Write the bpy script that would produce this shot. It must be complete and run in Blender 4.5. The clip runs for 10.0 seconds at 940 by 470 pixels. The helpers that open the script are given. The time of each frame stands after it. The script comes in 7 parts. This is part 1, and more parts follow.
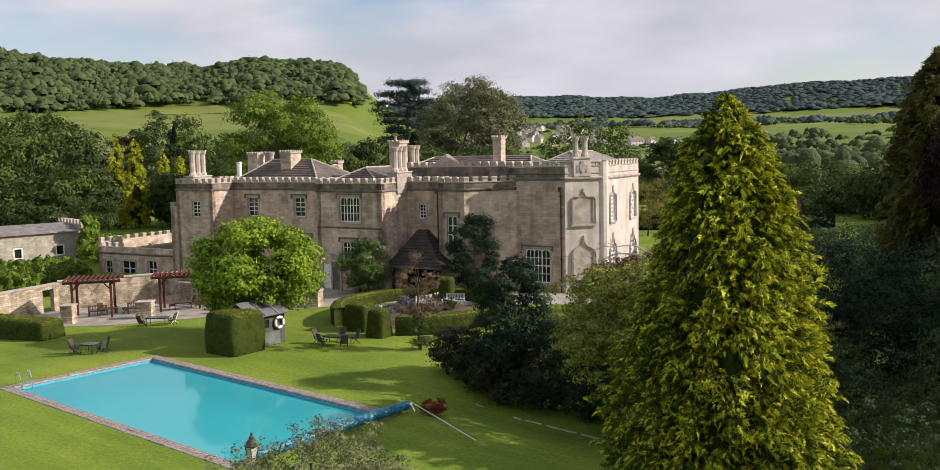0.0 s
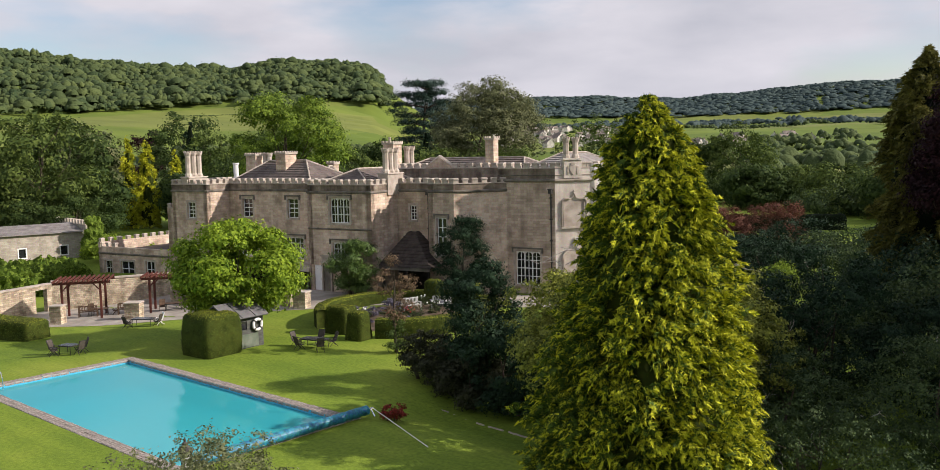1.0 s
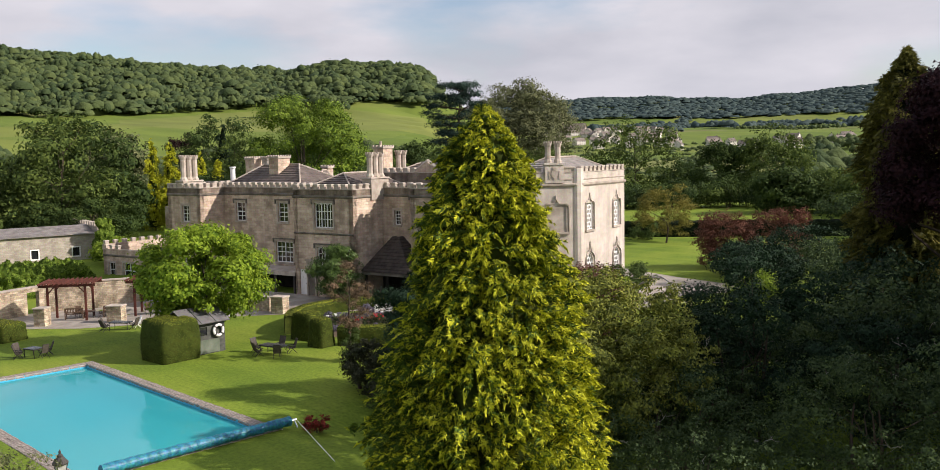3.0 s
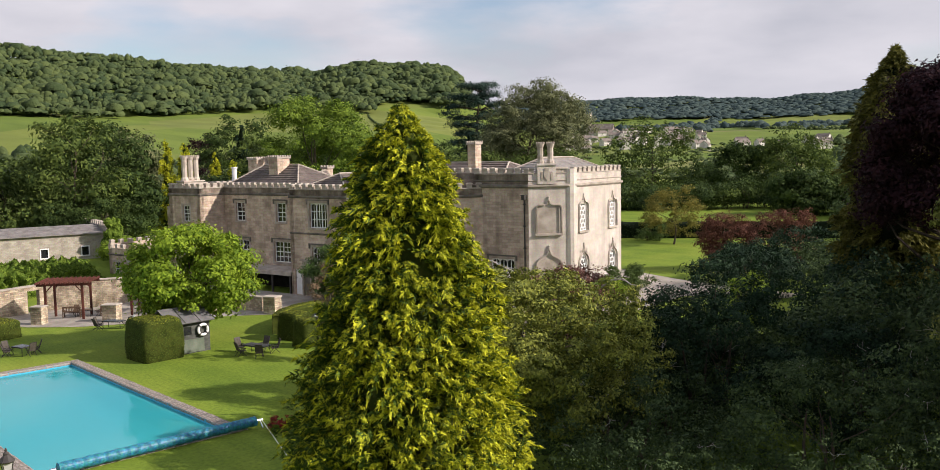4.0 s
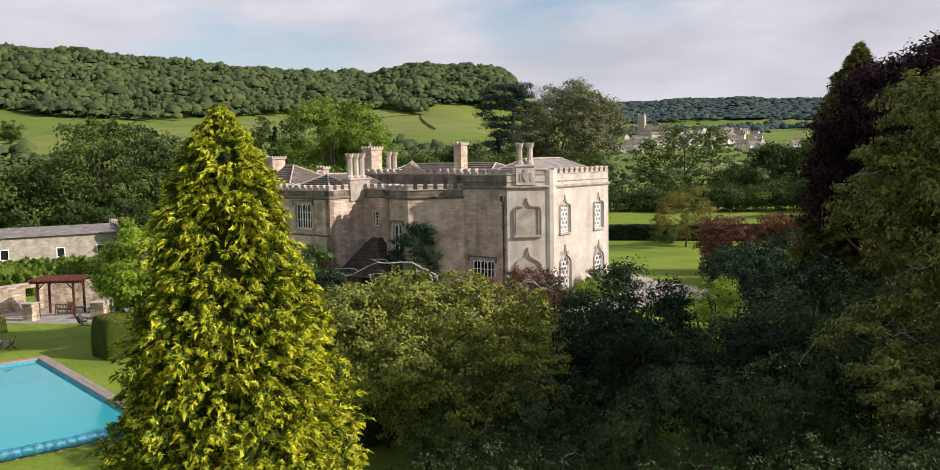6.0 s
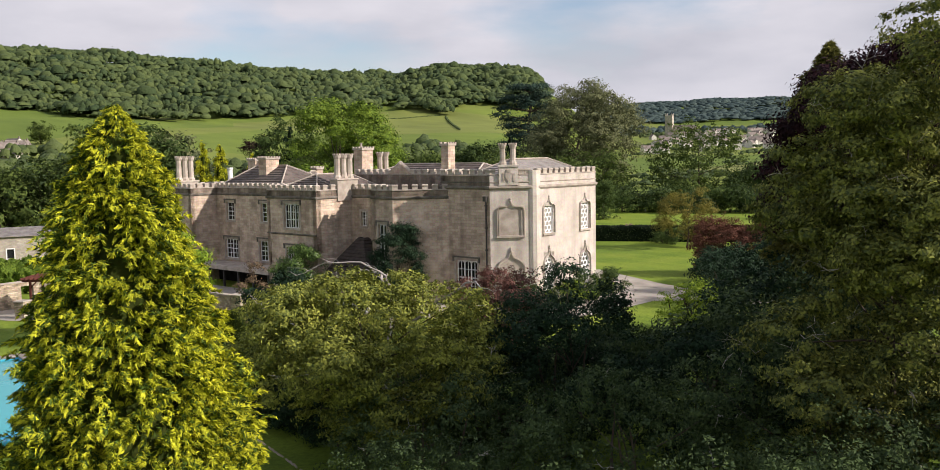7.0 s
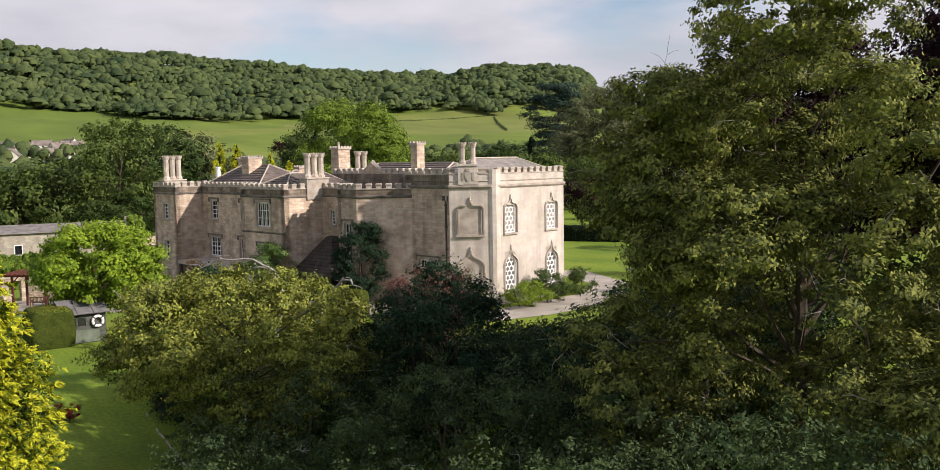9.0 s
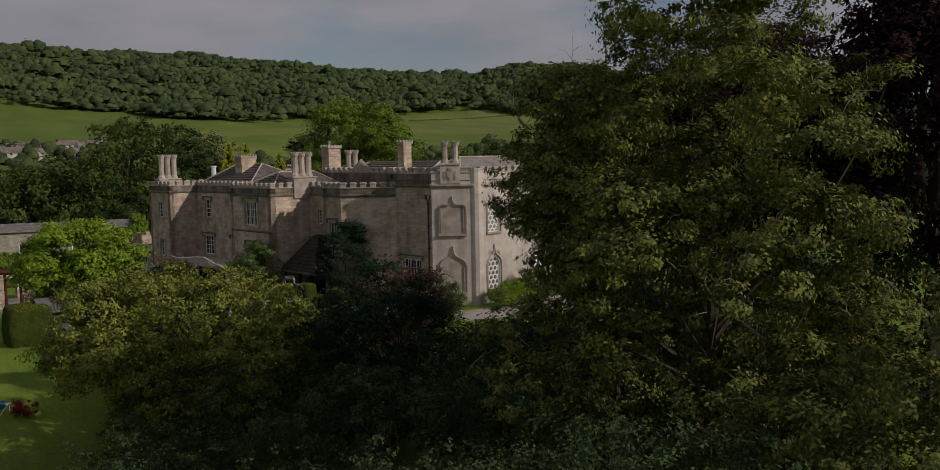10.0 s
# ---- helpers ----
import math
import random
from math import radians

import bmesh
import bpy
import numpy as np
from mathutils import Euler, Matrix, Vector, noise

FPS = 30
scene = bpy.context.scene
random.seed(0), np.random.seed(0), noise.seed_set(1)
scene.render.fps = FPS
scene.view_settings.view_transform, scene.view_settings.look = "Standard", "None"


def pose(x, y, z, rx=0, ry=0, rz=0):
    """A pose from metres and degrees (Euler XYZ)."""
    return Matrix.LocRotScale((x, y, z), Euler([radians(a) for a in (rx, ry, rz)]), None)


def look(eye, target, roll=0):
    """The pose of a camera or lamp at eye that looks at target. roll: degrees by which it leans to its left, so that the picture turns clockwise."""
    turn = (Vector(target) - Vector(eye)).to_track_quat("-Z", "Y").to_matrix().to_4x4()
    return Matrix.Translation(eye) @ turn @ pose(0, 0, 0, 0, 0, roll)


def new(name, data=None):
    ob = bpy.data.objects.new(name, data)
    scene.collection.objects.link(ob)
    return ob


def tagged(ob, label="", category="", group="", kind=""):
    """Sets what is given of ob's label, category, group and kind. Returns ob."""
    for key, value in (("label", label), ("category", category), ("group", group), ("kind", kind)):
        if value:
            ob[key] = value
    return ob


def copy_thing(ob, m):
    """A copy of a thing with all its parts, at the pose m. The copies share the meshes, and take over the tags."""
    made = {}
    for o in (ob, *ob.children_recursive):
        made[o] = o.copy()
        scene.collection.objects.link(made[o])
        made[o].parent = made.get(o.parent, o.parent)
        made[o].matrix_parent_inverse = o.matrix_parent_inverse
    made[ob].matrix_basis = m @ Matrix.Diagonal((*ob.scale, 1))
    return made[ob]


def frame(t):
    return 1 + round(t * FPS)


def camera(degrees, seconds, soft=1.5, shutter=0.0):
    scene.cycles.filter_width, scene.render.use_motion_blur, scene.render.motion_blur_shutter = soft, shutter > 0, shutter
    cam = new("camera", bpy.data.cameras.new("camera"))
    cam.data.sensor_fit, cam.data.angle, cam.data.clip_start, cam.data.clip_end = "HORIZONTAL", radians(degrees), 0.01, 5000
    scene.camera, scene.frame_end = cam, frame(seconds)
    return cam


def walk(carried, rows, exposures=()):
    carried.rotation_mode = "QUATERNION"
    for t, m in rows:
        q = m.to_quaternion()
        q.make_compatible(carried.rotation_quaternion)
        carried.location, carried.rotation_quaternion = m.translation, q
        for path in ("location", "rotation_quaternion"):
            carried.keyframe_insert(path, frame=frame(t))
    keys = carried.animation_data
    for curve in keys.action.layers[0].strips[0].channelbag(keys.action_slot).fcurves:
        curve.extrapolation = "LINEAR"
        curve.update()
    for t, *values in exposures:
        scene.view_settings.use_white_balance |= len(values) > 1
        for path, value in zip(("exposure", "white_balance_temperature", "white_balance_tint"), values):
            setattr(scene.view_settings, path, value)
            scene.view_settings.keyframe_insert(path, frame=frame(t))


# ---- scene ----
cam = camera(54.7, 10.0, soft=0.7)
METRES, EYE, TILT, LEAN, TURN = 34.0, 12.8, 0.0, 0.0, 39.8
ROWS = [
    (0.0, 0.0, 0.0, 0.0, -0.11, -5.4, 1.13),
    (0.5, 0.0453, 0.0098, -0.0011, 0.74, -5.36, 1.11),
    (1.0, 0.0951, 0.0213, 0.0001, 1.64, -5.34, 1.12),
    (1.5, 0.1408, 0.0322, 0.0027, 2.49, -5.3, 1.11),
    (2.0, 0.1889, 0.0435, 0.0048, 3.4, -5.26, 1.1),
    (2.5, 0.2326, 0.0536, 0.0062, 4.24, -5.24, 1.11),
    (4.0, 0.3637, 0.0794, 0.0039, 6.95, -5.15, 1.08),
    (4.5, 0.406, 0.0884, 0.004, 7.81, -5.12, 1.08),
    (5.0, 0.4533, 0.0982, 0.0031, 8.75, -5.09, 1.06),
    (5.5, 0.4977, 0.1076, 0.0015, 9.62, -5.05, 1.05),
    (7.0, 0.6528, 0.1386, -0.0023, 12.32, -4.96, 1.01),
    (7.5, 0.7071, 0.1495, -0.0027, 13.17, -4.94, 1.0),
    (8.0, 0.7662, 0.1624, -0.0024, 14.07, -4.91, 1.0),
    (8.5, 0.8182, 0.1764, -0.0047, 14.9, -4.88, 0.97),
    (9.0, 0.872, 0.1933, -0.0093, 15.78, -4.87, 0.98),
    (9.5, 0.92, 0.2108, -0.0124, 16.59, -4.87, 0.99),
    (10.0, 0.9706, 0.2316, -0.0128, 17.48, -4.87, 0.99),
]
walk(cam, [(t, pose(0, 0, EYE, TILT, LEAN, TURN) @ pose(METRES * x, METRES * y, METRES * z, 90 + pitch, roll, yaw)) for t, x, y, z, yaw, pitch, roll in ROWS],
     exposures=[(0.0, 0.18, 6500, 18), (9.5, 0.18, 6500, 18), (9.7, -0.05, 6500, 18), (10.0, -1.32, 6500, 18)])

# ---- light: sun from the east, bright cloud with some blue ----
SUN_ANGLE, SUN_UP = 35.0, 30.0          # degrees: direction from +x towards +y, and height
world = bpy.data.worlds.new("world")
scene.world = world
world.use_nodes = True
wn, wl = world.node_tree.nodes, world.node_tree.links
wn.clear()
sky = wn.new("ShaderNodeTexSky")
sky.sky_type, sky.sun_disc = "NISHITA", False
sky.sun_elevation, sky.sun_rotation = radians(SUN_UP), radians(90 - SUN_ANGLE)
coord = wn.new("ShaderNodeTexCoord")
squash = wn.new("ShaderNodeMapping")
squash.inputs["Scale"].default_value = (1.6, 1.6, 5.0)
squash.inputs["Location"].default_value = (0.35, 0.1, 0.0)
cloud = wn.new("ShaderNodeTexNoise")
cloud.inputs["Scale"].default_value, cloud.inputs["Detail"].default_value = 1.7, 7.0
cloud.inputs["Roughness"].default_value = 0.52
cover = wn.new("ShaderNodeValToRGB")
cover.color_ramp.elements[0].position, cover.color_ramp.elements[1].position = 0.31, 0.48
tone = wn.new("ShaderNodeTexNoise")
tone.inputs["Scale"].default_value, tone.inputs["Detail"].default_value = 3.0, 5.0
grey = wn.new("ShaderNodeValToRGB")
grey.color_ramp.elements[0].position, grey.color_ramp.elements[1].position = 0.3, 0.7
grey.color_ramp.elements[0].color = (0.545, 0.575, 0.625, 1)
grey.color_ramp.elements[1].color = (0.78, 0.79, 0.82, 1)
blue = wn.new("ShaderNodeVectorMath")
blue.operation = "SCALE"
blue.inputs["Scale"].default_value = 0.14
mixed = wn.new("ShaderNodeMix")
mixed.data_type = "RGBA"
background = wn.new("ShaderNodeBackground")
background.inputs["Strength"].default_value = 0.86
out = wn.new("ShaderNodeOutputWorld")
wl.new(coord.outputs["Generated"], squash.inputs["Vector"])
wl.new(squash.outputs["Vector"], cloud.inputs["Vector"])
wl.new(squash.outputs["Vector"], tone.inputs["Vector"])
# clouds crowd the horizon; overhead, out of view, they thin to cut fill light
up, thin = wn.new("ShaderNodeSeparateXYZ"), wn.new("ShaderNodeMath")
thin.operation, thin.inputs[1].default_value = "MULTIPLY_ADD", -0.12
wl.new(coord.outputs["Generated"], up.inputs["Vector"])
wl.new(up.outputs["Z"], thin.inputs[0])
wl.new(cloud.outputs["Fac"], thin.inputs[2])
wl.new(thin.outputs["Value"], cover.inputs["Fac"])
wl.new(tone.outputs["Fac"], grey.inputs["Fac"])
wl.new(sky.outputs["Color"], blue.inputs[0])
wl.new(cover.outputs["Color"], mixed.inputs["Factor"])
wl.new(blue.outputs["Vector"], mixed.inputs["A"])
wl.new(grey.outputs["Color"], mixed.inputs["B"])
wl.new(mixed.outputs["Result"], background.inputs["Color"])
wl.new(background.outputs["Background"], out.inputs["Surface"])

sun_data = bpy.data.lights.new("sun", "SUN")
sun_data.energy, sun_data.angle, sun_data.color = 5.0, radians(0.6), (1.0, 0.93, 0.82)
sun = new("sun", sun_data)
ca, sa, cu, su = math.cos(radians(SUN_ANGLE)), math.sin(radians(SUN_ANGLE)), math.cos(radians(SUN_UP)), math.sin(radians(SUN_UP))
sun.matrix_world = look((80 * ca * cu, 80 * sa * cu, 80 * su), (0, 0, 0))

# ---- materials ----
def surface(name, dark, light, scale=2.0, rough=0.85, bump=0.2, fine=30.0, spec=0.3, metal=0.0, stain=0.25, axis=(1, 1, 1)):
    """A node material with variation at two scales and a fine relief, in metres of object space."""
    m = bpy.data.materials.new(name)
    m.use_nodes = True
    n, l = m.node_tree.nodes, m.node_tree.links
    b = n["Principled BSDF"]
    tc, mp = n.new("ShaderNodeTexCoord"), n.new("ShaderNodeMapping")
    mp.inputs["Scale"].default_value = axis
    l.new(tc.outputs["Object"], mp.inputs["Vector"])
    big, small = n.new("ShaderNodeTexNoise"), n.new("ShaderNodeTexNoise")
    for t, s in ((big, scale), (small, fine)):
        t.inputs["Scale"].default_value, t.inputs["Detail"].default_value = s, 5.0
        l.new(mp.outputs["Vector"], t.inputs["Vector"])
    ramp = n.new("ShaderNodeValToRGB")
    ramp.color_ramp.elements[0].position, ramp.color_ramp.elements[1].position = 0.3, 0.7
    ramp.color_ramp.elements[0].color, ramp.color_ramp.elements[1].color = (*dark, 1), (*light, 1)
    l.new(big.outputs["Fac"], ramp.inputs["Fac"])
    mix = n.new("ShaderNodeMix")
    mix.data_type, mix.blend_type = "RGBA", "OVERLAY"
    mix.inputs["Factor"].default_value = stain
    l.new(ramp.outputs["Color"], mix.inputs["A"])
    l.new(small.outputs["Color"], mix.inputs["B"])
    hs = n.new("ShaderNodeHueSaturation")
    l.new(mix.outputs["Result"], hs.inputs["Color"])
    info, spread = n.new("ShaderNodeObjectInfo"), n.new("ShaderNodeMapRange")
    spread.inputs["To Min"].default_value, spread.inputs["To Max"].default_value = 0.9, 1.1
    l.new(info.outputs["Random"], spread.inputs["Value"])
    l.new(spread.outputs["Result"], hs.inputs["Value"])
    l.new(hs.outputs["Color"], b.inputs["Base Color"])
    bp = n.new("ShaderNodeBump")
    bp.inputs["Strength"].default_value, bp.inputs["Distance"].default_value = bump, 0.02
    l.new(small.outputs["Fac"], bp.inputs["Height"])
    l.new(bp.outputs["Normal"], b.inputs["Normal"])
    b.inputs["Roughness"].default_value, b.inputs["Metallic"].default_value = rough, metal
    b.inputs["Specular IOR Level"].default_value = spec
    return m


def masonry(name, dark, light, row=0.32, width=0.75, joint=0.35, mortar=(0.22, 0.2, 0.17), bump=0.5, streak=0.6):
    """Coursed stone: blocks in courses that follow the wall, lichen blotches, weather streaks, pitted relief."""
    m = surface(name, dark, light, 0.9, 0.9, 0.35, 14.0, 0.2, 0.0, 0.55)
    n, l = m.node_tree.nodes, m.node_tree.links
    b = n["Principled BSDF"]
    tc = next(x for x in n if x.bl_idname == "ShaderNodeTexCoord")
    # along the wall: the sum of x and y, so that courses show on walls of any direction
    split, comb, add = n.new("ShaderNodeSeparateXYZ"), n.new("ShaderNodeCombineXYZ"), n.new("ShaderNodeMath")
    l.new(tc.outputs["Object"], split.inputs["Vector"])
    l.new(split.outputs["X"], add.inputs[0])
    l.new(split.outputs["Y"], add.inputs[1])
    l.new(add.outputs["Value"], comb.inputs["X"])
    l.new(split.outputs["Z"], comb.inputs["Y"])
    wob, wv = n.new("ShaderNodeTexNoise"), n.new("ShaderNodeVectorMath")
    wob.inputs["Scale"].default_value = 0.8
    wv.operation = "MULTIPLY_ADD"
    wv.inputs[1].default_value = (0.12, 0.05, 0)
    l.new(wob.outputs["Color"], wv.inputs[0])
    l.new(comb.outputs["Vector"], wv.inputs[2])
    l.new(tc.outputs["Object"], wob.inputs["Vector"])
    brick = n.new("ShaderNodeTexBrick")
    brick.inputs["Scale"].default_value = 1.0
    brick.inputs["Row Height"].default_value, brick.inputs["Brick Width"].default_value = row, width
    brick.inputs["Mortar Size"].default_value, brick.inputs["Mortar Smooth"].default_value = 0.012, 0.4
    brick.inputs["Color1"].default_value, brick.inputs["Color2"].default_value = (0.68, 0.66, 0.63, 1), (0.34, 0.32, 0.30, 1)
    brick.inputs["Mortar"].default_value = (0.3, 0.28, 0.25, 1)
    l.new(wv.outputs["Vector"], brick.inputs["Vector"])
    mix = n.new("ShaderNodeMix")
    mix.data_type, mix.blend_type = "RGBA", "OVERLAY"
    mix.inputs["Factor"].default_value = joint
    old = b.inputs["Base Color"].links[0].from_socket
    l.new(old, mix.inputs["A"])
    l.new(brick.outputs["Color"], mix.inputs["B"])
    # rain streaks: noise drawn out downwards
    sm, st, sr = n.new("ShaderNodeMapping"), n.new("ShaderNodeTexNoise"), n.new("ShaderNodeValToRGB")
    sm.inputs["Scale"].default_value = (1.6, 1.6, 0.16)
    l.new(tc.outputs["Object"], sm.inputs["Vector"])
    l.new(sm.outputs["Vector"], st.inputs["Vector"])
    st.inputs["Scale"].default_value, st.inputs["Detail"].default_value = 1.0, 7.0
    sr.color_ramp.elements[0].position, sr.color_ramp.elements[1].position = 0.38, 0.56
    sr.color_ramp.elements[0].color, sr.color_ramp.elements[1].color = (0.45, 0.43, 0.40, 1), (1, 1, 1, 1)
    l.new(st.outputs["Fac"], sr.inputs["Fac"])
    mul = n.new("ShaderNodeMix")
    mul.data_type, mul.blend_type = "RGBA", "MULTIPLY"
    mul.inputs["Factor"].default_value = streak
    l.new(mix.outputs["Result"], mul.inputs["A"])
    l.new(sr.outputs["Color"], mul.inputs["B"])
    l.new(mul.outputs["Result"], b.inputs["Base Color"])
    bp = n.new("ShaderNodeBump")
    bp.inputs["Strength"].default_value, bp.inputs["Distance"].default_value = bump, 0.02
    l.new(brick.outputs["Fac"], bp.inputs["Height"])
    bp.invert = True
    first = b.inputs["Normal"].links[0].from_socket
    l.new(first, bp.inputs["Normal"])
    l.new(bp.outputs["Normal"], b.inputs["Normal"])
    return m


def foliage(name, dark, light, translucent=0.3, rough=0.65, spec=0.09):
    """Leaves: each one its own shade of the two greens, some light passing through."""
    dark, light = (dark[0], dark[1], dark[2] * 1.6), (light[0], light[1], light[2] * 1.45)
    m = bpy.data.materials.new(name)
    m.use_nodes = True
    n, l = m.node_tree.nodes, m.node_tree.links
    b, o = n["Principled BSDF"], n["Material Output"]
    geo, ramp = n.new("ShaderNodeNewGeometry"), n.new("ShaderNodeValToRGB")
    ramp.color_ramp.elements[0].color, ramp.color_ramp.elements[1].color = (*dark, 1), (*light, 1)
    tc, cl, add, half = n.new("ShaderNodeTexCoord"), n.new("ShaderNodeTexNoise"), n.new("ShaderNodeMath"), n.new("ShaderNodeMath")
    cl.inputs["Scale"].default_value, cl.inputs["Detail"].default_value = 0.45, 3.0
    l.new(tc.outputs["Object"], cl.inputs["Vector"])
    l.new(geo.outputs["Random Per Island"], add.inputs[0])
    l.new(cl.outputs["Fac"], add.inputs[1])
    half.operation = "MULTIPLY_ADD"
    half.inputs[1].default_value, half.inputs[2].default_value = 0.75, -0.25
    l.new(add.outputs["Value"], half.inputs[0])
    l.new(half.outputs["Value"], ramp.inputs["Fac"])
    l.new(ramp.outputs["Color"], b.inputs["Base Color"])
    b.inputs["Roughness"].default_value, b.inputs["Specular IOR Level"].default_value = rough, spec
    tr, mix = n.new("ShaderNodeBsdfTranslucent"), n.new("ShaderNodeMixShader")
    l.new(ramp.outputs["Color"], tr.inputs["Color"])
    mix.inputs["Fac"].default_value = translucent
    l.new(b.outputs["BSDF"], mix.inputs[1])
    l.new(tr.outputs["BSDF"], mix.inputs[2])
    l.new(mix.outputs["Shader"], o.inputs["Surface"])
    return m


def glossy(name, colour, rough, metal=0.0, spec=0.5):
    return surface(name, tuple(0.85 * c for c in colour), tuple(min(1, 1.1 * c) for c in colour), 3.0, rough, 0.03, 40.0, spec, metal, 0.1)


def water_material():
    m = bpy.data.materials.new("pool water")
    m.use_nodes = True
    n, l = m.node_tree.nodes, m.node_tree.links
    b, o = n["Principled BSDF"], n["Material Output"]
    clear, mirror, mix = n.new("ShaderNodeBsdfTransparent"), n.new("ShaderNodeBsdfGlossy"), n.new("ShaderNodeMixShader")
    clear.inputs["Color"].default_value = (0.72, 0.97, 0.98, 1)
    mirror.inputs["Roughness"].default_value = 0.03
    fr, no, bp = n.new("ShaderNodeFresnel"), n.new("ShaderNodeTexNoise"), n.new("ShaderNodeBump")
    fr.inputs["IOR"].default_value = 1.33
    no.inputs["Scale"].default_value, no.inputs["Detail"].default_value = 1.6, 4.0
    bp.inputs["Strength"].default_value, bp.inputs["Distance"].default_value = 0.06, 0.05
    tc = n.new("ShaderNodeTexCoord")
    l.new(tc.outputs["Object"], no.inputs["Vector"])
    l.new(no.outputs["Fac"], bp.inputs["Height"])
    l.new(bp.outputs["Normal"], fr.inputs["Normal"])
    l.new(bp.outputs["Normal"], mirror.inputs["Normal"])
    l.new(fr.outputs["Fac"], mix.inputs["Fac"])
    cloudy, murk = n.new("ShaderNodeBsdfDiffuse"), n.new("ShaderNodeMixShader")
    cloudy.inputs["Color"].default_value = (0.065, 0.69, 0.75, 1)
    murk.inputs["Fac"].default_value = 0.5
    l.new(clear.outputs["BSDF"], murk.inputs[1])
    l.new(cloudy.outputs["BSDF"], murk.inputs[2])
    l.new(murk.outputs["Shader"], mix.inputs[1])
    l.new(mirror.outputs["BSDF"], mix.inputs[2])
    l.new(mix.outputs["Shader"], o.inputs["Surface"])
    return m


def pane_material():
    m = glossy("window glass", (0.018, 0.02, 0.022), 0.04, 0.0, 0.7)
    return m


STONE = masonry("weathered limestone", (0.40, 0.318, 0.246), (0.715, 0.588, 0.472), row=0.24, width=0.6, joint=0.55, bump=0.8, streak=0.32)
STAINED = masonry("soot-stained parapet stone", (0.14, 0.112, 0.088), (0.33, 0.28, 0.225), row=0.26, width=0.6, joint=0.5, bump=0.7, streak=0.6)
RENDER = masonry("pale limewashed stone", (0.50, 0.445, 0.385), (0.66, 0.60, 0.535), 0.34, 0.8, 0.16, bump=0.2, streak=0.28)
TRIM = surface("dressed stone", (0.33, 0.28, 0.23), (0.53, 0.47, 0.40), 1.4, 0.9, 0.3, 18.0, 0.2, 0, 0.4)
DARKTRIM = surface("lichened stone moulding", (0.10, 0.09, 0.075), (0.24, 0.215, 0.18), 1.2, 0.95, 0.4, 14.0, 0.15, 0, 0.5)
RUBBLE = masonry("sunlit rubble wall", (0.30, 0.25, 0.18), (0.64, 0.56, 0.43), 0.17, 0.36, 0.85, bump=1.0, streak=0.45)
COTTAGE = masonry("cottage rubble stone", (0.34, 0.31, 0.26), (0.5, 0.46, 0.39), 0.2, 0.42, 0.45, bump=0.6, streak=0.2)
SLATE = surface("stone roof slate", (0.085, 0.068, 0.06), (0.175, 0.145, 0.128), 1.5, 0.8, 0.4, 12.0, 0.3, 0, 0.5)
TILE = surface("dark porch tile", (0.03, 0.023, 0.02), (0.075, 0.06, 0.05), 2.0, 0.8, 0.4, 12.0, 0.3, 0, 0.5)
WHITE = surface("white paint", (0.74, 0.735, 0.72), (0.84, 0.835, 0.82), 2.0, 0.5, 0.05, 40.0, 0.4, 0, 0.1)
PANE = pane_material()
PANE_BLIND = glossy("window glass over drawn cream blinds", (0.36, 0.34, 0.30), 0.08, 0.0, 0.5)
PANE_SHADED = glossy("window glass over half-drawn grey blinds", (0.17, 0.165, 0.15), 0.06, 0.0, 0.6)
IRON = surface("cast iron", (0.03, 0.028, 0.026), (0.07, 0.062, 0.055), 4.0, 0.6, 0.2, 30.0, 0.4)
# Near-black that stands in for unlit rooms, porch depths and the shed's inside.
DARK = surface("painted interior shade", (0.012, 0.011, 0.01), (0.03, 0.027, 0.024), 2.0, 0.95, 0.1, 10.0, 0.1)
BARK = surface("bark", (0.035, 0.028, 0.021), (0.10, 0.08, 0.06), 3.0, 0.95, 0.8, 14.0, 0.15, 0, 0.5, (1, 1, 0.3))
DEAD = surface("bleached dead wood", (0.26, 0.235, 0.21), (0.46, 0.43, 0.4), 3.0, 0.9, 0.5, 14.0, 0.15, 0, 0.4, (1, 1, 0.3))

# ---- tools ----
def thing(name, label, category, m=None, group="", kind=""):
    """An empty at the base of a thing, the parent of its parts."""
    ob = new(name)
    ob.empty_display_size = 0.2
    if m is not None:
        ob.matrix_basis = m
    return tagged(ob, label, category, group, kind)


def part(name, bm, material, parent=None, label=""):
    """Links a bmesh as one mesh object under a thing or a part."""
    me = bpy.data.meshes.new(name)
    bm.to_mesh(me)
    bm.free()
    me.materials.append(material)
    ob = new(name, me)
    ob.parent = parent
    return tagged(ob, label) if label else ob


def raw(name, verts, faces, material, parent=None, label="", smooth=False):
    """A mesh object from arrays: verts n x 3, faces n x k (all of one size)."""
    verts, faces = np.asarray(verts, np.float32), np.asarray(faces, np.int32)
    me = bpy.data.meshes.new(name)
    me.vertices.add(len(verts))
    me.vertices.foreach_set("co", verts.ravel())
    k = faces.shape[1]
    me.loops.add(faces.size)
    me.loops.foreach_set("vertex_index", faces.ravel())
    me.polygons.add(len(faces))
    me.polygons.foreach_set("loop_start", np.arange(0, faces.size, k, dtype=np.int32))
    me.update(calc_edges=True)
    if smooth:
        me.polygons.foreach_set("use_smooth", np.ones(len(faces), bool))
    me.materials.append(material)
    ob = new(name, me)
    ob.parent = parent
    return tagged(ob, label) if label else ob


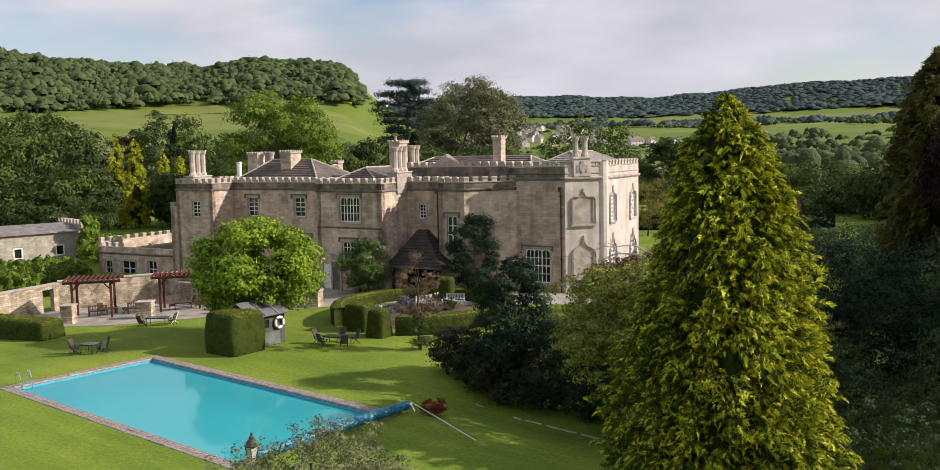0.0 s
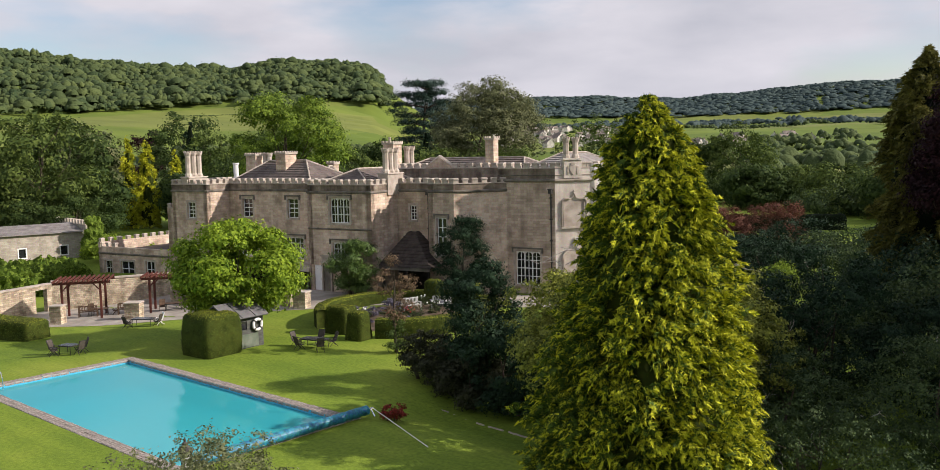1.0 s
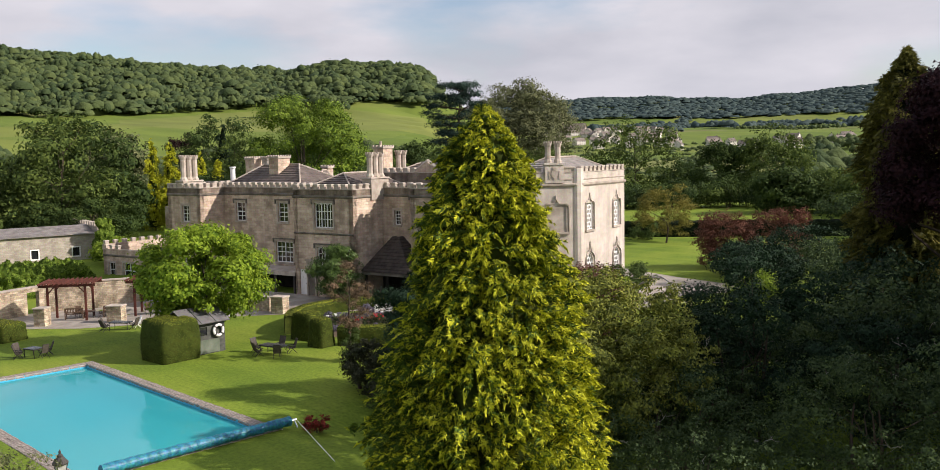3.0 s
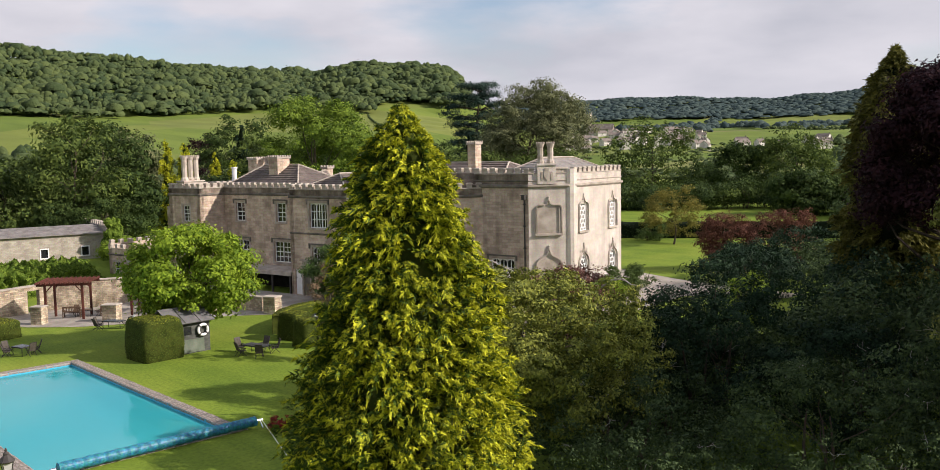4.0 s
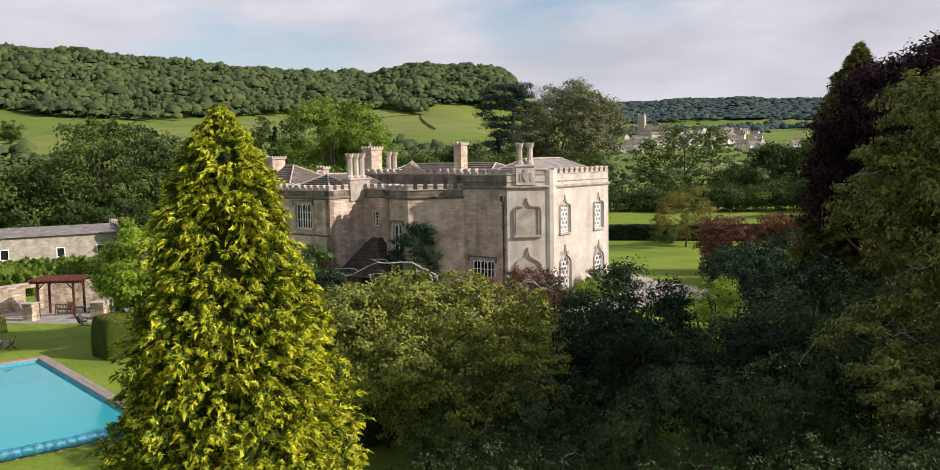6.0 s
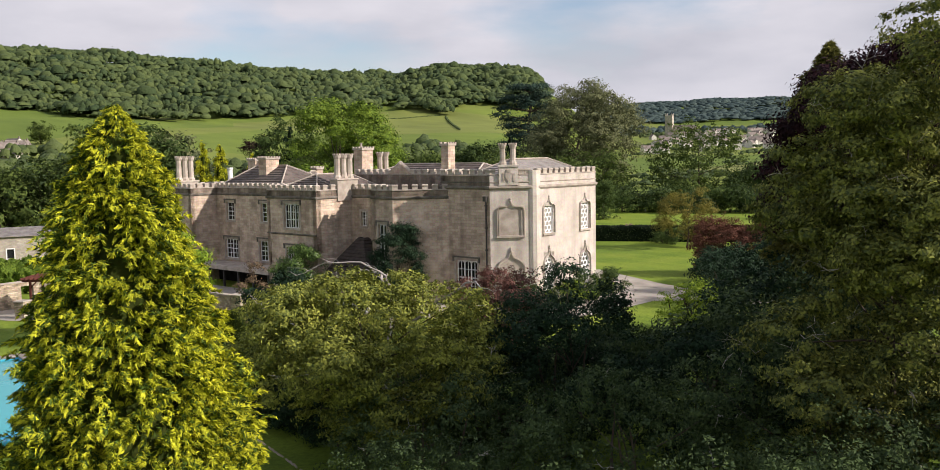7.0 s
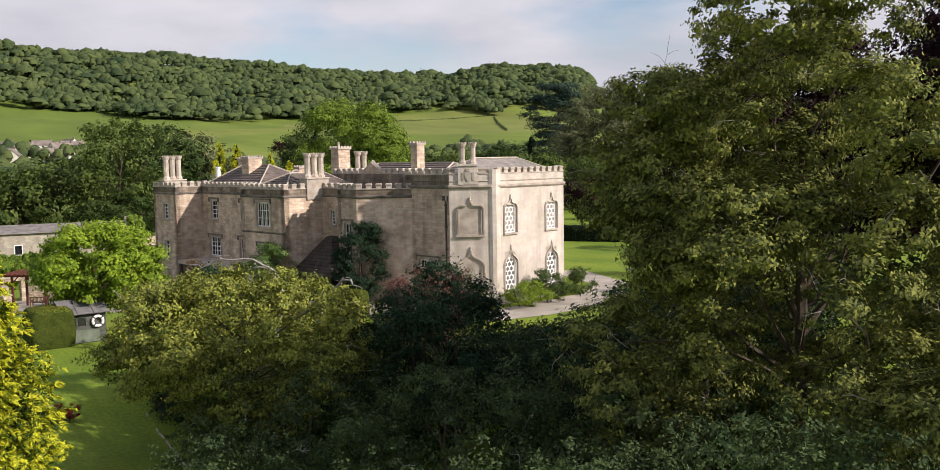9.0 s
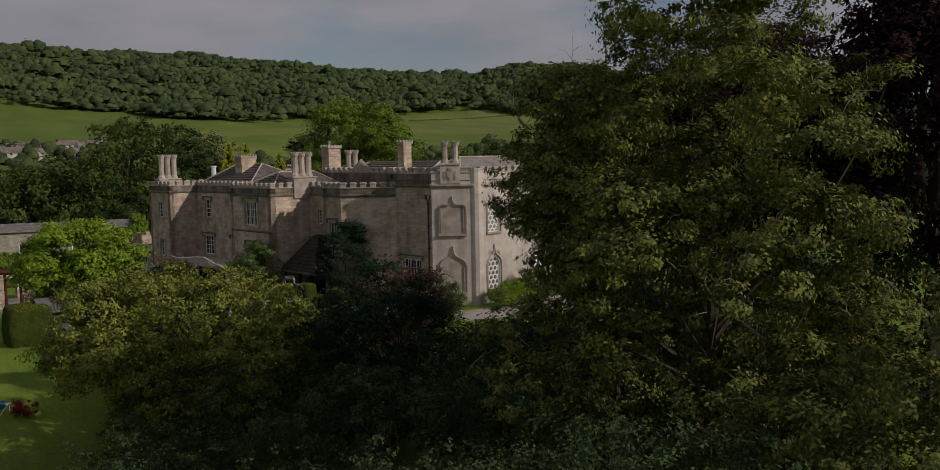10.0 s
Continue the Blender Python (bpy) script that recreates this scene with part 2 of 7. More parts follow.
def box(bm, x0, x1, y0, y1, z0, z1, m=None, taper=0.0):
    """A box into a bmesh; taper draws its top in on all sides."""
    vs = []
    for z, t in ((z0, 0.0), (z1, taper)):
        for x, y in ((x0 + t, y0 + t), (x1 - t, y0 + t), (x1 - t, y1 - t), (x0 + t, y1 - t)):
            p = Vector((x, y, z))
            vs.append(bm.verts.new(m @ p if m else p))
    for f in ((3, 2, 1, 0), (4, 5, 6, 7), (0, 1, 5, 4), (1, 2, 6, 5), (2, 3, 7, 6), (3, 0, 4, 7)):
        bm.faces.new([vs[i] for i in f])
    return vs


def soft_box(x0, x1, y0, y1, z0, z1, bevel=0.02, m=None, taper=0.0):
    bm = bmesh.new()
    box(bm, x0, x1, y0, y1, z0, z1, m, taper)
    bmesh.ops.bevel(bm, geom=bm.edges[:], offset=bevel, segments=1, affect="EDGES")
    return bm


def prism(bm, outline, z0, z1, m=None):
    """An upright prism over an outline given anticlockwise."""
    lo = [bm.verts.new((m @ Vector((x, y, z0))) if m else (x, y, z0)) for x, y in outline]
    hi = [bm.verts.new((m @ Vector((x, y, z1))) if m else (x, y, z1)) for x, y in outline]
    bm.faces.new(lo[::-1])
    bm.faces.new(hi)
    for i in range(len(lo)):
        j = (i + 1) % len(lo)
        bm.faces.new((lo[i], lo[j], hi[j], hi[i]))


def lathe(bm, profile, sides=8, m=None, turn=0.0):
    """A solid of revolution from (radius, height) pairs."""
    rings = []
    for r, z in profile:
        ring = []
        for i in range(sides):
            a = turn + 2 * math.pi * i / sides
            p = Vector((r * math.cos(a), r * math.sin(a), z))
            ring.append(bm.verts.new(m @ p if m else p))
        rings.append(ring)
    for a, b in zip(rings, rings[1:]):
        for i in range(sides):
            j = (i + 1) % sides
            bm.faces.new((a[i], a[j], b[j], b[i]))
    bm.faces.new(rings[0][::-1])
    bm.faces.new(rings[-1])


def tube(bm, path, radii, sides=6):
    """A tapering tube along a path of points."""
    path = [Vector(p) for p in path]
    rings = []
    for i, p in enumerate(path):
        d = (path[min(i + 1, len(path) - 1)] - path[max(i - 1, 0)]).normalized()
        a = d.cross(Vector((0, 0, 1)))
        if a.length < 1e-3:
            a = d.cross(Vector((1, 0, 0)))
        a.normalize()
        b = d.cross(a)
        r = radii[i] if isinstance(radii, (list, tuple)) else radii
        rings.append([bm.verts.new(p + r * (math.cos(2 * math.pi * k / sides) * a + math.sin(2 * math.pi * k / sides) * b)) for k in range(sides)])
    for a, b in zip(rings, rings[1:]):
        for k in range(sides):
            j = (k + 1) % sides
            bm.faces.new((a[k], a[j], b[j], b[k]))
    bm.faces.new(rings[0][::-1])
    bm.faces.new(rings[-1])


def along(p0, p1):
    """The frame of a wall from p0 to p1: x along it, y into it, z up; the outside is on the right of the way."""
    d = Vector((p1[0] - p0[0], p1[1] - p0[1], 0))
    n = d.length
    d /= n
    m = Matrix(((d.x, -d.y, 0, p0[0]), (d.y, d.x, 0, p0[1]), (0, 0, 1, 0), (0, 0, 0, 1)))
    return m, n


def pierced(bm, length, z0, z1, thick, holes, m, x0=0.0):
    """A wall in its own frame, pierced right through by holes (x0, x1, z0, z1)."""
    xs = sorted({x0, length, *[h[i] for h in holes for i in (0, 1)]})
    zs = sorted({z0, z1, *[h[i] for h in holes for i in (2, 3)]})
    solid = {}
    for i in range(len(xs) - 1):
        for k in range(len(zs) - 1):
            x, z = (xs[i] + xs[i + 1]) / 2, (zs[k] + zs[k + 1]) / 2
            solid[i, k] = not any(h[0] < x < h[1] and h[2] < z < h[3] for h in holes)
    verts = {}

    def v(i, k, y):
        if (i, k, y) not in verts:
            verts[i, k, y] = bm.verts.new(m @ Vector((xs[i], y, zs[k])))
        return verts[i, k, y]

    for (i, k), full in solid.items():
        if not full:
            continue
        bm.faces.new((v(i, k, 0), v(i + 1, k, 0), v(i + 1, k + 1, 0), v(i, k + 1, 0)))
        bm.faces.new((v(i, k + 1, thick), v(i + 1, k + 1, thick), v(i + 1, k, thick), v(i, k, thick)))
        for di, dk, a, b in ((-1, 0, (i, k + 1), (i, k)), (1, 0, (i + 1, k), (i + 1, k + 1)), (0, -1, (i, k), (i + 1, k)), (0, 1, (i + 1, k + 1), (i, k + 1))):
            if not solid.get((i + di, k + dk)):
                bm.faces.new((v(*b, 0), v(*a, 0), v(*a, thick), v(*b, thick)))



# ---- the land: one sheet from the garden to the far hills ----
POOL = (-51.75, -31.15, 21.9, 30.5)      # the water's edge
COPE = 0.62


def land(x, y):
    """The height of the ground at arrays x, y."""
    r, a = np.hypot(x, y), np.degrees(np.arctan2(y, x))
    t = np.clip((y - 44.0) / 10.0, 0, 1)
    west = np.interp(x, [-130, -95, -66, -56], [-1.5, -1.2, -0.45, 0.0]) * np.clip((52 - y) / 10, 0, 1)
    ease = lambda v: np.clip(v, 0, 1) ** 2 * (3 - 2 * np.clip(v, 0, 1))
    dip = -0.9 * ease((x + 33.5) / 5.0) * ease((-13.0 - x) / 5.0) * ease((y - 31.0) / 4.0) * ease((44.0 - y) / 4.0)
    near = 0.45 * t * t * (3 - 2 * t) + west * (r < 160) + dip
    vale = np.interp(r, [0, 160, 300, 450, 700, 950, 1300, 1800, 2400, 3000, 3400, 5000], [0, 0, -1.0, -1, 6, 13, 32, 48, 58, 85, 100, 90])
    # wooded spur to the north-west
    side = np.clip((a - 133.6) / 4.2, 0, 1)
    side = side * side * (3 - 2 * side)
    crest = np.interp(a, [130, 139, 142, 147, 151, 157, 163, 170, 176, 190], [0.87, 0.91, 0.93, 0.875, 0.905, 0.98, 1.07, 1.10, 1.16, 1.16])
    rise = np.interp(r, [300, 420, 600, 800, 950, 1050, 1250, 1450, 1600, 2200, 3500], [0, 4, 16, 34, 50, 62, 108, 152, 166, 160, 100])
    spur = side * rise * crest
    # far ridge across the valley
    back = np.interp(a, [80, 98, 104, 108, 111, 114, 118.5, 123, 127.5, 132, 140], [1.05, 1.16, 1.13, 1.12, 1.06, 0.92, 0.72, 0.9, 0.92, 0.84, 0.6])
    far = back * np.interp(r, [2300, 2600, 3000, 3300, 3600, 5000], [0, 8, 57, 98, 104, 80])
    bumps = np.clip((r - 300) / 900, 0, 1) * 5.0 * (np.sin(x / 90.0) * np.cos(y / 117.0) + 0.6 * np.sin(x / 41.0 + y / 53.0))
    return np.where(r < 160, near, near + np.maximum(vale, spur) + far * (1 - side) + bumps * 0.6)


def breaks(fine0, fine1, step, extra):
    inner = np.arange(fine0, fine1 + 0.1, step)
    grow = np.cumsum(step * 1.09 ** np.arange(1, 70))
    grow = grow[grow < 4800]
    return np.unique(np.round(np.concatenate((fine0 - grow[::-1], inner, fine1 + grow, extra)), 3))


def ground_material():
    m = bpy.data.materials.new("grass")
    m.use_nodes = True
    n, l = m.node_tree.nodes, m.node_tree.links
    b = n["Principled BSDF"]
    tc = n.new("ShaderNodeTexCoord")

    def noise_at(scale, detail=5.0, stretch=None):
        t = n.new("ShaderNodeTexNoise")
        t.inputs["Scale"].default_value, t.inputs["Detail"].default_value = scale, detail
        if stretch:
            mp = n.new("ShaderNodeMapping")
            mp.inputs["Scale"].default_value, mp.inputs["Rotation"].default_value = stretch, (0, 0, radians(12))
            l.new(tc.outputs["Object"], mp.inputs["Vector"])
            l.new(mp.outputs["Vector"], t.inputs["Vector"])
        else:
            l.new(tc.outputs["Object"], t.inputs["Vector"])
        return t.outputs["Fac"]

    def ramp(fac, stops):
        t = n.new("ShaderNodeValToRGB")
        for i, (p, c) in enumerate(stops):
            e = t.color_ramp.elements[i] if i < 2 else t.color_ramp.elements.new(p)
            e.position, e.color = p, (*c, 1)
        l.new(fac, t.inputs["Fac"])
        return t.outputs["Color"]

    def mix(a, c, fac, blend="MIX"):
        t = n.new("ShaderNodeMix")
        t.data_type, t.blend_type = "RGBA", blend
        t.inputs["Factor"].default_value = fac if isinstance(fac, float) else 0.5
        if not isinstance(fac, float):
            l.new(fac, t.inputs["Factor"])
        l.new(a, t.inputs["A"])
        l.new(c, t.inputs["B"])
        return t.outputs["Result"]

    turf = ramp(noise_at(0.16), [(0.3, (0.118, 0.185, 0.022)), (0.5, (0.158, 0.226, 0.026)), (0.72, (0.208, 0.26, 0.036))])
    mown = ramp(noise_at(0.9, 3.0, (0.05, 1.0, 1.0)), [(0.35, (0.42, 0.44, 0.40)), (0.65, (0.58, 0.57, 0.55))])
    turf = mix(turf, mown, 0.55, "OVERLAY")
    blades = ramp(noise_at(5.0, 9.0), [(0.3, (0.28, 0.3, 0.26)), (0.7, (0.72, 0.7, 0.64))])
    turf = mix(turf, blades, 0.5, "OVERLAY")
    cells = n.new("ShaderNodeTexVoronoi")
    cells.inputs["Scale"].default_value = 0.0042
    l.new(tc.outputs["Object"], cells.inputs["Vector"])
    sep = n.new("ShaderNodeSeparateColor")
    l.new(cells.outputs["Color"], sep.inputs["Color"])
    field = ramp(sep.outputs["Red"], [(0.0, (0.104, 0.156, 0.026)), (0.45, (0.136, 0.186, 0.032)), (0.8, (0.165, 0.2, 0.042)), (1.0, (0.165, 0.175, 0.066))])
    field = mix(field, ramp(noise_at(0.03, 8.0, (0.4, 1.0, 1.0)), [(0.3, (0.34, 0.36, 0.35)), (0.7, (0.64, 0.62, 0.58))]), 0.6, "OVERLAY")
    # fields take over from the mown lawn past the garden
    ln, rr = n.new("ShaderNodeVectorMath"), n.new("ShaderNodeMapRange")
    ln.operation = "LENGTH"
    l.new(tc.outputs["Object"], ln.inputs[0])
    rr.inputs["From Min"].default_value, rr.inputs["From Max"].default_value = 190.0, 260.0
    l.new(ln.outputs["Value"], rr.inputs["Value"])
    l.new(mix(turf, field, rr.outputs["Result"]), b.inputs["Base Color"])
    bp = n.new("ShaderNodeBump")
    bp.inputs["Strength"].default_value, bp.inputs["Distance"].default_value = 0.5, 0.05
    l.new(noise_at(14.0, 6.0), bp.inputs["Height"])
    l.new(bp.outputs["Normal"], b.inputs["Normal"])
    b.inputs["Roughness"].default_value, b.inputs["Specular IOR Level"].default_value = 0.9, 0.15
    return m


GRASS = ground_material()
px0, px1, py0, py1 = POOL[0] - COPE, POOL[1] + COPE, POOL[2] - COPE, POOL[3] + COPE
gx, gy = breaks(-130, 40, 2.5, [px0, px1]), breaks(-20, 130, 2.5, [py0, py1])
mx, my = np.meshgrid(gx, gy)
verts = np.stack((mx, my, land(mx, my)), -1).reshape(-1, 3)
ii, jj = np.meshgrid(np.arange(len(gx) - 1), np.arange(len(gy) - 1))
a0 = jj * len(gx) + ii
faces = np.stack((a0, a0 + 1, a0 + 1 + len(gx), a0 + len(gx)), -1)
cx, cy = (gx[:-1] + gx[1:]) / 2, (gy[:-1] + gy[1:]) / 2
inside = ((cx > px0) & (cx < px1))[None, :] & ((cy > py0) & (cy < py1))[:, None]
ground = raw("ground", verts, faces[~inside].reshape(-1, 4), GRASS, smooth=True)
tagged(ground, "mown green lawn running out into fields and hills", "ground", kind="structure")

# ---- the swimming pool ----
POOLBLUE = surface("turquoise pool paint", (0.16, 0.72, 0.76), (0.24, 0.82, 0.84), 0.5, 0.6, 0.05, 8.0, 0.4, 0, 0.15)
POOLBAND = surface("blue pool liner", (0.03, 0.34, 0.52), (0.05, 0.42, 0.6), 1.0, 0.5, 0.05, 10.0, 0.4, 0, 0.1)
WATER = water_material()
pool = thing("swimming_pool", "rectangular turquoise swimming pool with stone coping, full of water", "pool")
x0, x1, y0, y1 = POOL
bm = bmesh.new()
for (a, b, c, d) in ((x0 - 0.2, x0, y0 - 0.2, y1 + 0.2), (x1, x1 + 0.2, y0 - 0.2, y1 + 0.2), (x0, x1, y0 - 0.2, y0), (x0, x1, y1, y1 + 0.2)):
    box(bm, a, b, c, d, -2.0, -0.001)
part("pool_wall", bm, POOLBAND, pool, "blue lined pool wall")
bm = bmesh.new()
box(bm, x0, x1, y0, y1, -1.75, -1.55)
part("pool_floor", bm, POOLBLUE, pool)
bm = bmesh.new()
vs = [bm.verts.new(p) for p in ((x0, y0, -0.2), (x1, y0, -0.2), (x1, y1, -0.2), (x0, y1, -0.2))]
bm.faces.new(vs)
w = part("water", bm, WATER, pool, "still clear pool water")

# ---- the house ----
H = pose(-43.0, 63.95, 0, 0, 0, 10.5)
TERRACE = 0.45
T0 = -1.6
LOW, HIGH = 10.42, 11.62               # tops of the two battlements
house = thing("country_house", "large castellated limestone country house with gothic windows", "house", H)


def wall(p0, p1, z0, z1, holes=(), material=None, thick=0.5, name="wall", x0=0.0):
    """A wall of the house; above its string course it is a stained parapet."""
    m, n = along(p0, p1)
    split = {LOW - 0.45: 9.3, HIGH - 0.5: 10.15, HIGH - 0.4: LOW - 1.0}.get(z1)
    if split and material is None:
        bm = bmesh.new()
        pierced(bm, n, split, z1, thick, [], m, x0)
        part("parapet", bm, STAINED, house)
        z1 = split
    bm = bmesh.new()
    pierced(bm, n, z0, z1, thick, list(holes), m, x0)
    return part(name, bm, material or STONE, house)


def band(p0, p1, z0, z1, out=0.12, material=None, name="string_course", e0=0.0, e1=0.0):
    """A moulding along a wall: a splayed block proud of it."""
    m, n = along(p0, p1)
    bm = bmesh.new()
    pts = [(-0.02, z0), (-out * 0.5, z0), (-out, z0 + 0.4 * (z1 - z0)), (-out, z0 + 0.8 * (z1 - z0)), (-0.02, z1)]
    ends = []
    for x in (-e0, n + e1):
        ends.append([bm.verts.new(m @ Vector((x, y + 0.03, z))) for y, z in pts])
    for i in range(len(pts)):
        j = (i + 1) % len(pts)
        bm.faces.new((ends[0][i], ends[0][j], ends[1][j], ends[1][i]))
    bm.faces.new(ends[0][::-1])
    bm.faces.new(ends[1])
    return part(name, bm, material or DARKTRIM, house)


MERLON = None


def merlons(p0, p1, top, period=0.82, wide=0.46, deep=0.36, high=0.4, inset=0.04):
    """Battlements: one part for each merlon, all on one mesh with a weathered cap."""
    global MERLON
    m, n = along(p0, p1)
    count = max(1, round((n - wide) / period) + 1)
    step = (n - wide) / max(1, count - 1) if count > 1 else 0
    for i in range(count):
        place = m @ pose(wide / 2 + i * step, deep / 2 + inset, top - high)
        if MERLON is None:
            bm = bmesh.new()
            box(bm, -wide / 2, wide / 2, -deep / 2, deep / 2, 0, high - 0.12)
            box(bm, -wide / 2 - 0.04, wide / 2 + 0.04, -deep / 2 - 0.04, deep / 2 + 0.04, high - 0.12, high - 0.03, taper=0.0)
            box(bm, -wide / 2 - 0.03, wide / 2 + 0.03, -deep / 2 - 0.03, deep / 2 + 0.03, high - 0.03, high + 0.03, taper=0.05)
            ob = part("merlon", bm, TRIM, house)
            MERLON = ob.data
        else:
            ob = new("merlon", MERLON)
            ob.parent = house
        ob.matrix_basis = place


def coping(p0, p1, top, high=0.4):
    """The sloped stones in the gaps between merlons."""
    m, n = along(p0, p1)
    bm = bmesh.new()
    box(bm, 0, n, -0.05, 0.45, top - high - 0.07, top - high + 0.01, m, 0.0)
    return part("coping", bm, TRIM, house)


def sash(m, x0, x1, z0, z1, cols=2, rows=4, lights=1, hood=True, sill=True, arched=False, back=0.16):
    """A white window set in its opening: frame, glazing bars, glass, stone sill and hood moulding."""
    w = new("window")
    w.parent = house
    bm = bmesh.new()
    f = 0.075
    for a in ((x0, x0 + f, z0, z1), (x1 - f, x1, z0, z1), (x0 + f, x1 - f, z0, z0 + f), (x0 + f, x1 - f, z1 - f, z1)):
        box(bm, a[0], a[1], back, back + 0.1, a[2], a[3], m)
    part("window_frame", bm, WHITE, w, "white painted frame")
    n = (x1 - x0 - 2 * f)
    bm = bmesh.new()
    for k in range(1, lights):
        x = x0 + f + n * k / lights
        box(bm, x - 0.04, x + 0.04, back - 0.03, back + 0.08, z0 + f, z1 - f, m)
    for k in range(lights):
        xa, xb = x0 + f + n * k / lights, x0 + f + n * (k + 1) / lights
        for c in range(1, cols):
            x = xa + (xb - xa) * c / cols
            box(bm, x - 0.028, x + 0.028, back + 0.02, back + 0.07, z0 + f, z1 - f, m)
        for r in range(1, rows):
            z = z0 + f + (z1 - z0 - 2 * f) * r / rows
            t = 0.042 if r * 2 == rows else 0.027
            box(bm, xa, xb, back + 0.015, back + 0.075, z - t, z + t, m)
        if arched:
            mid, rad = (xa + xb) / 2, (xb - xa) / 2
            for s in (-1, 1):
                outl = [(mid + s * rad, z1 - f), (mid + s * rad, z1 - f - rad * 0.9)]
                for q in range(1, 6):
                    ang = math.pi / 2 * q / 5
                    outl.append((mid + s * rad * math.cos(ang), z1 - f - rad * 0.9 + rad * 0.9 * math.sin(ang)))
                fr = [bm.verts.new(m @ Vector((x, back - 0.02, z))) for x, z in outl]
                bk = [bm.verts.new(m @ Vector((x, back + 0.07, z))) for x, z in outl]
                bm.faces.new(fr if s < 0 else fr[::-1])
                bm.faces.new(bk[::-1] if s < 0 else bk)
                for i in range(len(outl)):
                    j = (i + 1) % len(outl)
                    bm.faces.new((fr[i], fr[j], bk[j], bk[i]))
    if len(bm.verts):
        part("glazing_bar", bm, WHITE, w, "thin white glazing bar lattice")
    else:
        bm.free()
    bm = bmesh.new()
    box(bm, x0 + f, x1 - f, back + 0.05, back + 0.056, z0 + f, z1 - f, m)
    part("pane", bm, PANE, w, "dark window glass")
    # dark sheet in place of the unlit room
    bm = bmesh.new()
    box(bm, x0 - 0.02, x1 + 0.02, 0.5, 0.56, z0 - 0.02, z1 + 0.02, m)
    part("blind", bm, DARK, w, "dark sheet standing for the unlit room")
    if sill:
        bm = bmesh.new()
        box(bm, x0 - 0.14, x1 + 0.14, -0.12, back, z0 - 0.16, z0 - 0.002, m)
        part("window_sill", bm, TRIM, w, "stone sill")
    # dressed stone jambs, proud of the wall
    bm = bmesh.new()
    box(bm, x0 - 0.2, x0 - 0.002, -0.035, 0.2, z0, z1 + 0.2, m)
    box(bm, x1 + 0.002, x1 + 0.2, -0.035, 0.2, z0, z1 + 0.2, m)
    box(bm, x0 - 0.002, x1 + 0.002, -0.035, 0.2, z1 + 0.002, z1 + 0.2, m)
    part("surround", bm, TRIM, w, "dressed stone surround")
    if hood:
        bm = bmesh.new()
        box(bm, x0 - 0.3, x1 + 0.3, -0.15, 0.02, z1 + 0.22, z1 + 0.34, m)
        for s in (x0 - 0.3, x1 + 0.18):
            box(bm, s, s + 0.12, -0.14, 0.02, z1 - 0.12, z1 + 0.22, m)
        part("hood_mould", bm, DARKTRIM, w, "weathered drip moulding")
    return w


# tower
tl, tr, tj = (-39.2, -6.0), (-34.3, -6.0), (-34.3, -3.0)
m, n = along(tl, tr)
tw = [(2.15, 3.25, 6.65, 8.25), (2.15, 3.25, 2.6, 4.4)]
wall(tl, tr, T0, LOW - 0.45, tw)
for h in tw:
    sash(m, *h, hood=False)
wall(tr, tj, T0, LOW - 0.45)
wall((-39.2, 13.9), tl, T0, LOW - 0.45)
# main range
ml, mr = tj, (-21.5, -3.0)
m, n = along(ml, mr)
mw = [(1.75, 3.1, 6.65, 8.5), (7.65, 8.98, 6.68, 8.52), (1.35, 3.55, 2.8, 4.75), (7.2, 9.5, 2.8, 4.8)]
wall(ml, mr, T0, LOW - 0.45, mw)
sash(m, *mw[0])
sash(m, *mw[1])
sash(m, *mw[2], lights=2)
sash(m, *mw[3], lights=2)
# projecting bay
bl, br, bj = (-21.5, -6.0), (-14.4, -6.0), (-14.4, -2.0)
wall(mr, bl, T0, LOW - 0.45)
m, n = along(bl, br)
bw = [(2.55, 4.72, 6.6, 8.8), (2.72, 4.32, 3.2, 4.88), (0.2, 1.4, 0.47, 2.8)]
wall(bl, br, T0, LOW - 0.45, bw)
sash(m, *bw[0], lights=3, cols=2, rows=3, arched=True)
sash(m, *bw[1], lights=2, cols=2, rows=3, arched=True)
BAYM = m.copy()
wall(br, bj, T0, LOW - 0.45)
# recess and canted bay
rj, c0, c1, c2 = (-10.3, -2.0), (-10.3, -3.3), (-7.7, -3.3), (-4.4, 0.0)
m, n = along(bj, rj)
rw = [(1.28, 1.98, 6.7, 8.0)]
wall(bj, rj, T0, LOW - 0.45, rw)
sash(m, *rw[0], rows=4, hood=False)
wall(rj, c0, T0, LOW - 0.45)
m, n = along(c0, c1)
cw = [(0.83, 1.82, 3.8, 7.08)]
wall(c0, c1, T0, LOW - 0.45, cw)
sash(m, *cw[0], lights=2, cols=1, rows=4, arched=True)
wall(c1, c2, T0, LOW - 0.45)
# east pavilion
A0, A1, B1, C0, C1 = (-5.2, 0.0), (0.2, 0.0), (2.55, 2.35), (2.8, 3.0), (2.8, 11.3)
m, n = along(A0, A1)
aw = [(1.6, 3.95, 1.2, 4.1)]
wall(A0, A1, T0, HIGH - 0.5, aw)
sash(m, *aw[0], lights=3, cols=2, rows=4, arched=True)
wall(A1, B1, T0, HIGH - 0.5, [], RENDER)
BM, BL = along(A1, B1)
wall(B1, C0, T0, HIGH - 0.5, [], RENDER)
CM, CL = along(C0, C1)
cwin = [(0.75, 2.05, 6.3, 8.55), (5.95, 7.25, 6.3, 8.55), (0.72, 2.08, 1.35, 4.75), (5.92, 7.28, 1.35, 4.75)]
wall(C0, C1, T0, HIGH - 0.5, cwin, RENDER)
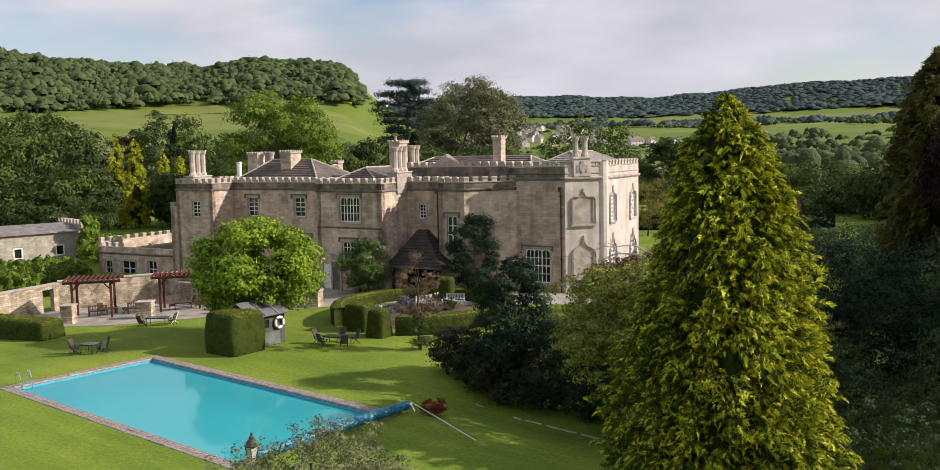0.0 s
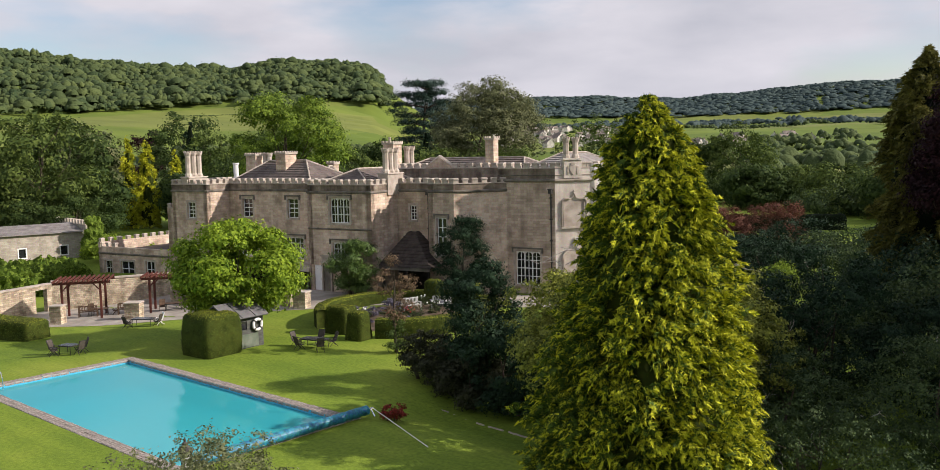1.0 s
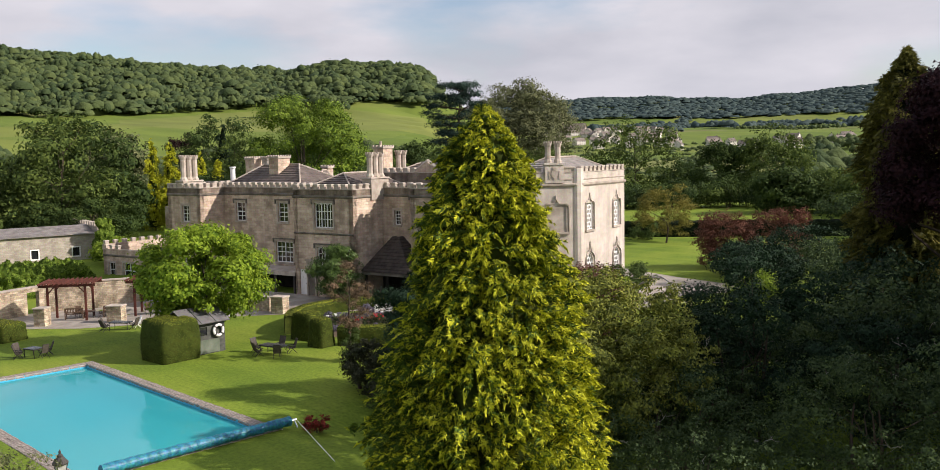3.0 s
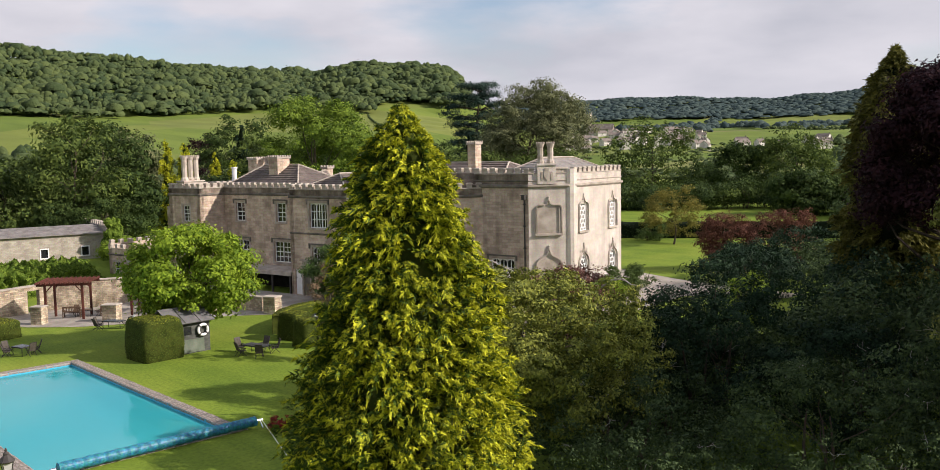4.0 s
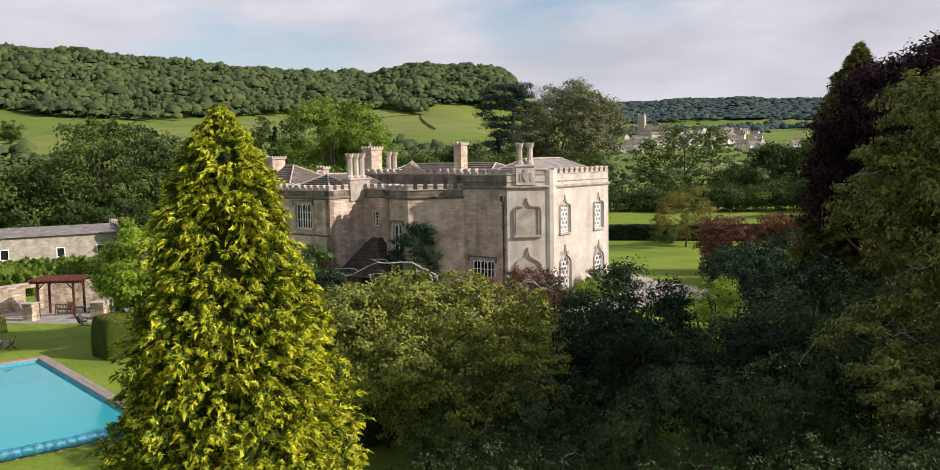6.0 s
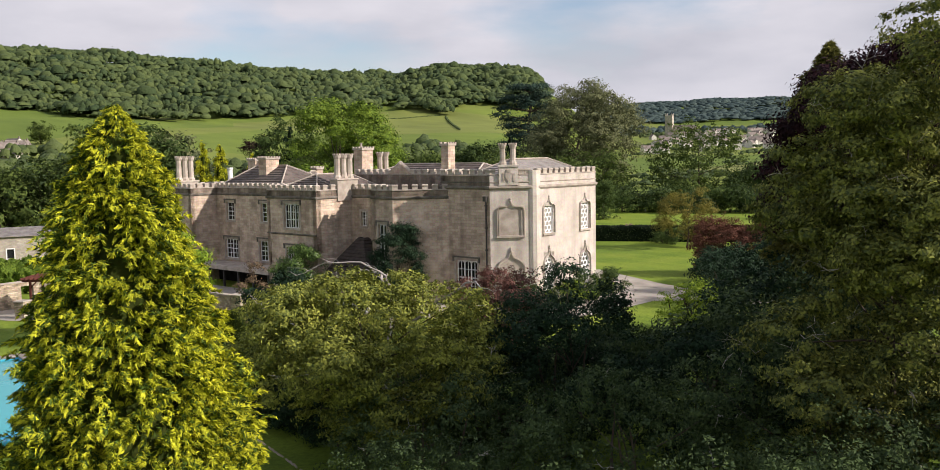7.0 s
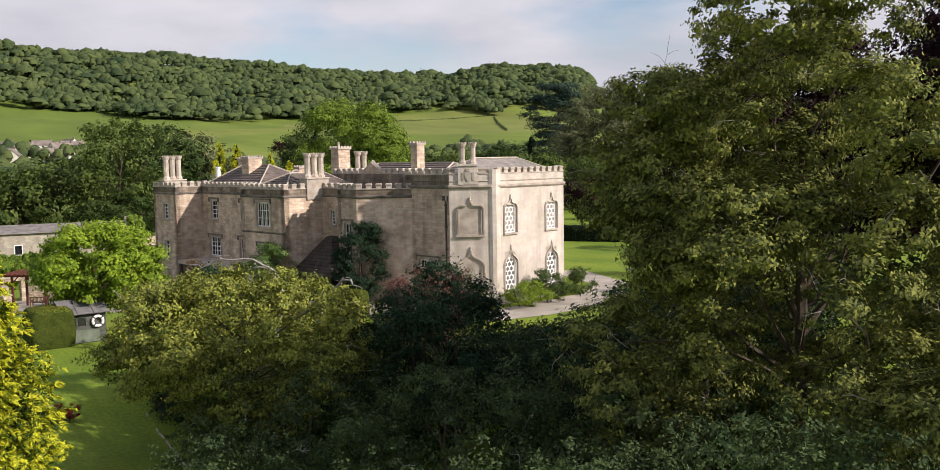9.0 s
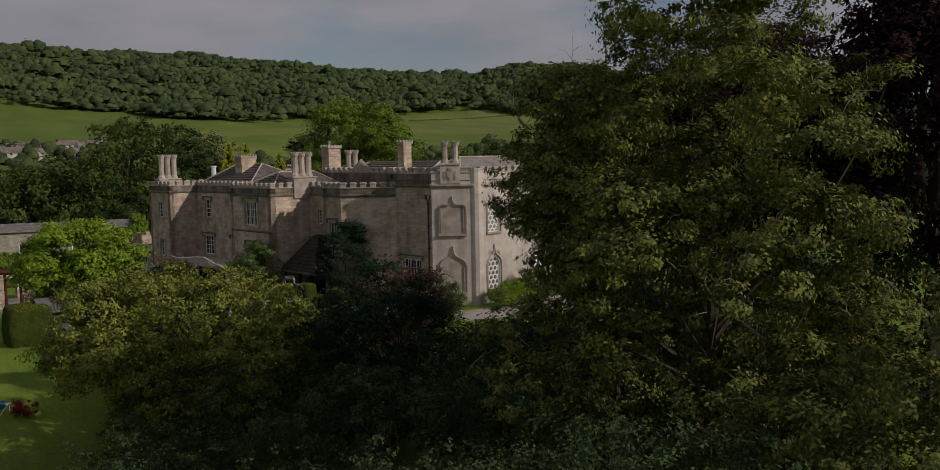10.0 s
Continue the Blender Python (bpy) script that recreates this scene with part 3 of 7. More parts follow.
D1 = (0.2, 13.9)
wall(C1, D1, T0, HIGH - 0.5, [], RENDER)
wall(D1, (-39.2, 13.9), T0, LOW - 0.45)
# raised block behind
h0, h1, h2 = (-19.0, 13.4), (-19.0, 2.6), (-5.2, 2.6)
wall(h0, h1, LOW - 1.2, HIGH - 0.4)
wall(h1, h2, LOW - 1.2, HIGH - 0.4)
wall(h2, A0, LOW - 1.2, HIGH - 0.5)
# roofs, flat behind the parapets
LEAD = surface("roof lead", (0.13, 0.13, 0.135), (0.22, 0.22, 0.22), 1.0, 0.6, 0.1, 8.0, 0.3, 0, 0.3)
bm = bmesh.new()
prism(bm, [(-38.8, 13.5), (-38.8, -5.6), (-34.6, -5.6), (-34.6, -2.6), (-21.2, -2.6), (-21.2, -5.6), (-14.7, -5.6), (-14.7, -1.6), (-10.0, -1.6), (-10.0, -2.9), (-7.9, -2.9), (-4.9, 0.3), (-4.9, 13.5)], 9.25, 9.4)
part("flat_roof", bm, LEAD, house, "grey lead roof behind the parapet")
bm = bmesh.new()
prism(bm, [(-18.6, 13.3), (-18.6, 3.0), (-5.0, 3.0), (-5.0, 0.4), (0.0, 0.4), (2.3, 2.7), (2.4, 3.2), (2.4, 11.2), (0.0, 13.5)], 10.7, 10.85)
part("flat_roof", bm, LEAD, house, "grey lead roof behind the parapet")
# parapets
for p, q in ((tl, tr), (tr, tj), (ml, mr), (bl, br), (br, bj), (bj, rj), (c0, c1), (c1, c2), ((-39.2, 13.9), tl), (mr, bl), (rj, c0)):
    merlons(p, q, LOW)
    coping(p, q, LOW)
    band(p, q, 9.2, 9.45, 0.14, e0=0.05, e1=0.05)
for p, q in ((A0, A1), (C0, C1), (h1, h2), (C1, D1), (h0, h1)):
    merlons(p, q, HIGH)
    coping(p, q, HIGH)
for p, q, mt in ((A0, A1, DARKTRIM), (A1, B1, TRIM), (B1, C0, TRIM), (C0, C1, TRIM), (C1, D1, TRIM)):
    band(p, q, 10.0, 10.3, 0.2, mt, e0=0.06, e1=0.06)
    band(p, q, 10.52, 10.64, 0.08, mt, e0=0.03, e1=0.03)
band(bl, br, 6.0, 6.16, 0.12)

# ---- plants ----
rng = np.random.default_rng(7)


def unit(v):
    return v / np.maximum(np.linalg.norm(v, axis=-1, keepdims=True), 1e-9)


def leaves(centres, facing, long, wide, spread=0.7, droop=0.0, seed=1, jag=0.35, folded=True, along=None):
    """Verts and faces of one small pointed leaf at each centre, turned about its facing."""
    g = np.random.default_rng(seed)
    k = len(centres)
    nrm = unit(facing + spread * g.normal(size=(k, 3)))
    t = unit(np.cross(nrm, g.normal(size=(k, 3)))) if along is None else unit(along + 0.35 * g.normal(size=(k, 3)))
    t[:, 2] -= droop
    t = unit(t)
    s = unit(np.cross(nrm, t))
    nrm = np.cross(t, s)
    ln = (long * (1 - jag + 2 * jag * g.random(k)))[:, None]
    wd = (wide * (1 - jag + 2 * jag * g.random(k)))[:, None]
    if not folded:
        v = np.stack((centres - 0.35 * ln * t - 0.5 * wd * s, centres - 0.35 * ln * t + 0.5 * wd * s, centres + 0.65 * ln * t), 1)
        return v.reshape(-1, 3), np.arange(3 * k).reshape(-1, 3)
    v = np.stack((centres - 0.5 * ln * t, centres + 0.5 * wd * s + 0.05 * ln * t + 0.12 * wd * nrm, centres + 0.5 * ln * t - 0.1 * ln * nrm, centres - 0.5 * wd * s + 0.05 * ln * t + 0.12 * wd * nrm), 1)
    return v.reshape(-1, 3), np.arange(4 * k).reshape(-1, 4)


def ball(k, g):
    return unit(g.normal(size=(k, 3)))


def crown_clumps(g, height, base, radius, count, shape="round", clump=0.3, shell=0.55):
    """Centres and radii of the clumps of a crown, on an uneven envelope."""
    out = []
    for i in range(count):
        d = ball(1, g)[0]
        if base > 2.2:
            d[2] = abs(d[2]) - 0.35
        else:
            d[2] = 1.15 * d[2] + 0.1
        f = shell + (0.97 - shell) * g.random() ** 0.5
        r = clump * radius * (0.5 + 0.9 * g.random())
        mid, half = (height + base) / 2, max(0.2, (height - base) / 2 - 0.35 * r)
        c = np.array([d[0] * radius * f, d[1] * radius * f, mid + d[2] * half * 1.05 * f])
        if shape == "tall":
            c[2] = base + (height - base) * g.random() ** 0.8
            s = 1 - 0.72 * ((c[2] - base) / (height - base)) ** 1.6
            a = g.random() * 2 * math.pi
            q = radius * s * (0.35 + 0.6 * g.random())
            c[:2] = q * math.cos(a), q * math.sin(a)
        if shape == "spread":
            q_ = g.random() ** 0.9
            c[2] = base + (height - base) * 0.94 * q_
            s = (1 - 0.42 * q_ ** 5) * (0.78 + 0.22 * min(1.0, q_ / 0.45))
            a = g.random() * 2 * math.pi
            q = radius * s * (0.34 + 0.64 * g.random() ** 0.55) * (1 + 0.16 * math.sin(3 * a + 5 * q_))
            c[:2] = q * math.cos(a), q * math.sin(a)
        out.append((c, r))
    return out


def leafy(g, clumps, count, long, wide, seed, flat=0.75, spread=0.75, droop=0.0, per=26, lift=0.4, tuft=1.7):
    """Leaves in small tufts over the clumps, thicker on top, with gaps between the tufts."""
    areas = np.array([r * r for _, r in clumps])
    share = np.maximum(6, (count * areas / areas.sum()).astype(int))
    cs, ns = [], []
    squash = np.array([1, 1, flat])
    for (c, r), k in zip(clumps, share):
        m = max(4, k // per)
        out = ball(m, g)
        out[:, 2] += lift
        out = unit(out)
        depth = r * (0.5 + 0.58 * g.random((m, 1)) ** 0.65)
        pick = g.integers(m, size=k)
        size = np.minimum(long * tuft, 0.4 * r) * (0.6 + 0.8 * g.random((m, 1)))
        off = g.normal(size=(k, 3)) * np.array([1, 1, 0.6])
        cs.append(c + (out * depth)[pick] * squash + off * size[pick] * 0.75)
        ns.append(out[pick] + 0.3 * off + np.array([0, 0, 0.3]))
    return leaves(np.concatenate(cs), np.concatenate(ns), long, wide, spread, droop, seed, folded=False)


def limb_path(a, b, g, bend=0.12, steps=5):
    a, b = np.array(a, float), np.array(b, float)
    n = np.linalg.norm(b - a)
    off = g.normal(size=3) * bend * n
    off[2] = abs(off[2]) * 0.6
    return [tuple(a + (b - a) * t + off * math.sin(math.pi * t)) for t in np.linspace(0, 1, steps)]


def broadleaf(name, label, x, y, height, radius, base, material, count=9000, leaf=0.34, clumps=34, seed=1, trunk=0.35, shape="round", clump=0.3, z=None, group="", lean=(0, 0), bark=None, category="tree", flat=0.75, stems=1, droop=0.0, twigs=0, shell=0.55, spread=0.45, tuft=1.7, per=26):
    """A broadleaved tree or shrub: tapered trunk, limbs to the clumps of the crown, and single leaves."""
    g = np.random.default_rng(seed)
    z = float(land(np.array(x), np.array(y))) if z is None else z
    t = thing(name, label, category, pose(x, y, z), group)
    cl = crown_clumps(g, height, base, radius, clumps, shape, clump, shell)
    cl = [(c + np.array([lean[0], lean[1], 0]) * (c[2] / height), r) for c, r in cl]
    bm = bmesh.new()
    fork = base + 0.25 * (height - base)
    for s in range(stems):
        o = (0, 0) if stems == 1 else tuple(g.normal(size=2) * 0.35)
        top = (lean[0] * 0.7 + o[0] * 2, lean[1] * 0.7 + o[1] * 2, base + 0.7 * (height - base))
        path = limb_path((o[0], o[1], -0.2), top, g, 0.04, 6)
        tube(bm, path, [trunk * (1 - 0.16 * i) for i in range(6)], 7)
    for c, r in cl[::2 if clumps < 50 else 5]:
        start = (lean[0] * 0.4, lean[1] * 0.4, min(max(fork * (0.6 + 0.6 * g.random()), c[2] * (0.45 + 0.3 * g.random())), c[2]))
        tube(bm, limb_path(start, c, g), [trunk * 0.26, trunk * 0.2, trunk * 0.14, trunk * 0.09, trunk * 0.04], 4)
    part("trunk", bm, bark or BARK, t, "brown bark trunk and limbs")
    v, f = leafy(g, cl, 2 * count, leaf * 0.74, leaf * 0.5, seed, flat, spread, droop, per, tuft=tuft, lift=0.1 if base < 0.35 else 0.4)
    raw("crown", v, f, material, t)
    if twigs:
        bm = bmesh.new()
        for c, r in (cl[i] for i in g.integers(len(cl), size=twigs)):
            d = unit(g.normal(size=3) * np.array([1, 1, 0.5]) + np.array([0, 0, 0.25]))
            n_ = r * (0.9 + 0.3 * g.random())
            p_ = [c + d * 0.5 * n_]
            for _ in range(5):
                p_.append(p_[-1] + (d + 0.45 * g.normal(size=3)) * 0.12 * n_)
            tube(bm, [tuple(v_) for v_ in p_], [0.014, 0.012, 0.01, 0.008, 0.006, 0.003], 3)
            for j in (2, 3):
                e = unit(d + 0.9 * g.normal(size=3)) * 0.16 * n_
                tube(bm, [tuple(p_[j]), tuple(p_[j] + e), tuple(p_[j] + 2 * e + 0.05 * g.normal(size=3))], [0.008, 0.006, 0.003], 3)
        tagged(part("deadwood", bm, DEAD, t, "bleached dead twigs"), "bleached dead twigs", kind="stuff")
    return t


def cypress(name, label, x, y, height, radius, material, inner, sprays=4200, per=22, leaf=0.3, seed=3, z=None, base=0.3, profile=None, group="", lumps=0.16, plume=3.0, bough=0.0, young=None):
    """A dense conifer: plumes of small sprays over an uneven cone, shade-dark hull within."""
    g = np.random.default_rng(seed)
    z = float(land(np.array(x), np.array(y))) if z is None else z
    t = thing(name, label, "tree", pose(x, y, z), group)
    profile = profile or [(0.0, 0.80), (0.08, 0.95), (0.2, 1.0), (0.4, 0.86), (0.6, 0.64), (0.78, 0.40), (0.9, 0.2), (1.0, 0.015)]
    pz, pr = np.array([p[0] for p in profile]), np.array([p[1] for p in profile])

    def reach(h, a):
        lump = 1 + lumps * (np.sin(3 * a + 9 * h) * 0.5 + np.sin(5 * a - 14 * h + 1) * 0.35 + np.sin(11 * a + 31 * h) * 0.35)
        return radius * np.interp(h, pz, pr) * lump

    bm = bmesh.new()
    tube(bm, [(0, 0, -0.2), (0, 0, height * 0.5), (0, 0, height * 0.93)], [radius * 0.1, radius * 0.06, 0.03], 7)
    part("trunk", bm, BARK, t, "hidden straight trunk")
    na, nz = 40, 44
    hv = np.linspace(0.02, 0.97, nz)
    av = np.linspace(0, 2 * np.pi, na, endpoint=False)
    hh, aa = np.meshgrid(hv, av, indexing="ij")
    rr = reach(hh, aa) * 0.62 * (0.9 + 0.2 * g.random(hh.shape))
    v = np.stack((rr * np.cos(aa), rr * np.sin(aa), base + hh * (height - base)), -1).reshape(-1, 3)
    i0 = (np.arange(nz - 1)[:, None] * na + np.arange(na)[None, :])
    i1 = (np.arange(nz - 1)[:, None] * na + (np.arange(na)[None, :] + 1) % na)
    # the hull's dark colour stands in for shade between the sprays
    raw("inner_foliage", v, np.stack((i0, i1, i1 + na, i0 + na), -1).reshape(-1, 4), inner, t, "inner hull coloured dark for shade between sprays")
    # plumes gathered on domed boughs, with dark gaps between
    hs = np.linspace(0.0, 1.0, 400)
    wts = np.interp(hs, pz, pr) + 0.03
    many = max(30, sprays // (26 if bough == 0 else 9))
    bh = np.interp((np.arange(many) + g.random(many)) / many, np.cumsum(wts) / wts.sum(), hs)
    ba = np.arange(many) * 2.39996 + 0.5 * g.normal(size=many)
    jut = 0.85 + 0.22 * g.random(many)
    size_b = bough or max(0.25, 0.12 * radius)
    pick = g.integers(many, size=sprays)
    du, dv = g.normal(size=sprays), g.normal(size=sprays)
    h = np.clip(bh[pick] + 1.25 * size_b * du / (height - base), 0, 1)
    a = ba[pick] + size_b * dv / np.maximum(0.3, radius * np.interp(bh[pick], pz, pr))
    dome = np.exp(-0.35 * (du * du + dv * dv))
    r = reach(h, a) * jut[pick] * (0.62 + 0.38 * dome - 0.2 * g.random(sprays))
    root = np.stack((r * np.cos(a), r * np.sin(a), base + h * (height - base)), -1)
    outw = np.stack((np.cos(a), np.sin(a), np.full(sprays, 0.35)), -1)
    tilt = unit(outw + 0.4 * g.normal(size=(sprays, 3)))
    size = (0.55 + 0.6 * g.random(sprays)) * leaf * plume * np.clip(0.3 + 1.6 * np.interp(h, pz, pr), 0, 1)
    side = unit(np.cross(tilt, g.normal(size=(sprays, 3))))
    u = g.random((sprays, per))
    w = (g.random((sprays, per)) - 0.5) * 0.8 * (1.08 - u)
    d = (g.random((sprays, per)) - 0.5) * 0.3 * (1.05 - u)
    third = np.cross(tilt, side)
    c = root[:, None] + size[:, None, None] * (u[..., None] * tilt[:, None] + w[..., None] * side[:, None] + d[..., None] * third[:, None])
    c[..., 2] -= 0.34 * size[:, None] * u ** 2
    c = c.reshape(-1, 3)
    facing = np.repeat(third + 0.9 * outw, per, 0)
    run = np.repeat(tilt, per, 0) + np.array([0, 0, -1.0]) * u.reshape(-1, 1) + 0.8 * (side[:, None] * np.sign(w)[..., None]).reshape(-1, 3)
    # golden tips favour the sunward side, so sunlight is painted into the colour
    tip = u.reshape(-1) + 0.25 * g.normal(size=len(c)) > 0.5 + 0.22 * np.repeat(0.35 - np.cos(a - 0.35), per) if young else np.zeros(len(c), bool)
    for name_, some, mat_, note in (("crown", ~tip, material, ""), ("sunlit_growth", tip, young, "yellow spray tips, more of them sunward as painted sunlight")):
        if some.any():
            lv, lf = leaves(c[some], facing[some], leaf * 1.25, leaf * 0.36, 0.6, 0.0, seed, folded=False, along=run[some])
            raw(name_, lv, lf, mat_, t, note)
    return t


LEAF_GOLD = foliage("green cypress sprays", (0.018, 0.042, 0.008), (0.125, 0.19, 0.015), 0.05)
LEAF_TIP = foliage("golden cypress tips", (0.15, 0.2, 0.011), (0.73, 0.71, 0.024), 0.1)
# The shade colours are for hulls, dark in place of shade within the growth.
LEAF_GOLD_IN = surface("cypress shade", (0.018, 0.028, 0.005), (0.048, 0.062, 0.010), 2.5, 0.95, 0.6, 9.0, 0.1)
LEAF_YEW = foliage("dark yew needles", (0.008, 0.019, 0.008), (0.034, 0.068, 0.021), 0.1)
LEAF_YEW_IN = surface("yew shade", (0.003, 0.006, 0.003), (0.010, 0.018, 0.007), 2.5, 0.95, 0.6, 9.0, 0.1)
LEAF_CEDAR = foliage("cedar needles", (0.012, 0.027, 0.015), (0.05, 0.088, 0.042), 0.1, spec=0.08)
LEAF_ASH = foliage("ash leaves", (0.026, 0.048, 0.016), (0.28, 0.295, 0.042), 0.14)
LEAF_MID = foliage("mid green leaves", (0.032, 0.062, 0.012), (0.115, 0.165, 0.03), 0.3)
LEAF_DEEP = foliage("deep green leaves", (0.022, 0.043, 0.014), (0.10, 0.145, 0.034), 0.2)
LEAF_BRIGHT = foliage("bright green leaves", (0.066, 0.135, 0.010), (0.345, 0.465, 0.026), 0.28)
LEAF_LIME = foliage("fresh yellow-green leaves", (0.102, 0.178, 0.014), (0.315, 0.416, 0.031), 0.35)
LEAF_OLIVE = foliage("olive leaves", (0.085, 0.105, 0.034), (0.255, 0.272, 0.085), 0.3)
LEAF_GREY = foliage("grey willow leaves", (0.08, 0.092, 0.030), (0.22, 0.235, 0.075), 0.25, spec=0.08)
LEAF_RED = foliage("copper leaves", (0.011, 0.006, 0.006), (0.042, 0.016, 0.012), 0.08, spec=0.06)
LEAF_RUST = foliage("rust-red leaves", (0.11, 0.052, 0.03), (0.27, 0.135, 0.07), 0.2)
LEAF_PINK = foliage("pink flowers and leaves", (0.06, 0.08, 0.03), (0.55, 0.24, 0.26), 0.2)
LEAF_DUSK = foliage("dull bronze-green leaves", (0.020, 0.024, 0.010), (0.07, 0.075, 0.026), 0.1)
LEAF_OAK = foliage("oak leaves", (0.042, 0.09, 0.012), (0.24, 0.335, 0.026), 0.2, spec=0.08)
LEAF_BELT = foliage("tree belt leaves", (0.032, 0.062, 0.012), (0.14, 0.185, 0.028), 0.25, spec=0.06)
LEAF_BELT_DARK = foliage("dark tree belt leaves", (0.020, 0.042, 0.010), (0.088, 0.13, 0.022), 0.25, spec=0.06)

# ---- roofs, chimneys, porch and gothic windows of the house ----
def hip(u0, u1, v0, v1, z0, z1, ru0, ru1, rv0, rv1, material=None, rows=9, name="roof", label="hipped roof of stone slates in courses", parent=None):
    """A hipped roof in overlapping courses of slate, over a rectangle, up to a ridge line."""
    lo = [(u0, v0), (u1, v0), (u1, v1), (u0, v1)]
    hi = [(ru0, rv0), (ru1, rv0), (ru1, rv1), (ru0, rv1)]
    at = lambda i, t: Vector((lo[i][0] + (hi[i][0] - lo[i][0]) * t, lo[i][1] + (hi[i][1] - lo[i][1]) * t, z0 + (z1 - z0) * t))
    roof = new(name)
    roof.parent = parent or house
    tagged(roof, label)
    lift = Vector((0, 0, 0.07))
    for i in range(4):
        j = (i + 1) % 4
        bm = bmesh.new()
        left, right = [], []
        for k in range(rows):
            for t, up in ((k / rows, 1.0), ((k + 1) / rows, 0.0)):
                left.append(bm.verts.new(at(i, t) + lift * up))
                right.append(bm.verts.new(at(j, t) + lift * up))
        for k in range(len(left) - 1):
            if (left[k].co - right[k].co).length > 1e-3 or (left[k + 1].co - right[k + 1].co).length > 1e-3:
                bm.faces.new((left[k], right[k], right[k + 1], left[k + 1]))
        bmesh.ops.remove_doubles(bm, verts=bm.verts[:], dist=1e-4)
        part("roof_slope", bm, material or SLATE, roof)
    for i in range(4):
        bm = bmesh.new()
        tube(bm, [at(i, 0) + Vector((0, 0, 0.06)), at(i, 1) + Vector((0, 0, 0.08))], 0.08, 5)
        part("hip_tile", bm, TRIM, roof)
    bm = bmesh.new()
    tube(bm, [at(0, 1) + Vector((-0.01, 0, 0.07)), at(2, 1) + Vector((0.01, 0.01, 0.07))], 0.09, 5)
    part("ridge_tile", bm, TRIM, roof)
    return roof


def stack(name, u0, u1, v0, v1, z0, z1, label="square stone chimney stack with a battlemented cap", pots=0):
    c = new(name)
    c.parent = house
    tagged(c, label)
    bm = bmesh.new()
    box(bm, u0, u1, v0, v1, z0, z1 - 0.3)
    box(bm, u0 - 0.1, u1 + 0.1, v0 - 0.1, v1 + 0.1, z0, z0 + 0.35, taper=0.03)
    part("shaft", bm, STONE, c)
    bm = bmesh.new()
    box(bm, u0 - 0.1, u1 + 0.1, v0 - 0.1, v1 + 0.1, z1 - 0.3, z1 - 0.12)
    nx, ny = max(2, round((u1 - u0) / 0.35)), max(2, round((v1 - v0) / 0.35))
    for i in range(nx + 1):
        for j in range(ny + 1):
            if i in (0, nx) or j in (0, ny):
                x, y = u0 - 0.03 + (u1 - u0 + 0.06) * i / nx, v0 - 0.03 + (v1 - v0 + 0.06) * j / ny
                box(bm, x - 0.08, x + 0.08, y - 0.08, y + 0.08, z1 - 0.12, z1 + 0.02)
    part("cap", bm, TRIM, c)
    for k in range(pots):
        bm = bmesh.new()
        lathe(bm, [(0.14, z1 - 0.1), (0.12, z1 + 0.3), (0.15, z1 + 0.34), (0.12, z1 + 0.4)], 10, pose(u0 + 0.3 + 0.5 * k, (v0 + v1) / 2, 0))
        part("chimney_pot", bm, TRIM, c)
    return c


def flues(name, points, z0, z1, r=0.32, plinth=None, label="row of octagonal stone chimney shafts on a plinth"):
    c = new(name)
    c.parent = house
    tagged(c, label)
    if plinth:
        u0, u1, v0, v1, a, b = plinth
        bm = bmesh.new()
        box(bm, u0, u1, v0, v1, a, b - 0.12)
        box(bm, u0 - 0.1, u1 + 0.1, v0 - 0.1, v1 + 0.1, b - 0.12, b, taper=0.05)
        part("plinth", bm, TRIM, c)
    h = z1 - z0
    for u, v in points:
        bm = bmesh.new()
        prof = [(r * 1.22, 0), (r * 1.22, 0.14), (r * 0.95, 0.3), (r * 0.88, 0.34), (r * 0.88, h - 0.42), (r * 1.0, h - 0.36), (r * 1.18, h - 0.22), (r * 1.22, h - 0.1), (r * 1.05, h - 0.1), (r * 1.05, h - 0.02), (r * 0.6, h - 0.02)]
        lathe(bm, prof, 8, pose(u, v, z0), math.pi / 8)
        for k in range(8):
            a = k * math.pi / 4
            box(bm, -0.06, 0.06, -0.06, 0.06, h - 0.1, h + 0.05, pose(u + r * 1.08 * math.cos(a), v + r * 1.08 * math.sin(a), z0, 0, 0, math.degrees(a)))
        part("shaft", bm, TRIM, c)
    return c


hip(-34.6, -24.4, -2.2, 4.6, 10.2, 12.05, -32.6, -27.6, 1.0, 1.0, rows=11)
hip(-21.0, -15.0, -5.4, 2.4, 9.9, 11.25, -18.4, -18.4, -2.6, 1.2, rows=8)
hip(-18.2, -4.4, 3.3, 10.0, 10.9, 12.0, -16.5, -6.0, 6.5, 6.5, rows=6, material=SLATE)
hip(-4.0, 1.9, 1.6, 12.2, 10.9, 12.35, -1.2, -1.2, 4.4, 9.6, rows=8, material=surface("pale roof slate", (0.2, 0.185, 0.17), (0.34, 0.315, 0.29), 1.5, 0.8, 0.4, 12.0, 0.3, 0, 0.4))
hip(-27.6, -25.6, 2.0, 5.0, 9.4, 11.4, -26.6, -26.6, 3.2, 3.8, rows=5)
flues("chimney_stack", [(-37.4, -5.35), (-37.4, -4.65), (-37.4, -3.95)], 10.72, 13.18, 0.31, (-37.95, -36.85, -5.85, -3.45, 9.4, 10.72))
flues("chimney_stack", [(-14.78, -3.2), (-14.78, -2.48), (-14.78, -1.76)], 10.95, 13.1, 0.31, (-15.3, -14.26, -3.65, -1.3, 9.0, 10.95))
stack("chimney_stack", -30.2, -28.9, -0.6, 1.0, 9.4, 13.05)
stack("chimney_stack", -39.0, -37.6, 4.2, 5.5, 9.4, 12.95)
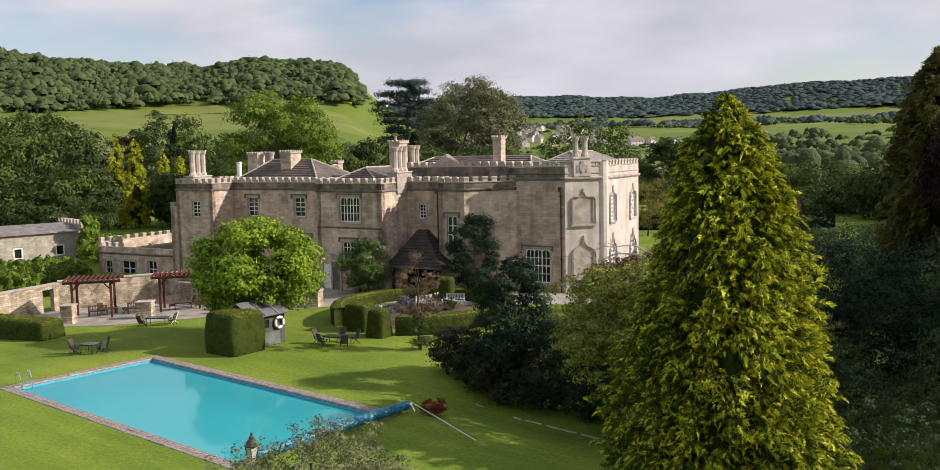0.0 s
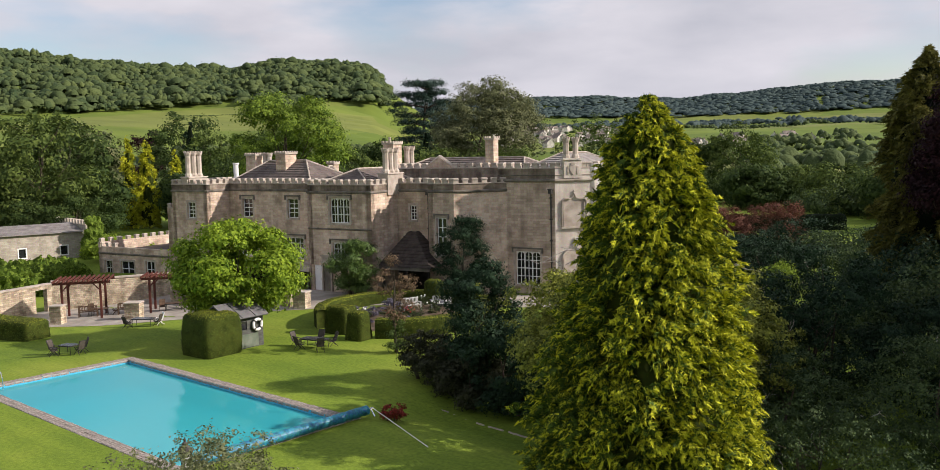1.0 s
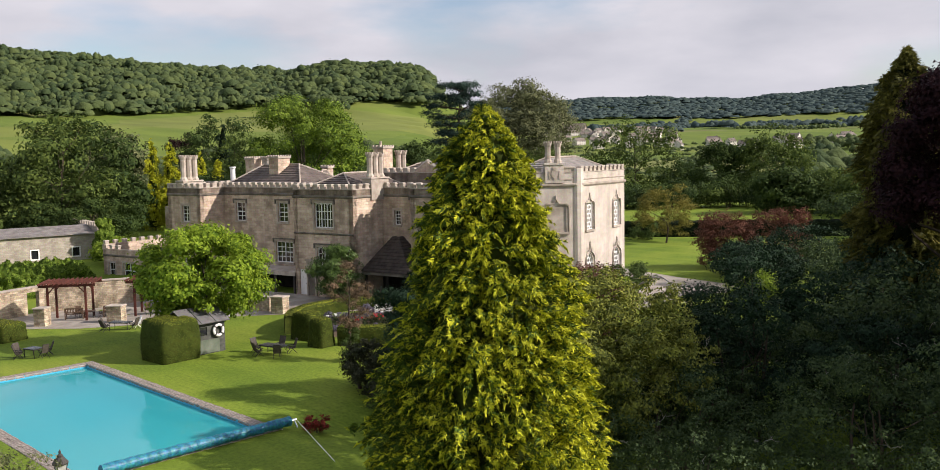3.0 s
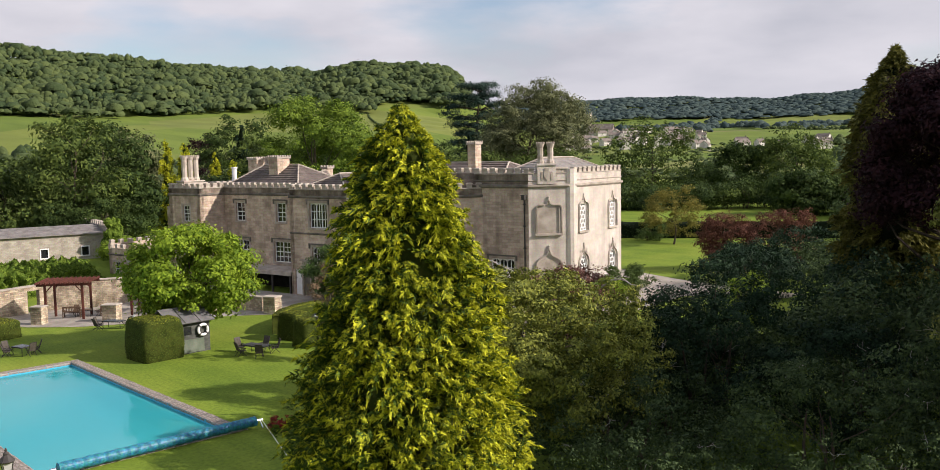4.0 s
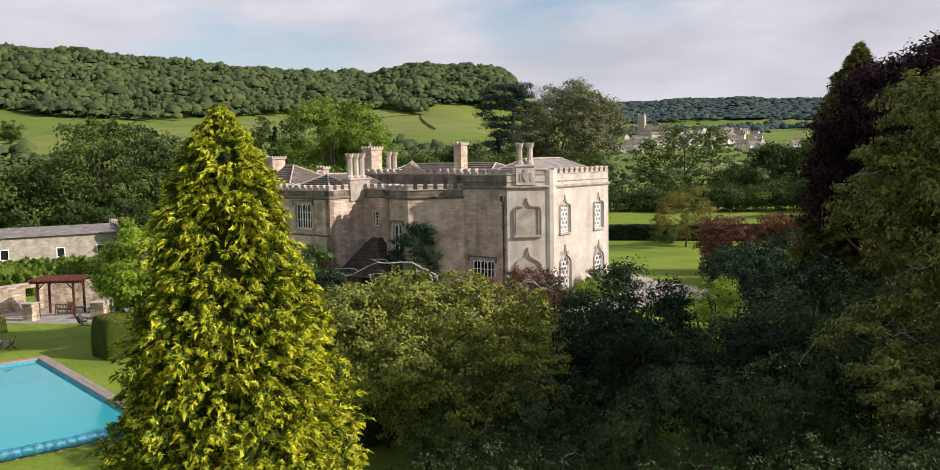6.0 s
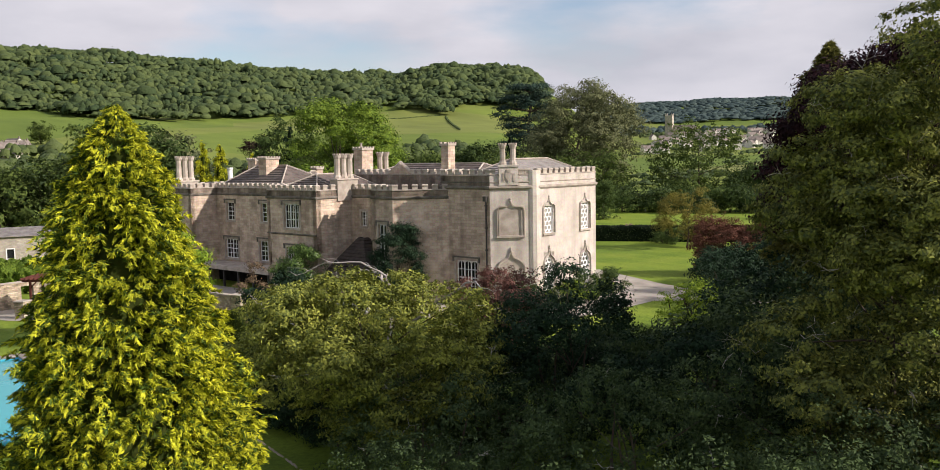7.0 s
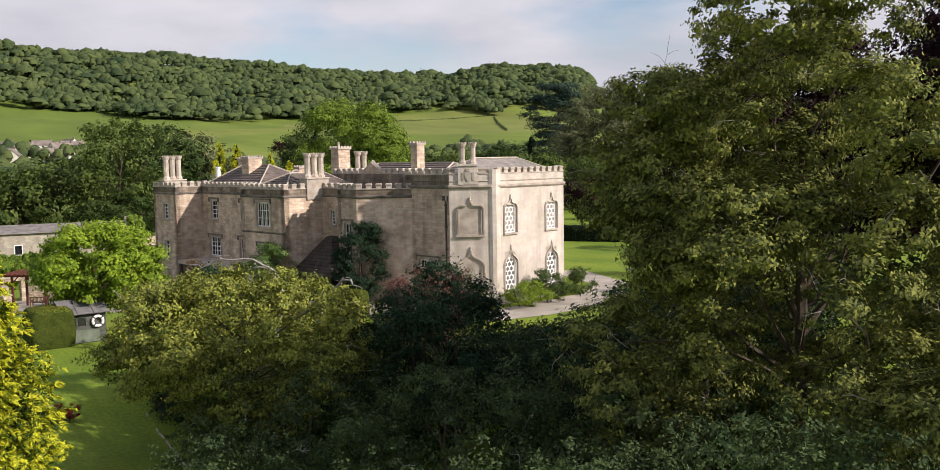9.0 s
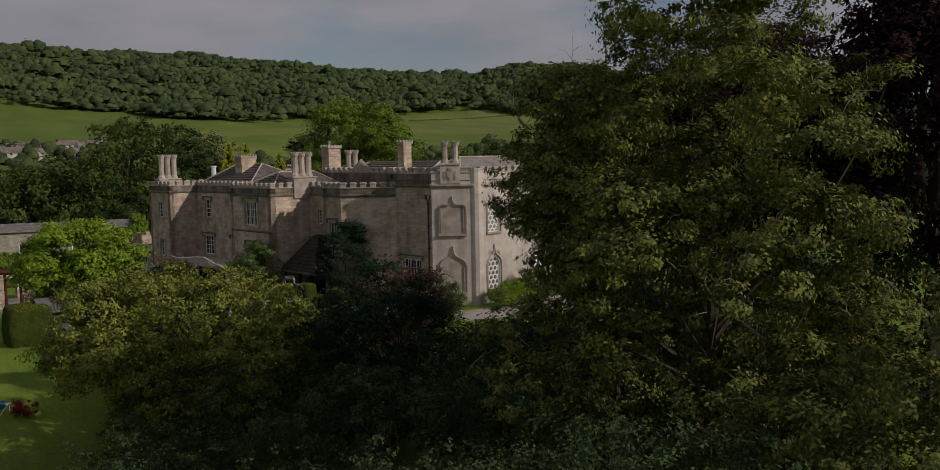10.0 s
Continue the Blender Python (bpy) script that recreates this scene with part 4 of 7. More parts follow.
flues("chimney_stack", [(-37.0, 5.1), (-36.4, 5.1)], 10.9, 12.9, 0.3, (-37.4, -36.0, 4.6, 5.6, 9.4, 10.9))
stack("chimney_stack", -19.5, -18.3, 2.9, 4.3, 10.6, 13.8, pots=1)
flues("chimney_stack", [(-18.4, 5.3), (-18.4, 6.1)], 11.3, 13.25, 0.3, (-18.9, -17.9, 4.8, 6.6, 10.6, 11.3))
stack("chimney_stack", -8.5, -7.65, 3.6, 4.5, 10.6, 14.0)
stack("chimney_stack", -27.4, -26.6, 4.0, 4.8, 9.4, 11.95)
bm = bmesh.new()
lathe(bm, [(0.26, 9.4), (0.26, 11.75), (0.33, 11.8), (0.33, 11.95), (0.2, 11.95)], 12, pose(-36.5, 0.2, 0))
part("flue_pipe", bm, WHITE, house, "short white flue pipe")
# panel and twin shafts on the canted face
bm = bmesh.new()
mid = BL * 0.46
box(bm, mid - 0.78, mid + 0.78, -0.16, 0.6, 10.32, 11.82, BM)
box(bm, mid - 0.86, mid + 0.86, -0.24, 0.7, 11.82, 11.98, BM)
part("arms_panel", bm, RENDER, house, "raised stone panel below the chimney")
bm = bmesh.new()
shield = [(-0.26, 11.35), (-0.26, 10.95), (0.0, 10.6), (0.26, 10.95), (0.26, 11.35)]
fr = [bm.verts.new(BM @ Vector((mid + x, -0.22, z))) for x, z in shield]
bk = [bm.verts.new(BM @ Vector((mid + x, -0.1, z))) for x, z in shield]
bm.faces.new(fr)
for i in range(5):
    bm.faces.new((fr[i], bk[i], bk[(i + 1) % 5], fr[(i + 1) % 5]))
for s in (-1, 1):
    box(bm, mid + s * 0.42 - 0.07, mid + s * 0.42 + 0.07, -0.2, -0.1, 10.65, 11.3, BM)
box(bm, mid - 0.16, mid + 0.16, -0.22, -0.1, 11.4, 11.6, BM)
part("arms_relief", bm, TRIM, house, "worn carved relief")
pts = [BM @ Vector((mid + s * 0.42, 0.3, 0)) for s in (-1, 1)]
flues("chimney_stack", [(p.x, p.y) for p in pts], 11.98, 13.68, 0.27, None, "pair of octagonal stone chimney shafts")
for a, b in ((0.02, mid - 0.82), (mid + 0.82, BL - 0.02)):
    p, q = BM @ Vector((a, 0, 0)), BM @ Vector((b, 0, 0))
    merlons((p.x, p.y), (q.x, q.y), HIGH)
    coping((p.x, p.y), (q.x, q.y), HIGH)
# corner pilaster, pale
bm = bmesh.new()
prism(bm, [(2.50, 2.24), (2.74, 2.36), (2.94, 2.62), (2.94, 3.1), (2.70, 3.1), (2.50, 2.5)], T0, HIGH - 0.1)
part("pilaster", bm, RENDER, house, "plain corner pilaster")
# gable on the raised parapet
bm = bmesh.new()
gm, gl = along(h1, h2)
tri = [(4.6, HIGH - 0.4), (7.6, HIGH - 0.4), (6.1, HIGH + 0.62)]
fr = [bm.verts.new(gm @ Vector((x, -0.04, z))) for x, z in tri]
bk = [bm.verts.new(gm @ Vector((x, 0.45, z))) for x, z in tri]
bm.faces.new(fr)
bm.faces.new(bk[::-1])
for i in range(3):
    bm.faces.new((fr[(i + 1) % 3], fr[i], bk[i], bk[(i + 1) % 3]))
part("gable", bm, STONE, house, "small stone gable")
bm = bmesh.new()
for x0_, x1_ in ((4.45, 6.1), (7.75, 6.1)):
    tube(bm, [gm @ Vector((x0_, 0.2, HIGH - 0.42)), gm @ Vector((x1_, 0.2, HIGH + 0.66))], 0.16, 4)
part("gable_coping", bm, TRIM, house, "pale gable coping")


def ogee(x0, x1, z0, spring, apex, steps=9):
    """The outline of an ogee-headed light, anticlockwise from the lower left."""
    mid, half, h = (x0 + x1) / 2, (x1 - x0) / 2, apex - spring
    right = []
    for i in range(steps + 1):
        t = i / steps
        if t < 0.6:
            a = t / 0.6 * math.pi * 0.42
            x, z = half * (1 - 0.75 * (1 - math.cos(a)) / (1 - math.cos(math.pi * 0.42))), spring + 0.55 * h * math.sin(a) / math.sin(math.pi * 0.42)
        else:
            b = (t - 0.6) / 0.4
            x, z = half * 0.25 * (1 - b) ** 1.8, spring + h * (0.55 + 0.45 * b)
        right.append((mid + x, z))
    left = [(2 * mid - x, z) for x, z in right[::-1][1:]]
    return [(x0, z0), (x1, z0)] + right + left


def ribbon(bm, m, path, width, y0, y1, closed=False):
    """A flat moulding that follows a path on a wall, from depth y0 (front) to y1."""
    n = len(path)
    rows = []
    for i in range(n):
        a, b = path[(i - 1) % n if closed else max(i - 1, 0)], path[(i + 1) % n if closed else min(i + 1, n - 1)]
        d = Vector((b[0] - a[0], b[1] - a[1]))
        d = d.normalized() if d.length > 1e-6 else Vector((1, 0))
        o = Vector((d.y, -d.x)) * width
        p = Vector(path[i])
        rows.append([bm.verts.new(m @ Vector((q[0], y, q[1]))) for q, y in ((p, y1), (p, y0), (p + o, y0), (p + o, y1))])
    for i in range(n if closed else n - 1):
        r, s = rows[i], rows[(i + 1) % n]
        for k in range(4):
            bm.faces.new((r[k], s[k], s[(k + 1) % 4], r[(k + 1) % 4]))
    if not closed:
        bm.faces.new(rows[0][::-1])
        bm.faces.new(rows[-1])


def spandrels(bm, m, x0, x1, spring, apex, top, y):
    """Fills the corners of a square opening beside an ogee head."""
    o = ogee(x0, x1, spring - 0.1, spring, apex)[2:]
    half = len(o) // 2
    for side in (o[:half + 1], o[half:]):
        corner = (x1 if side is not o[half:] and side[0][0] > (x0 + x1) / 2 else x0, top)
        pts = [corner] + (side[::-1] if corner[0] == x1 else side[::-1])
        mid = ((x0 + x1) / 2, top)
        pts = [corner, *side[::-1], mid] if corner[0] == x1 else [mid, *side[::-1], corner]
        pts = [p for i, p in enumerate(pts) if i == 0 or (Vector(p) - Vector(pts[i - 1])).length > 1e-4]
        fr = [bm.verts.new(m @ Vector((px, y, pz))) for px, pz in pts]
        bk = [bm.verts.new(m @ Vector((px, y + 0.3, pz))) for px, pz in pts]
        bm.faces.new(fr)
        bm.faces.new(bk[::-1])
        for i in range(len(pts)):
            j = (i + 1) % len(pts)
            bm.faces.new((fr[j], fr[i], bk[i], bk[j]))


def gothic(m, x0, x1, z0, z1, pointed):
    """A gothic window with white honeycomb tracery and an ogee hood."""
    w = new("window")
    w.parent = house
    tagged(w, "gothic window with white honeycomb tracery")
    f, back = 0.06, 0.14
    spring, apex = (z1 - 1.15, z1) if pointed else (z1, z1)
    inside = (lambda x, z: z <= spring or abs(x - (x0 + x1) / 2) <= max(0.0, (x1 - x0) / 2 * (1 - (z - spring) / (apex - spring)) ** 0.75)) if pointed else (lambda x, z: True)
    if pointed:
        bm = bmesh.new()
        spandrels(bm, m, x0, x1, spring, apex - 0.02, z1, -0.003)
        part("spandrel", bm, RENDER, w, "plain stone beside the pointed head")
        outline = ogee(x0, x1, z0, spring, apex)
    else:
        outline = [(x0, z0), (x1, z0), (x1, z1), (x0, z1)]
    bm = bmesh.new()
    ribbon(bm, m, outline, -0.1, back - 0.05, back + 0.06, True)
    part("window_frame", bm, WHITE, w, "white painted frame")
    # honeycomb: rings of six bars
    bm = bmesh.new()
    cols, hw = 3, (x1 - x0) / 3
    hh = hw * 1.16
    r = 0
    z = z0 + 0.06
    while z < apex + hh:
        for c in range(-1, cols + 1):
            cx = x0 + hw * (c + 0.5 + (0.5 if r % 2 else 0.0))
            pts = [(cx + hw * 0.5 * sx, z + hh * 0.5 * sz) for sx, sz in ((1, -0.2), (1, 0.42), (0, 1.0), (-1, 0.42))]
            for a, b in zip(pts, pts[1:]):
                mx_, mz_ = (a[0] + b[0]) / 2, (a[1] + b[1]) / 2
                if x0 < mx_ < x1 and z0 < mz_ < apex and inside(mx_, mz_) and inside(*a) and inside(*b) and min(a[1], b[1]) > z0 and max(a[1], b[1]) < apex and min(a[0], b[0]) >= x0 - 0.01 and max(a[0], b[0]) <= x1 + 0.01:
                    d = Vector((b[0] - a[0], b[1] - a[1]))
                    n_ = Vector((-d.y, d.x)).normalized() * 0.052
                    q = [m @ Vector((p[0] + s * n_.x, y, p[1] + s * n_.y)) for y in (back, back + 0.07) for p, s in ((a, -1), (b, -1), (b, 1), (a, 1))]
                    vs_ = [bm.verts.new(p) for p in q]
                    for fc in ((0, 1, 2, 3), (7, 6, 5, 4), (0, 4, 5, 1), (2, 6, 7, 3)):
                        bm.faces.new([vs_[i] for i in fc])
        z += hh * 0.71
        r += 1
    part("tracery", bm, WHITE, w, "white hexagonal tracery")
    bm = bmesh.new()
    if pointed:
        vs_ = [bm.verts.new(m @ Vector((x, back + 0.05, z))) for x, z in ogee(x0, x1, z0, spring, apex - 0.05)]
        bm.faces.new(vs_)
    else:
        box(bm, x0 + 0.02, x1 - 0.02, back + 0.05, back + 0.056, z0 + 0.02, z1 - 0.02, m)
    part("pane", bm, PANE_SHADED if pointed else PANE_BLIND, w, "grey half-shaded window glass" if pointed else "window glass over drawn cream blinds")
    # dark sheet that paints the room's shade behind the tracery
    bm = bmesh.new()
    box(bm, x0 - 0.02, x1 + 0.02, 0.5, 0.56, z0 - 0.02, z1 + 0.02, m)
    part("blind", bm, DARK, w, "dark sheet standing for the unlit room")
    bm = bmesh.new()
    box(bm, x0 - 0.2, x1 + 0.2, -0.16, back, z0 - 0.16, z0 - 0.002, m)
    part("window_sill", bm, TRIM, w, "stone sill")
    hood(m, x0, x1, z0, z1, pointed, w, RENDER)
    return w


def hood(m, x0, x1, z0, z1, pointed, parent, material=None):
    """The raised moulding round an opening, with ogee top and finial."""
    bm = bmesh.new()
    if pointed:
        path = ogee(x0 - 0.1, x1 + 0.1, z0, z1 - 1.12, z1 + 0.22)
        path = path[1:] + [path[0]]
    else:
        mid, top = (x0 + x1) / 2, z1 + 0.12
        e = 0.1
        path = [(x1 + e, z0), (x1 + e, z1 - 0.25), (x1 + e - 0.06, z1 + 0.0), (x1 - 0.12, top), (mid + 0.3, top), (mid + 0.12, top + 0.12), (mid, top + 0.42), (mid - 0.12, top + 0.12), (mid - 0.3, top), (x0 + 0.12, top), (x0 - e + 0.06, z1), (x0 - e, z1 - 0.25), (x0 - e, z0)]
    ribbon(bm, m, path, 0.1, -0.09, 0.02)
    ribbon(bm, m, path, 0.05, -0.14, -0.08)
    tip = max(path, key=lambda p: p[1])
    lathe(bm, [(0.03, -0.05), (0.1, 0.06), (0.05, 0.16), (0.09, 0.24), (0.01, 0.36)], 6, m @ pose(tip[0], -0.06, tip[1]))
    part("hood_mould", bm, material or TRIM, parent, "ogee hood moulding with finial")


for h, pointed in zip(cwin, (False, False, True, True)):
    gothic(CM, *h, pointed)
# blind windows of the canted face
for z0_, z1_, pointed in ((6.3, 8.45, False), (1.6, 4.75, True)):
    b = new("blind_window")
    b.parent = house
    tagged(b, "blocked ogee window with stone moulding")
    x0_, x1_ = BL * 0.5 - 0.95, BL * 0.5 + 0.95
    bm = bmesh.new()
    if pointed:
        vs = [bm.verts.new(BM @ Vector((x, -0.012, z))) for x, z in ogee(x0_, x1_, z0_, z1_ - 1.15, z1_)]
        bm.faces.new(vs)
    else:
        box(bm, x0_, x1_, -0.012, 0.1, z0_, z1_, BM)
    part("blocking", bm, TRIM, b, "flush stone blocking")
    bm = bmesh.new()
    box(bm, x0_ - 0.2, x1_ + 0.2, -0.18, 0.05, z0_ - 0.2, z0_ - 0.03, BM)
    for s in (x0_ - 0.02, x1_ - 0.08):
        box(bm, s, s + 0.1, -0.1, 0.0, z0_, z1_ - (1.15 if pointed else 0.1), BM)
    part("window_sill", bm, TRIM, b, "stone sill and jambs")
    hood(BM, x0_, x1_, z0_, z1_, pointed, b)


def downpipe(x, m, z0, z1, hopper=True):
    p = new("downpipe")
    p.parent = house
    tagged(p, "dark cast-iron rainwater pipe")
    bm = bmesh.new()
    tube(bm, [m @ Vector((x, -0.09, z)) for z in (z0, z1)], 0.06, 8)
    for z in np.arange(z0 + 1.2, z1, 1.8):
        box(bm, x - 0.1, x + 0.1, -0.16, 0.0, z - 0.05, z + 0.05, m)
    part("pipe", bm, IRON, p)
    bm = bmesh.new()
    box(bm, x - 0.16, x + 0.16, -0.3, 0.0, z1 - 0.05, z1 + 0.28, m)
    box(bm, x - 0.2, x + 0.2, -0.34, 0.0, z1 + 0.28, z1 + 0.36, m)
    part("hopper", bm, IRON, p)


mA = along(A0, A1)[0]
downpipe(0.22, mA, 0.3, 8.9)
downpipe(5.05, mA, 0.3, 9.1)
downpipe(3.3, along(bj, rj)[0], 3.0, 9.0)
downpipe(12.2, along(ml, mr)[0], 2.5, 8.9)
# door, niche doorway
d = new("door")
d.parent = house
tagged(d, "white painted plank door")
bm = bmesh.new()
for k in range(5):
    xa = bw[2][0] + 0.04 + k * 0.224
    box(bm, xa, xa + 0.215, 0.1, 0.15, 0.5, 2.74, BAYM)
part("door_leaf", bm, WHITE, d, "white planks")
bm = bmesh.new()
for a in ((bw[2][0], bw[2][0] + 0.05, 0.47, 2.8), (bw[2][1] - 0.05, bw[2][1], 0.47, 2.8), (bw[2][0], bw[2][1], 2.75, 2.8)):
    box(bm, a[0], a[1], 0.08, 0.2, a[2], a[3], BAYM)
part("door_frame", bm, WHITE, d)
bm = bmesh.new()
lathe(bm, [(0.02, 0), (0.035, 0.03), (0.0, 0.06)], 8, BAYM @ pose(bw[2][1] - 0.18, 0.1, 1.5, 90))
part("door_knob", bm, IRON, d)
niche = new("niche")
niche.parent = house
tagged(niche, "carved stone doorcase with a shallow niche")
bm = bmesh.new()
for s in (1.5, 2.5):
    box(bm, s, s + 0.16, -0.18, 0.02, T0, 3.0, BAYM)
box(bm, 1.45, 2.71, -0.24, 0.02, 3.0, 3.16, BAYM)
box(bm, 1.55, 2.61, -0.2, 0.02, 3.16, 3.6, BAYM)
box(bm, 1.45, 2.71, -0.28, 0.02, 3.6, 3.74, BAYM)
part("doorcase", bm, TRIM, niche)
# Flat panel; the recess's shade is put into its dark colour.
bm = bmesh.new()
vs = [bm.verts.new(BAYM @ Vector((x, -0.02, z))) for x, z in ogee(1.68, 2.48, 0.5, 2.3, 2.9)]
bm.faces.new(vs)
part("recess", bm, DARKTRIM, niche, "flat dark panel standing for a shaded recess")

# porch under a tiled hipped roof
porch = new("porch")
porch.parent = house
tagged(porch, "dark open porch under a steep tiled roof")
lo = [(-14.5, -5.2), (-9.0, -5.2), (-9.0, -2.0), (-14.5, -2.0)]
peak = [(-12.9, -2.6), (-12.2, -2.6), (-12.2, -2.0), (-12.9, -2.0)]
rows = 11
for i_, j_ in ((0, 1), (1, 2), (3, 0)):
    P = lambda q, t: Vector((lo[q][0] + (peak[q][0] - lo[q][0]) * t, lo[q][1] + (peak[q][1] - lo[q][1]) * t, 2.85 + 2.9 * t))
    bm = bmesh.new()
    left, right = [], []
    for k in range(rows):
        for t, up in ((k / rows, 0.07), ((k + 1) / rows, 0.0)):
            left.append(bm.verts.new(P(i_, t) + Vector((0, 0, up))))
            right.append(bm.verts.new(P(j_, t) + Vector((0, 0, up))))
    for k in range(len(left) - 1):
        bm.faces.new((left[k], right[k], right[k + 1], left[k + 1]))
    part("roof_slope", bm, TILE, porch, "dark tiled roof slope")
bm = bmesh.new()
box(bm, -14.4, -9.1, -5.1, -4.9, 2.6, 2.86)
part("fascia", bm, DARKTRIM, porch, "dark gutter board")
for x in (-14.0, -11.6, -9.3):
    bm = bmesh.new()
    box(bm, x - 0.1, x + 0.1, -5.1, -4.9, T0, 2.6)
    part("porch_post", bm, DARK, porch)
# Dark slab standing in for the shade inside; the posts share its colour.
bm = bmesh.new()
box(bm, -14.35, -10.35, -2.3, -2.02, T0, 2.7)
part("porch_back", bm, DARK, porch, "dark slab standing for the shade inside the porch")
# veranda between tower and bay
ver = new("veranda")
ver.parent = house
tagged(ver, "flat-roofed veranda along the main range")
bm = bmesh.new()
box(bm, -34.2, -21.6, -5.95, -3.02, 2.3, 2.48)
box(bm, -34.2, -21.6, -6.05, -5.95, 2.1, 2.42)
part("veranda_roof", bm, TRIM, ver, "pale stone-edged flat roof")
for x in np.linspace(-34.0, -21.9, 6):
    bm = bmesh.new()
    box(bm, x - 0.08, x + 0.08, -5.9, -5.74, T0, 2.3)
    part("veranda_post", bm, IRON, ver)
# Shade under the veranda, painted as a dark slab before the wall.
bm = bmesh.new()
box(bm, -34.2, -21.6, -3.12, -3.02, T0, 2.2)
part("veranda_back", bm, DARK, ver, "dark slab standing for the shade under the veranda")

# lower stage beside the tower, and the low west wing
wall((-41.6, -4.6), (-39.21, -4.6), T0, 7.5)
wall((-41.6, 2.0), (-41.6, -4.6), T0, 7.5)
merlons((-41.6, -4.6), (-39.3, -4.6), 7.95)
coping((-41.6, -4.6), (-39.3, -4.6), 7.95)
W0, W1 = (-53.7, -4.0), (-41.6, -4.0)
m, n = along(W0, W1)
ww = [(0.95, 2.1, -0.1, 1.5), (3.6, 5.75, -0.1, 1.55), (7.6, 9.0, -0.1, 1.7)]
wall(W0, W1, -2.2, 3.0, ww)
sash(m, *ww[0], cols=2, rows=2, hood=False)
sash(m, *ww[1], lights=2, cols=1, rows=2, hood=False)
sash(m, *ww[2], lights=2, cols=1, rows=2, hood=False)
wall((-53.7, 14.0), W0, -2.2, 3.0)
band(W0, W1, 2.2, 2.42, 0.14)
merlons(W0, (-50.9, -4.0), 3.45, 0.95, 0.55)
merlons((-53.7, 14.0), W0, 3.9, 1.15, 0.6)
wall((-53.7, 14.0), (-53.7, -4.05), 2.9, 3.5, thick=0.4)
bm = bmesh.new()
prism(bm, [(-53.3, -3.6), (-41.6, -3.6), (-41.6, 13.5), (-53.3, 13.5)], 2.3, 2.45)
part("flat_roof", bm, TILE, house, "dark flat roof behind the parapet")

# ---- garden buildings, walls, furniture ----
PAVE = surface("pale paving", (0.23, 0.205, 0.17), (0.38, 0.345, 0.295), 0.8, 0.9, 0.3, 10.0, 0.2, 0, 0.4)
GRAVEL = surface("buff gravel", (0.30, 0.27, 0.225), (0.45, 0.41, 0.355), 0.6, 0.95, 0.6, 30.0, 0.15, 0, 0.5)
BRICKY = surface("old coping stone", (0.15, 0.125, 0.105), (0.46, 0.41, 0.36), 2.4, 0.9, 0.5, 14.0, 0.2, 0, 0.5)
REDWOOD = surface("red-brown stained timber", (0.06, 0.018, 0.012), (0.125, 0.038, 0.026), 2.0, 0.7, 0.3, 18.0, 0.3, 0, 0.3, (1, 1, 0.4))
TEAK = surface("weathered brown timber", (0.07, 0.042, 0.026), (0.15, 0.1, 0.066), 3.0, 0.8, 0.3, 18.0, 0.2)
SHED = surface("grey-green shed boards", (0.055, 0.058, 0.05), (0.12, 0.125, 0.11), 2.0, 0.85, 0.3, 18.0, 0.2, 0, 0.35, (1, 1, 3))
FELT = surface("grey roof felt", (0.10, 0.10, 0.105), (0.19, 0.185, 0.18), 2.0, 0.9, 0.3, 14.0, 0.2, 0, 0.35)
BLACK = surface("dark bronze metal", (0.018, 0.016, 0.014), (0.045, 0.04, 0.036), 4.0, 0.5, 0.1, 30.0, 0.4)
MESH = surface("brown sling fabric", (0.05, 0.042, 0.035), (0.10, 0.086, 0.072), 4.0, 0.9, 0.2, 60.0, 0.2)
TABLETOP = surface("dark table glass", (0.035, 0.042, 0.045), (0.07, 0.08, 0.085), 3.0, 0.25, 0.05, 20.0, 0.5)
CHROME = glossy("polished steel", (0.75, 0.76, 0.78), 0.2, 1.0)
COVER = surface("blue pool cover", (0.004, 0.10, 0.17), (0.03, 0.26, 0.36), 5.0, 0.5, 1.0, 9.0, 0.5, 0, 0.9)
# Side leaves dark as shade, top leaves golden as sunlight: light put in colour.
HEDGE = foliage("clipped hedge leaves", (0.022, 0.040, 0.006), (0.105, 0.135, 0.014), 0.04)
HEDGE_SUNLIT = foliage("sunlit hedge top leaves", (0.09, 0.115, 0.010), (0.30, 0.32, 0.022), 0.08)
# Body colour darkened to stand in for shade behind the leaves.
HEDGE_IN = surface("hedge body shade", (0.022, 0.034, 0.006), (0.06, 0.075, 0.012), 2.5, 0.95, 0.8, 22.0, 0.1, 0, 0.5)
IVY = foliage("ivy leaves", (0.08, 0.14, 0.012), (0.22, 0.31, 0.03), 0.3)


# Ivy body darkened likewise, as shade under its leaves.
IVY_IN = surface("ivy shade", (0.045, 0.085, 0.012), (0.10, 0.15, 0.02), 2.5, 0.95, 0.8, 9.0, 0.1, 0, 0.5)


def hz(x, y):
    return float(land(np.array(float(x)), np.array(float(y))))


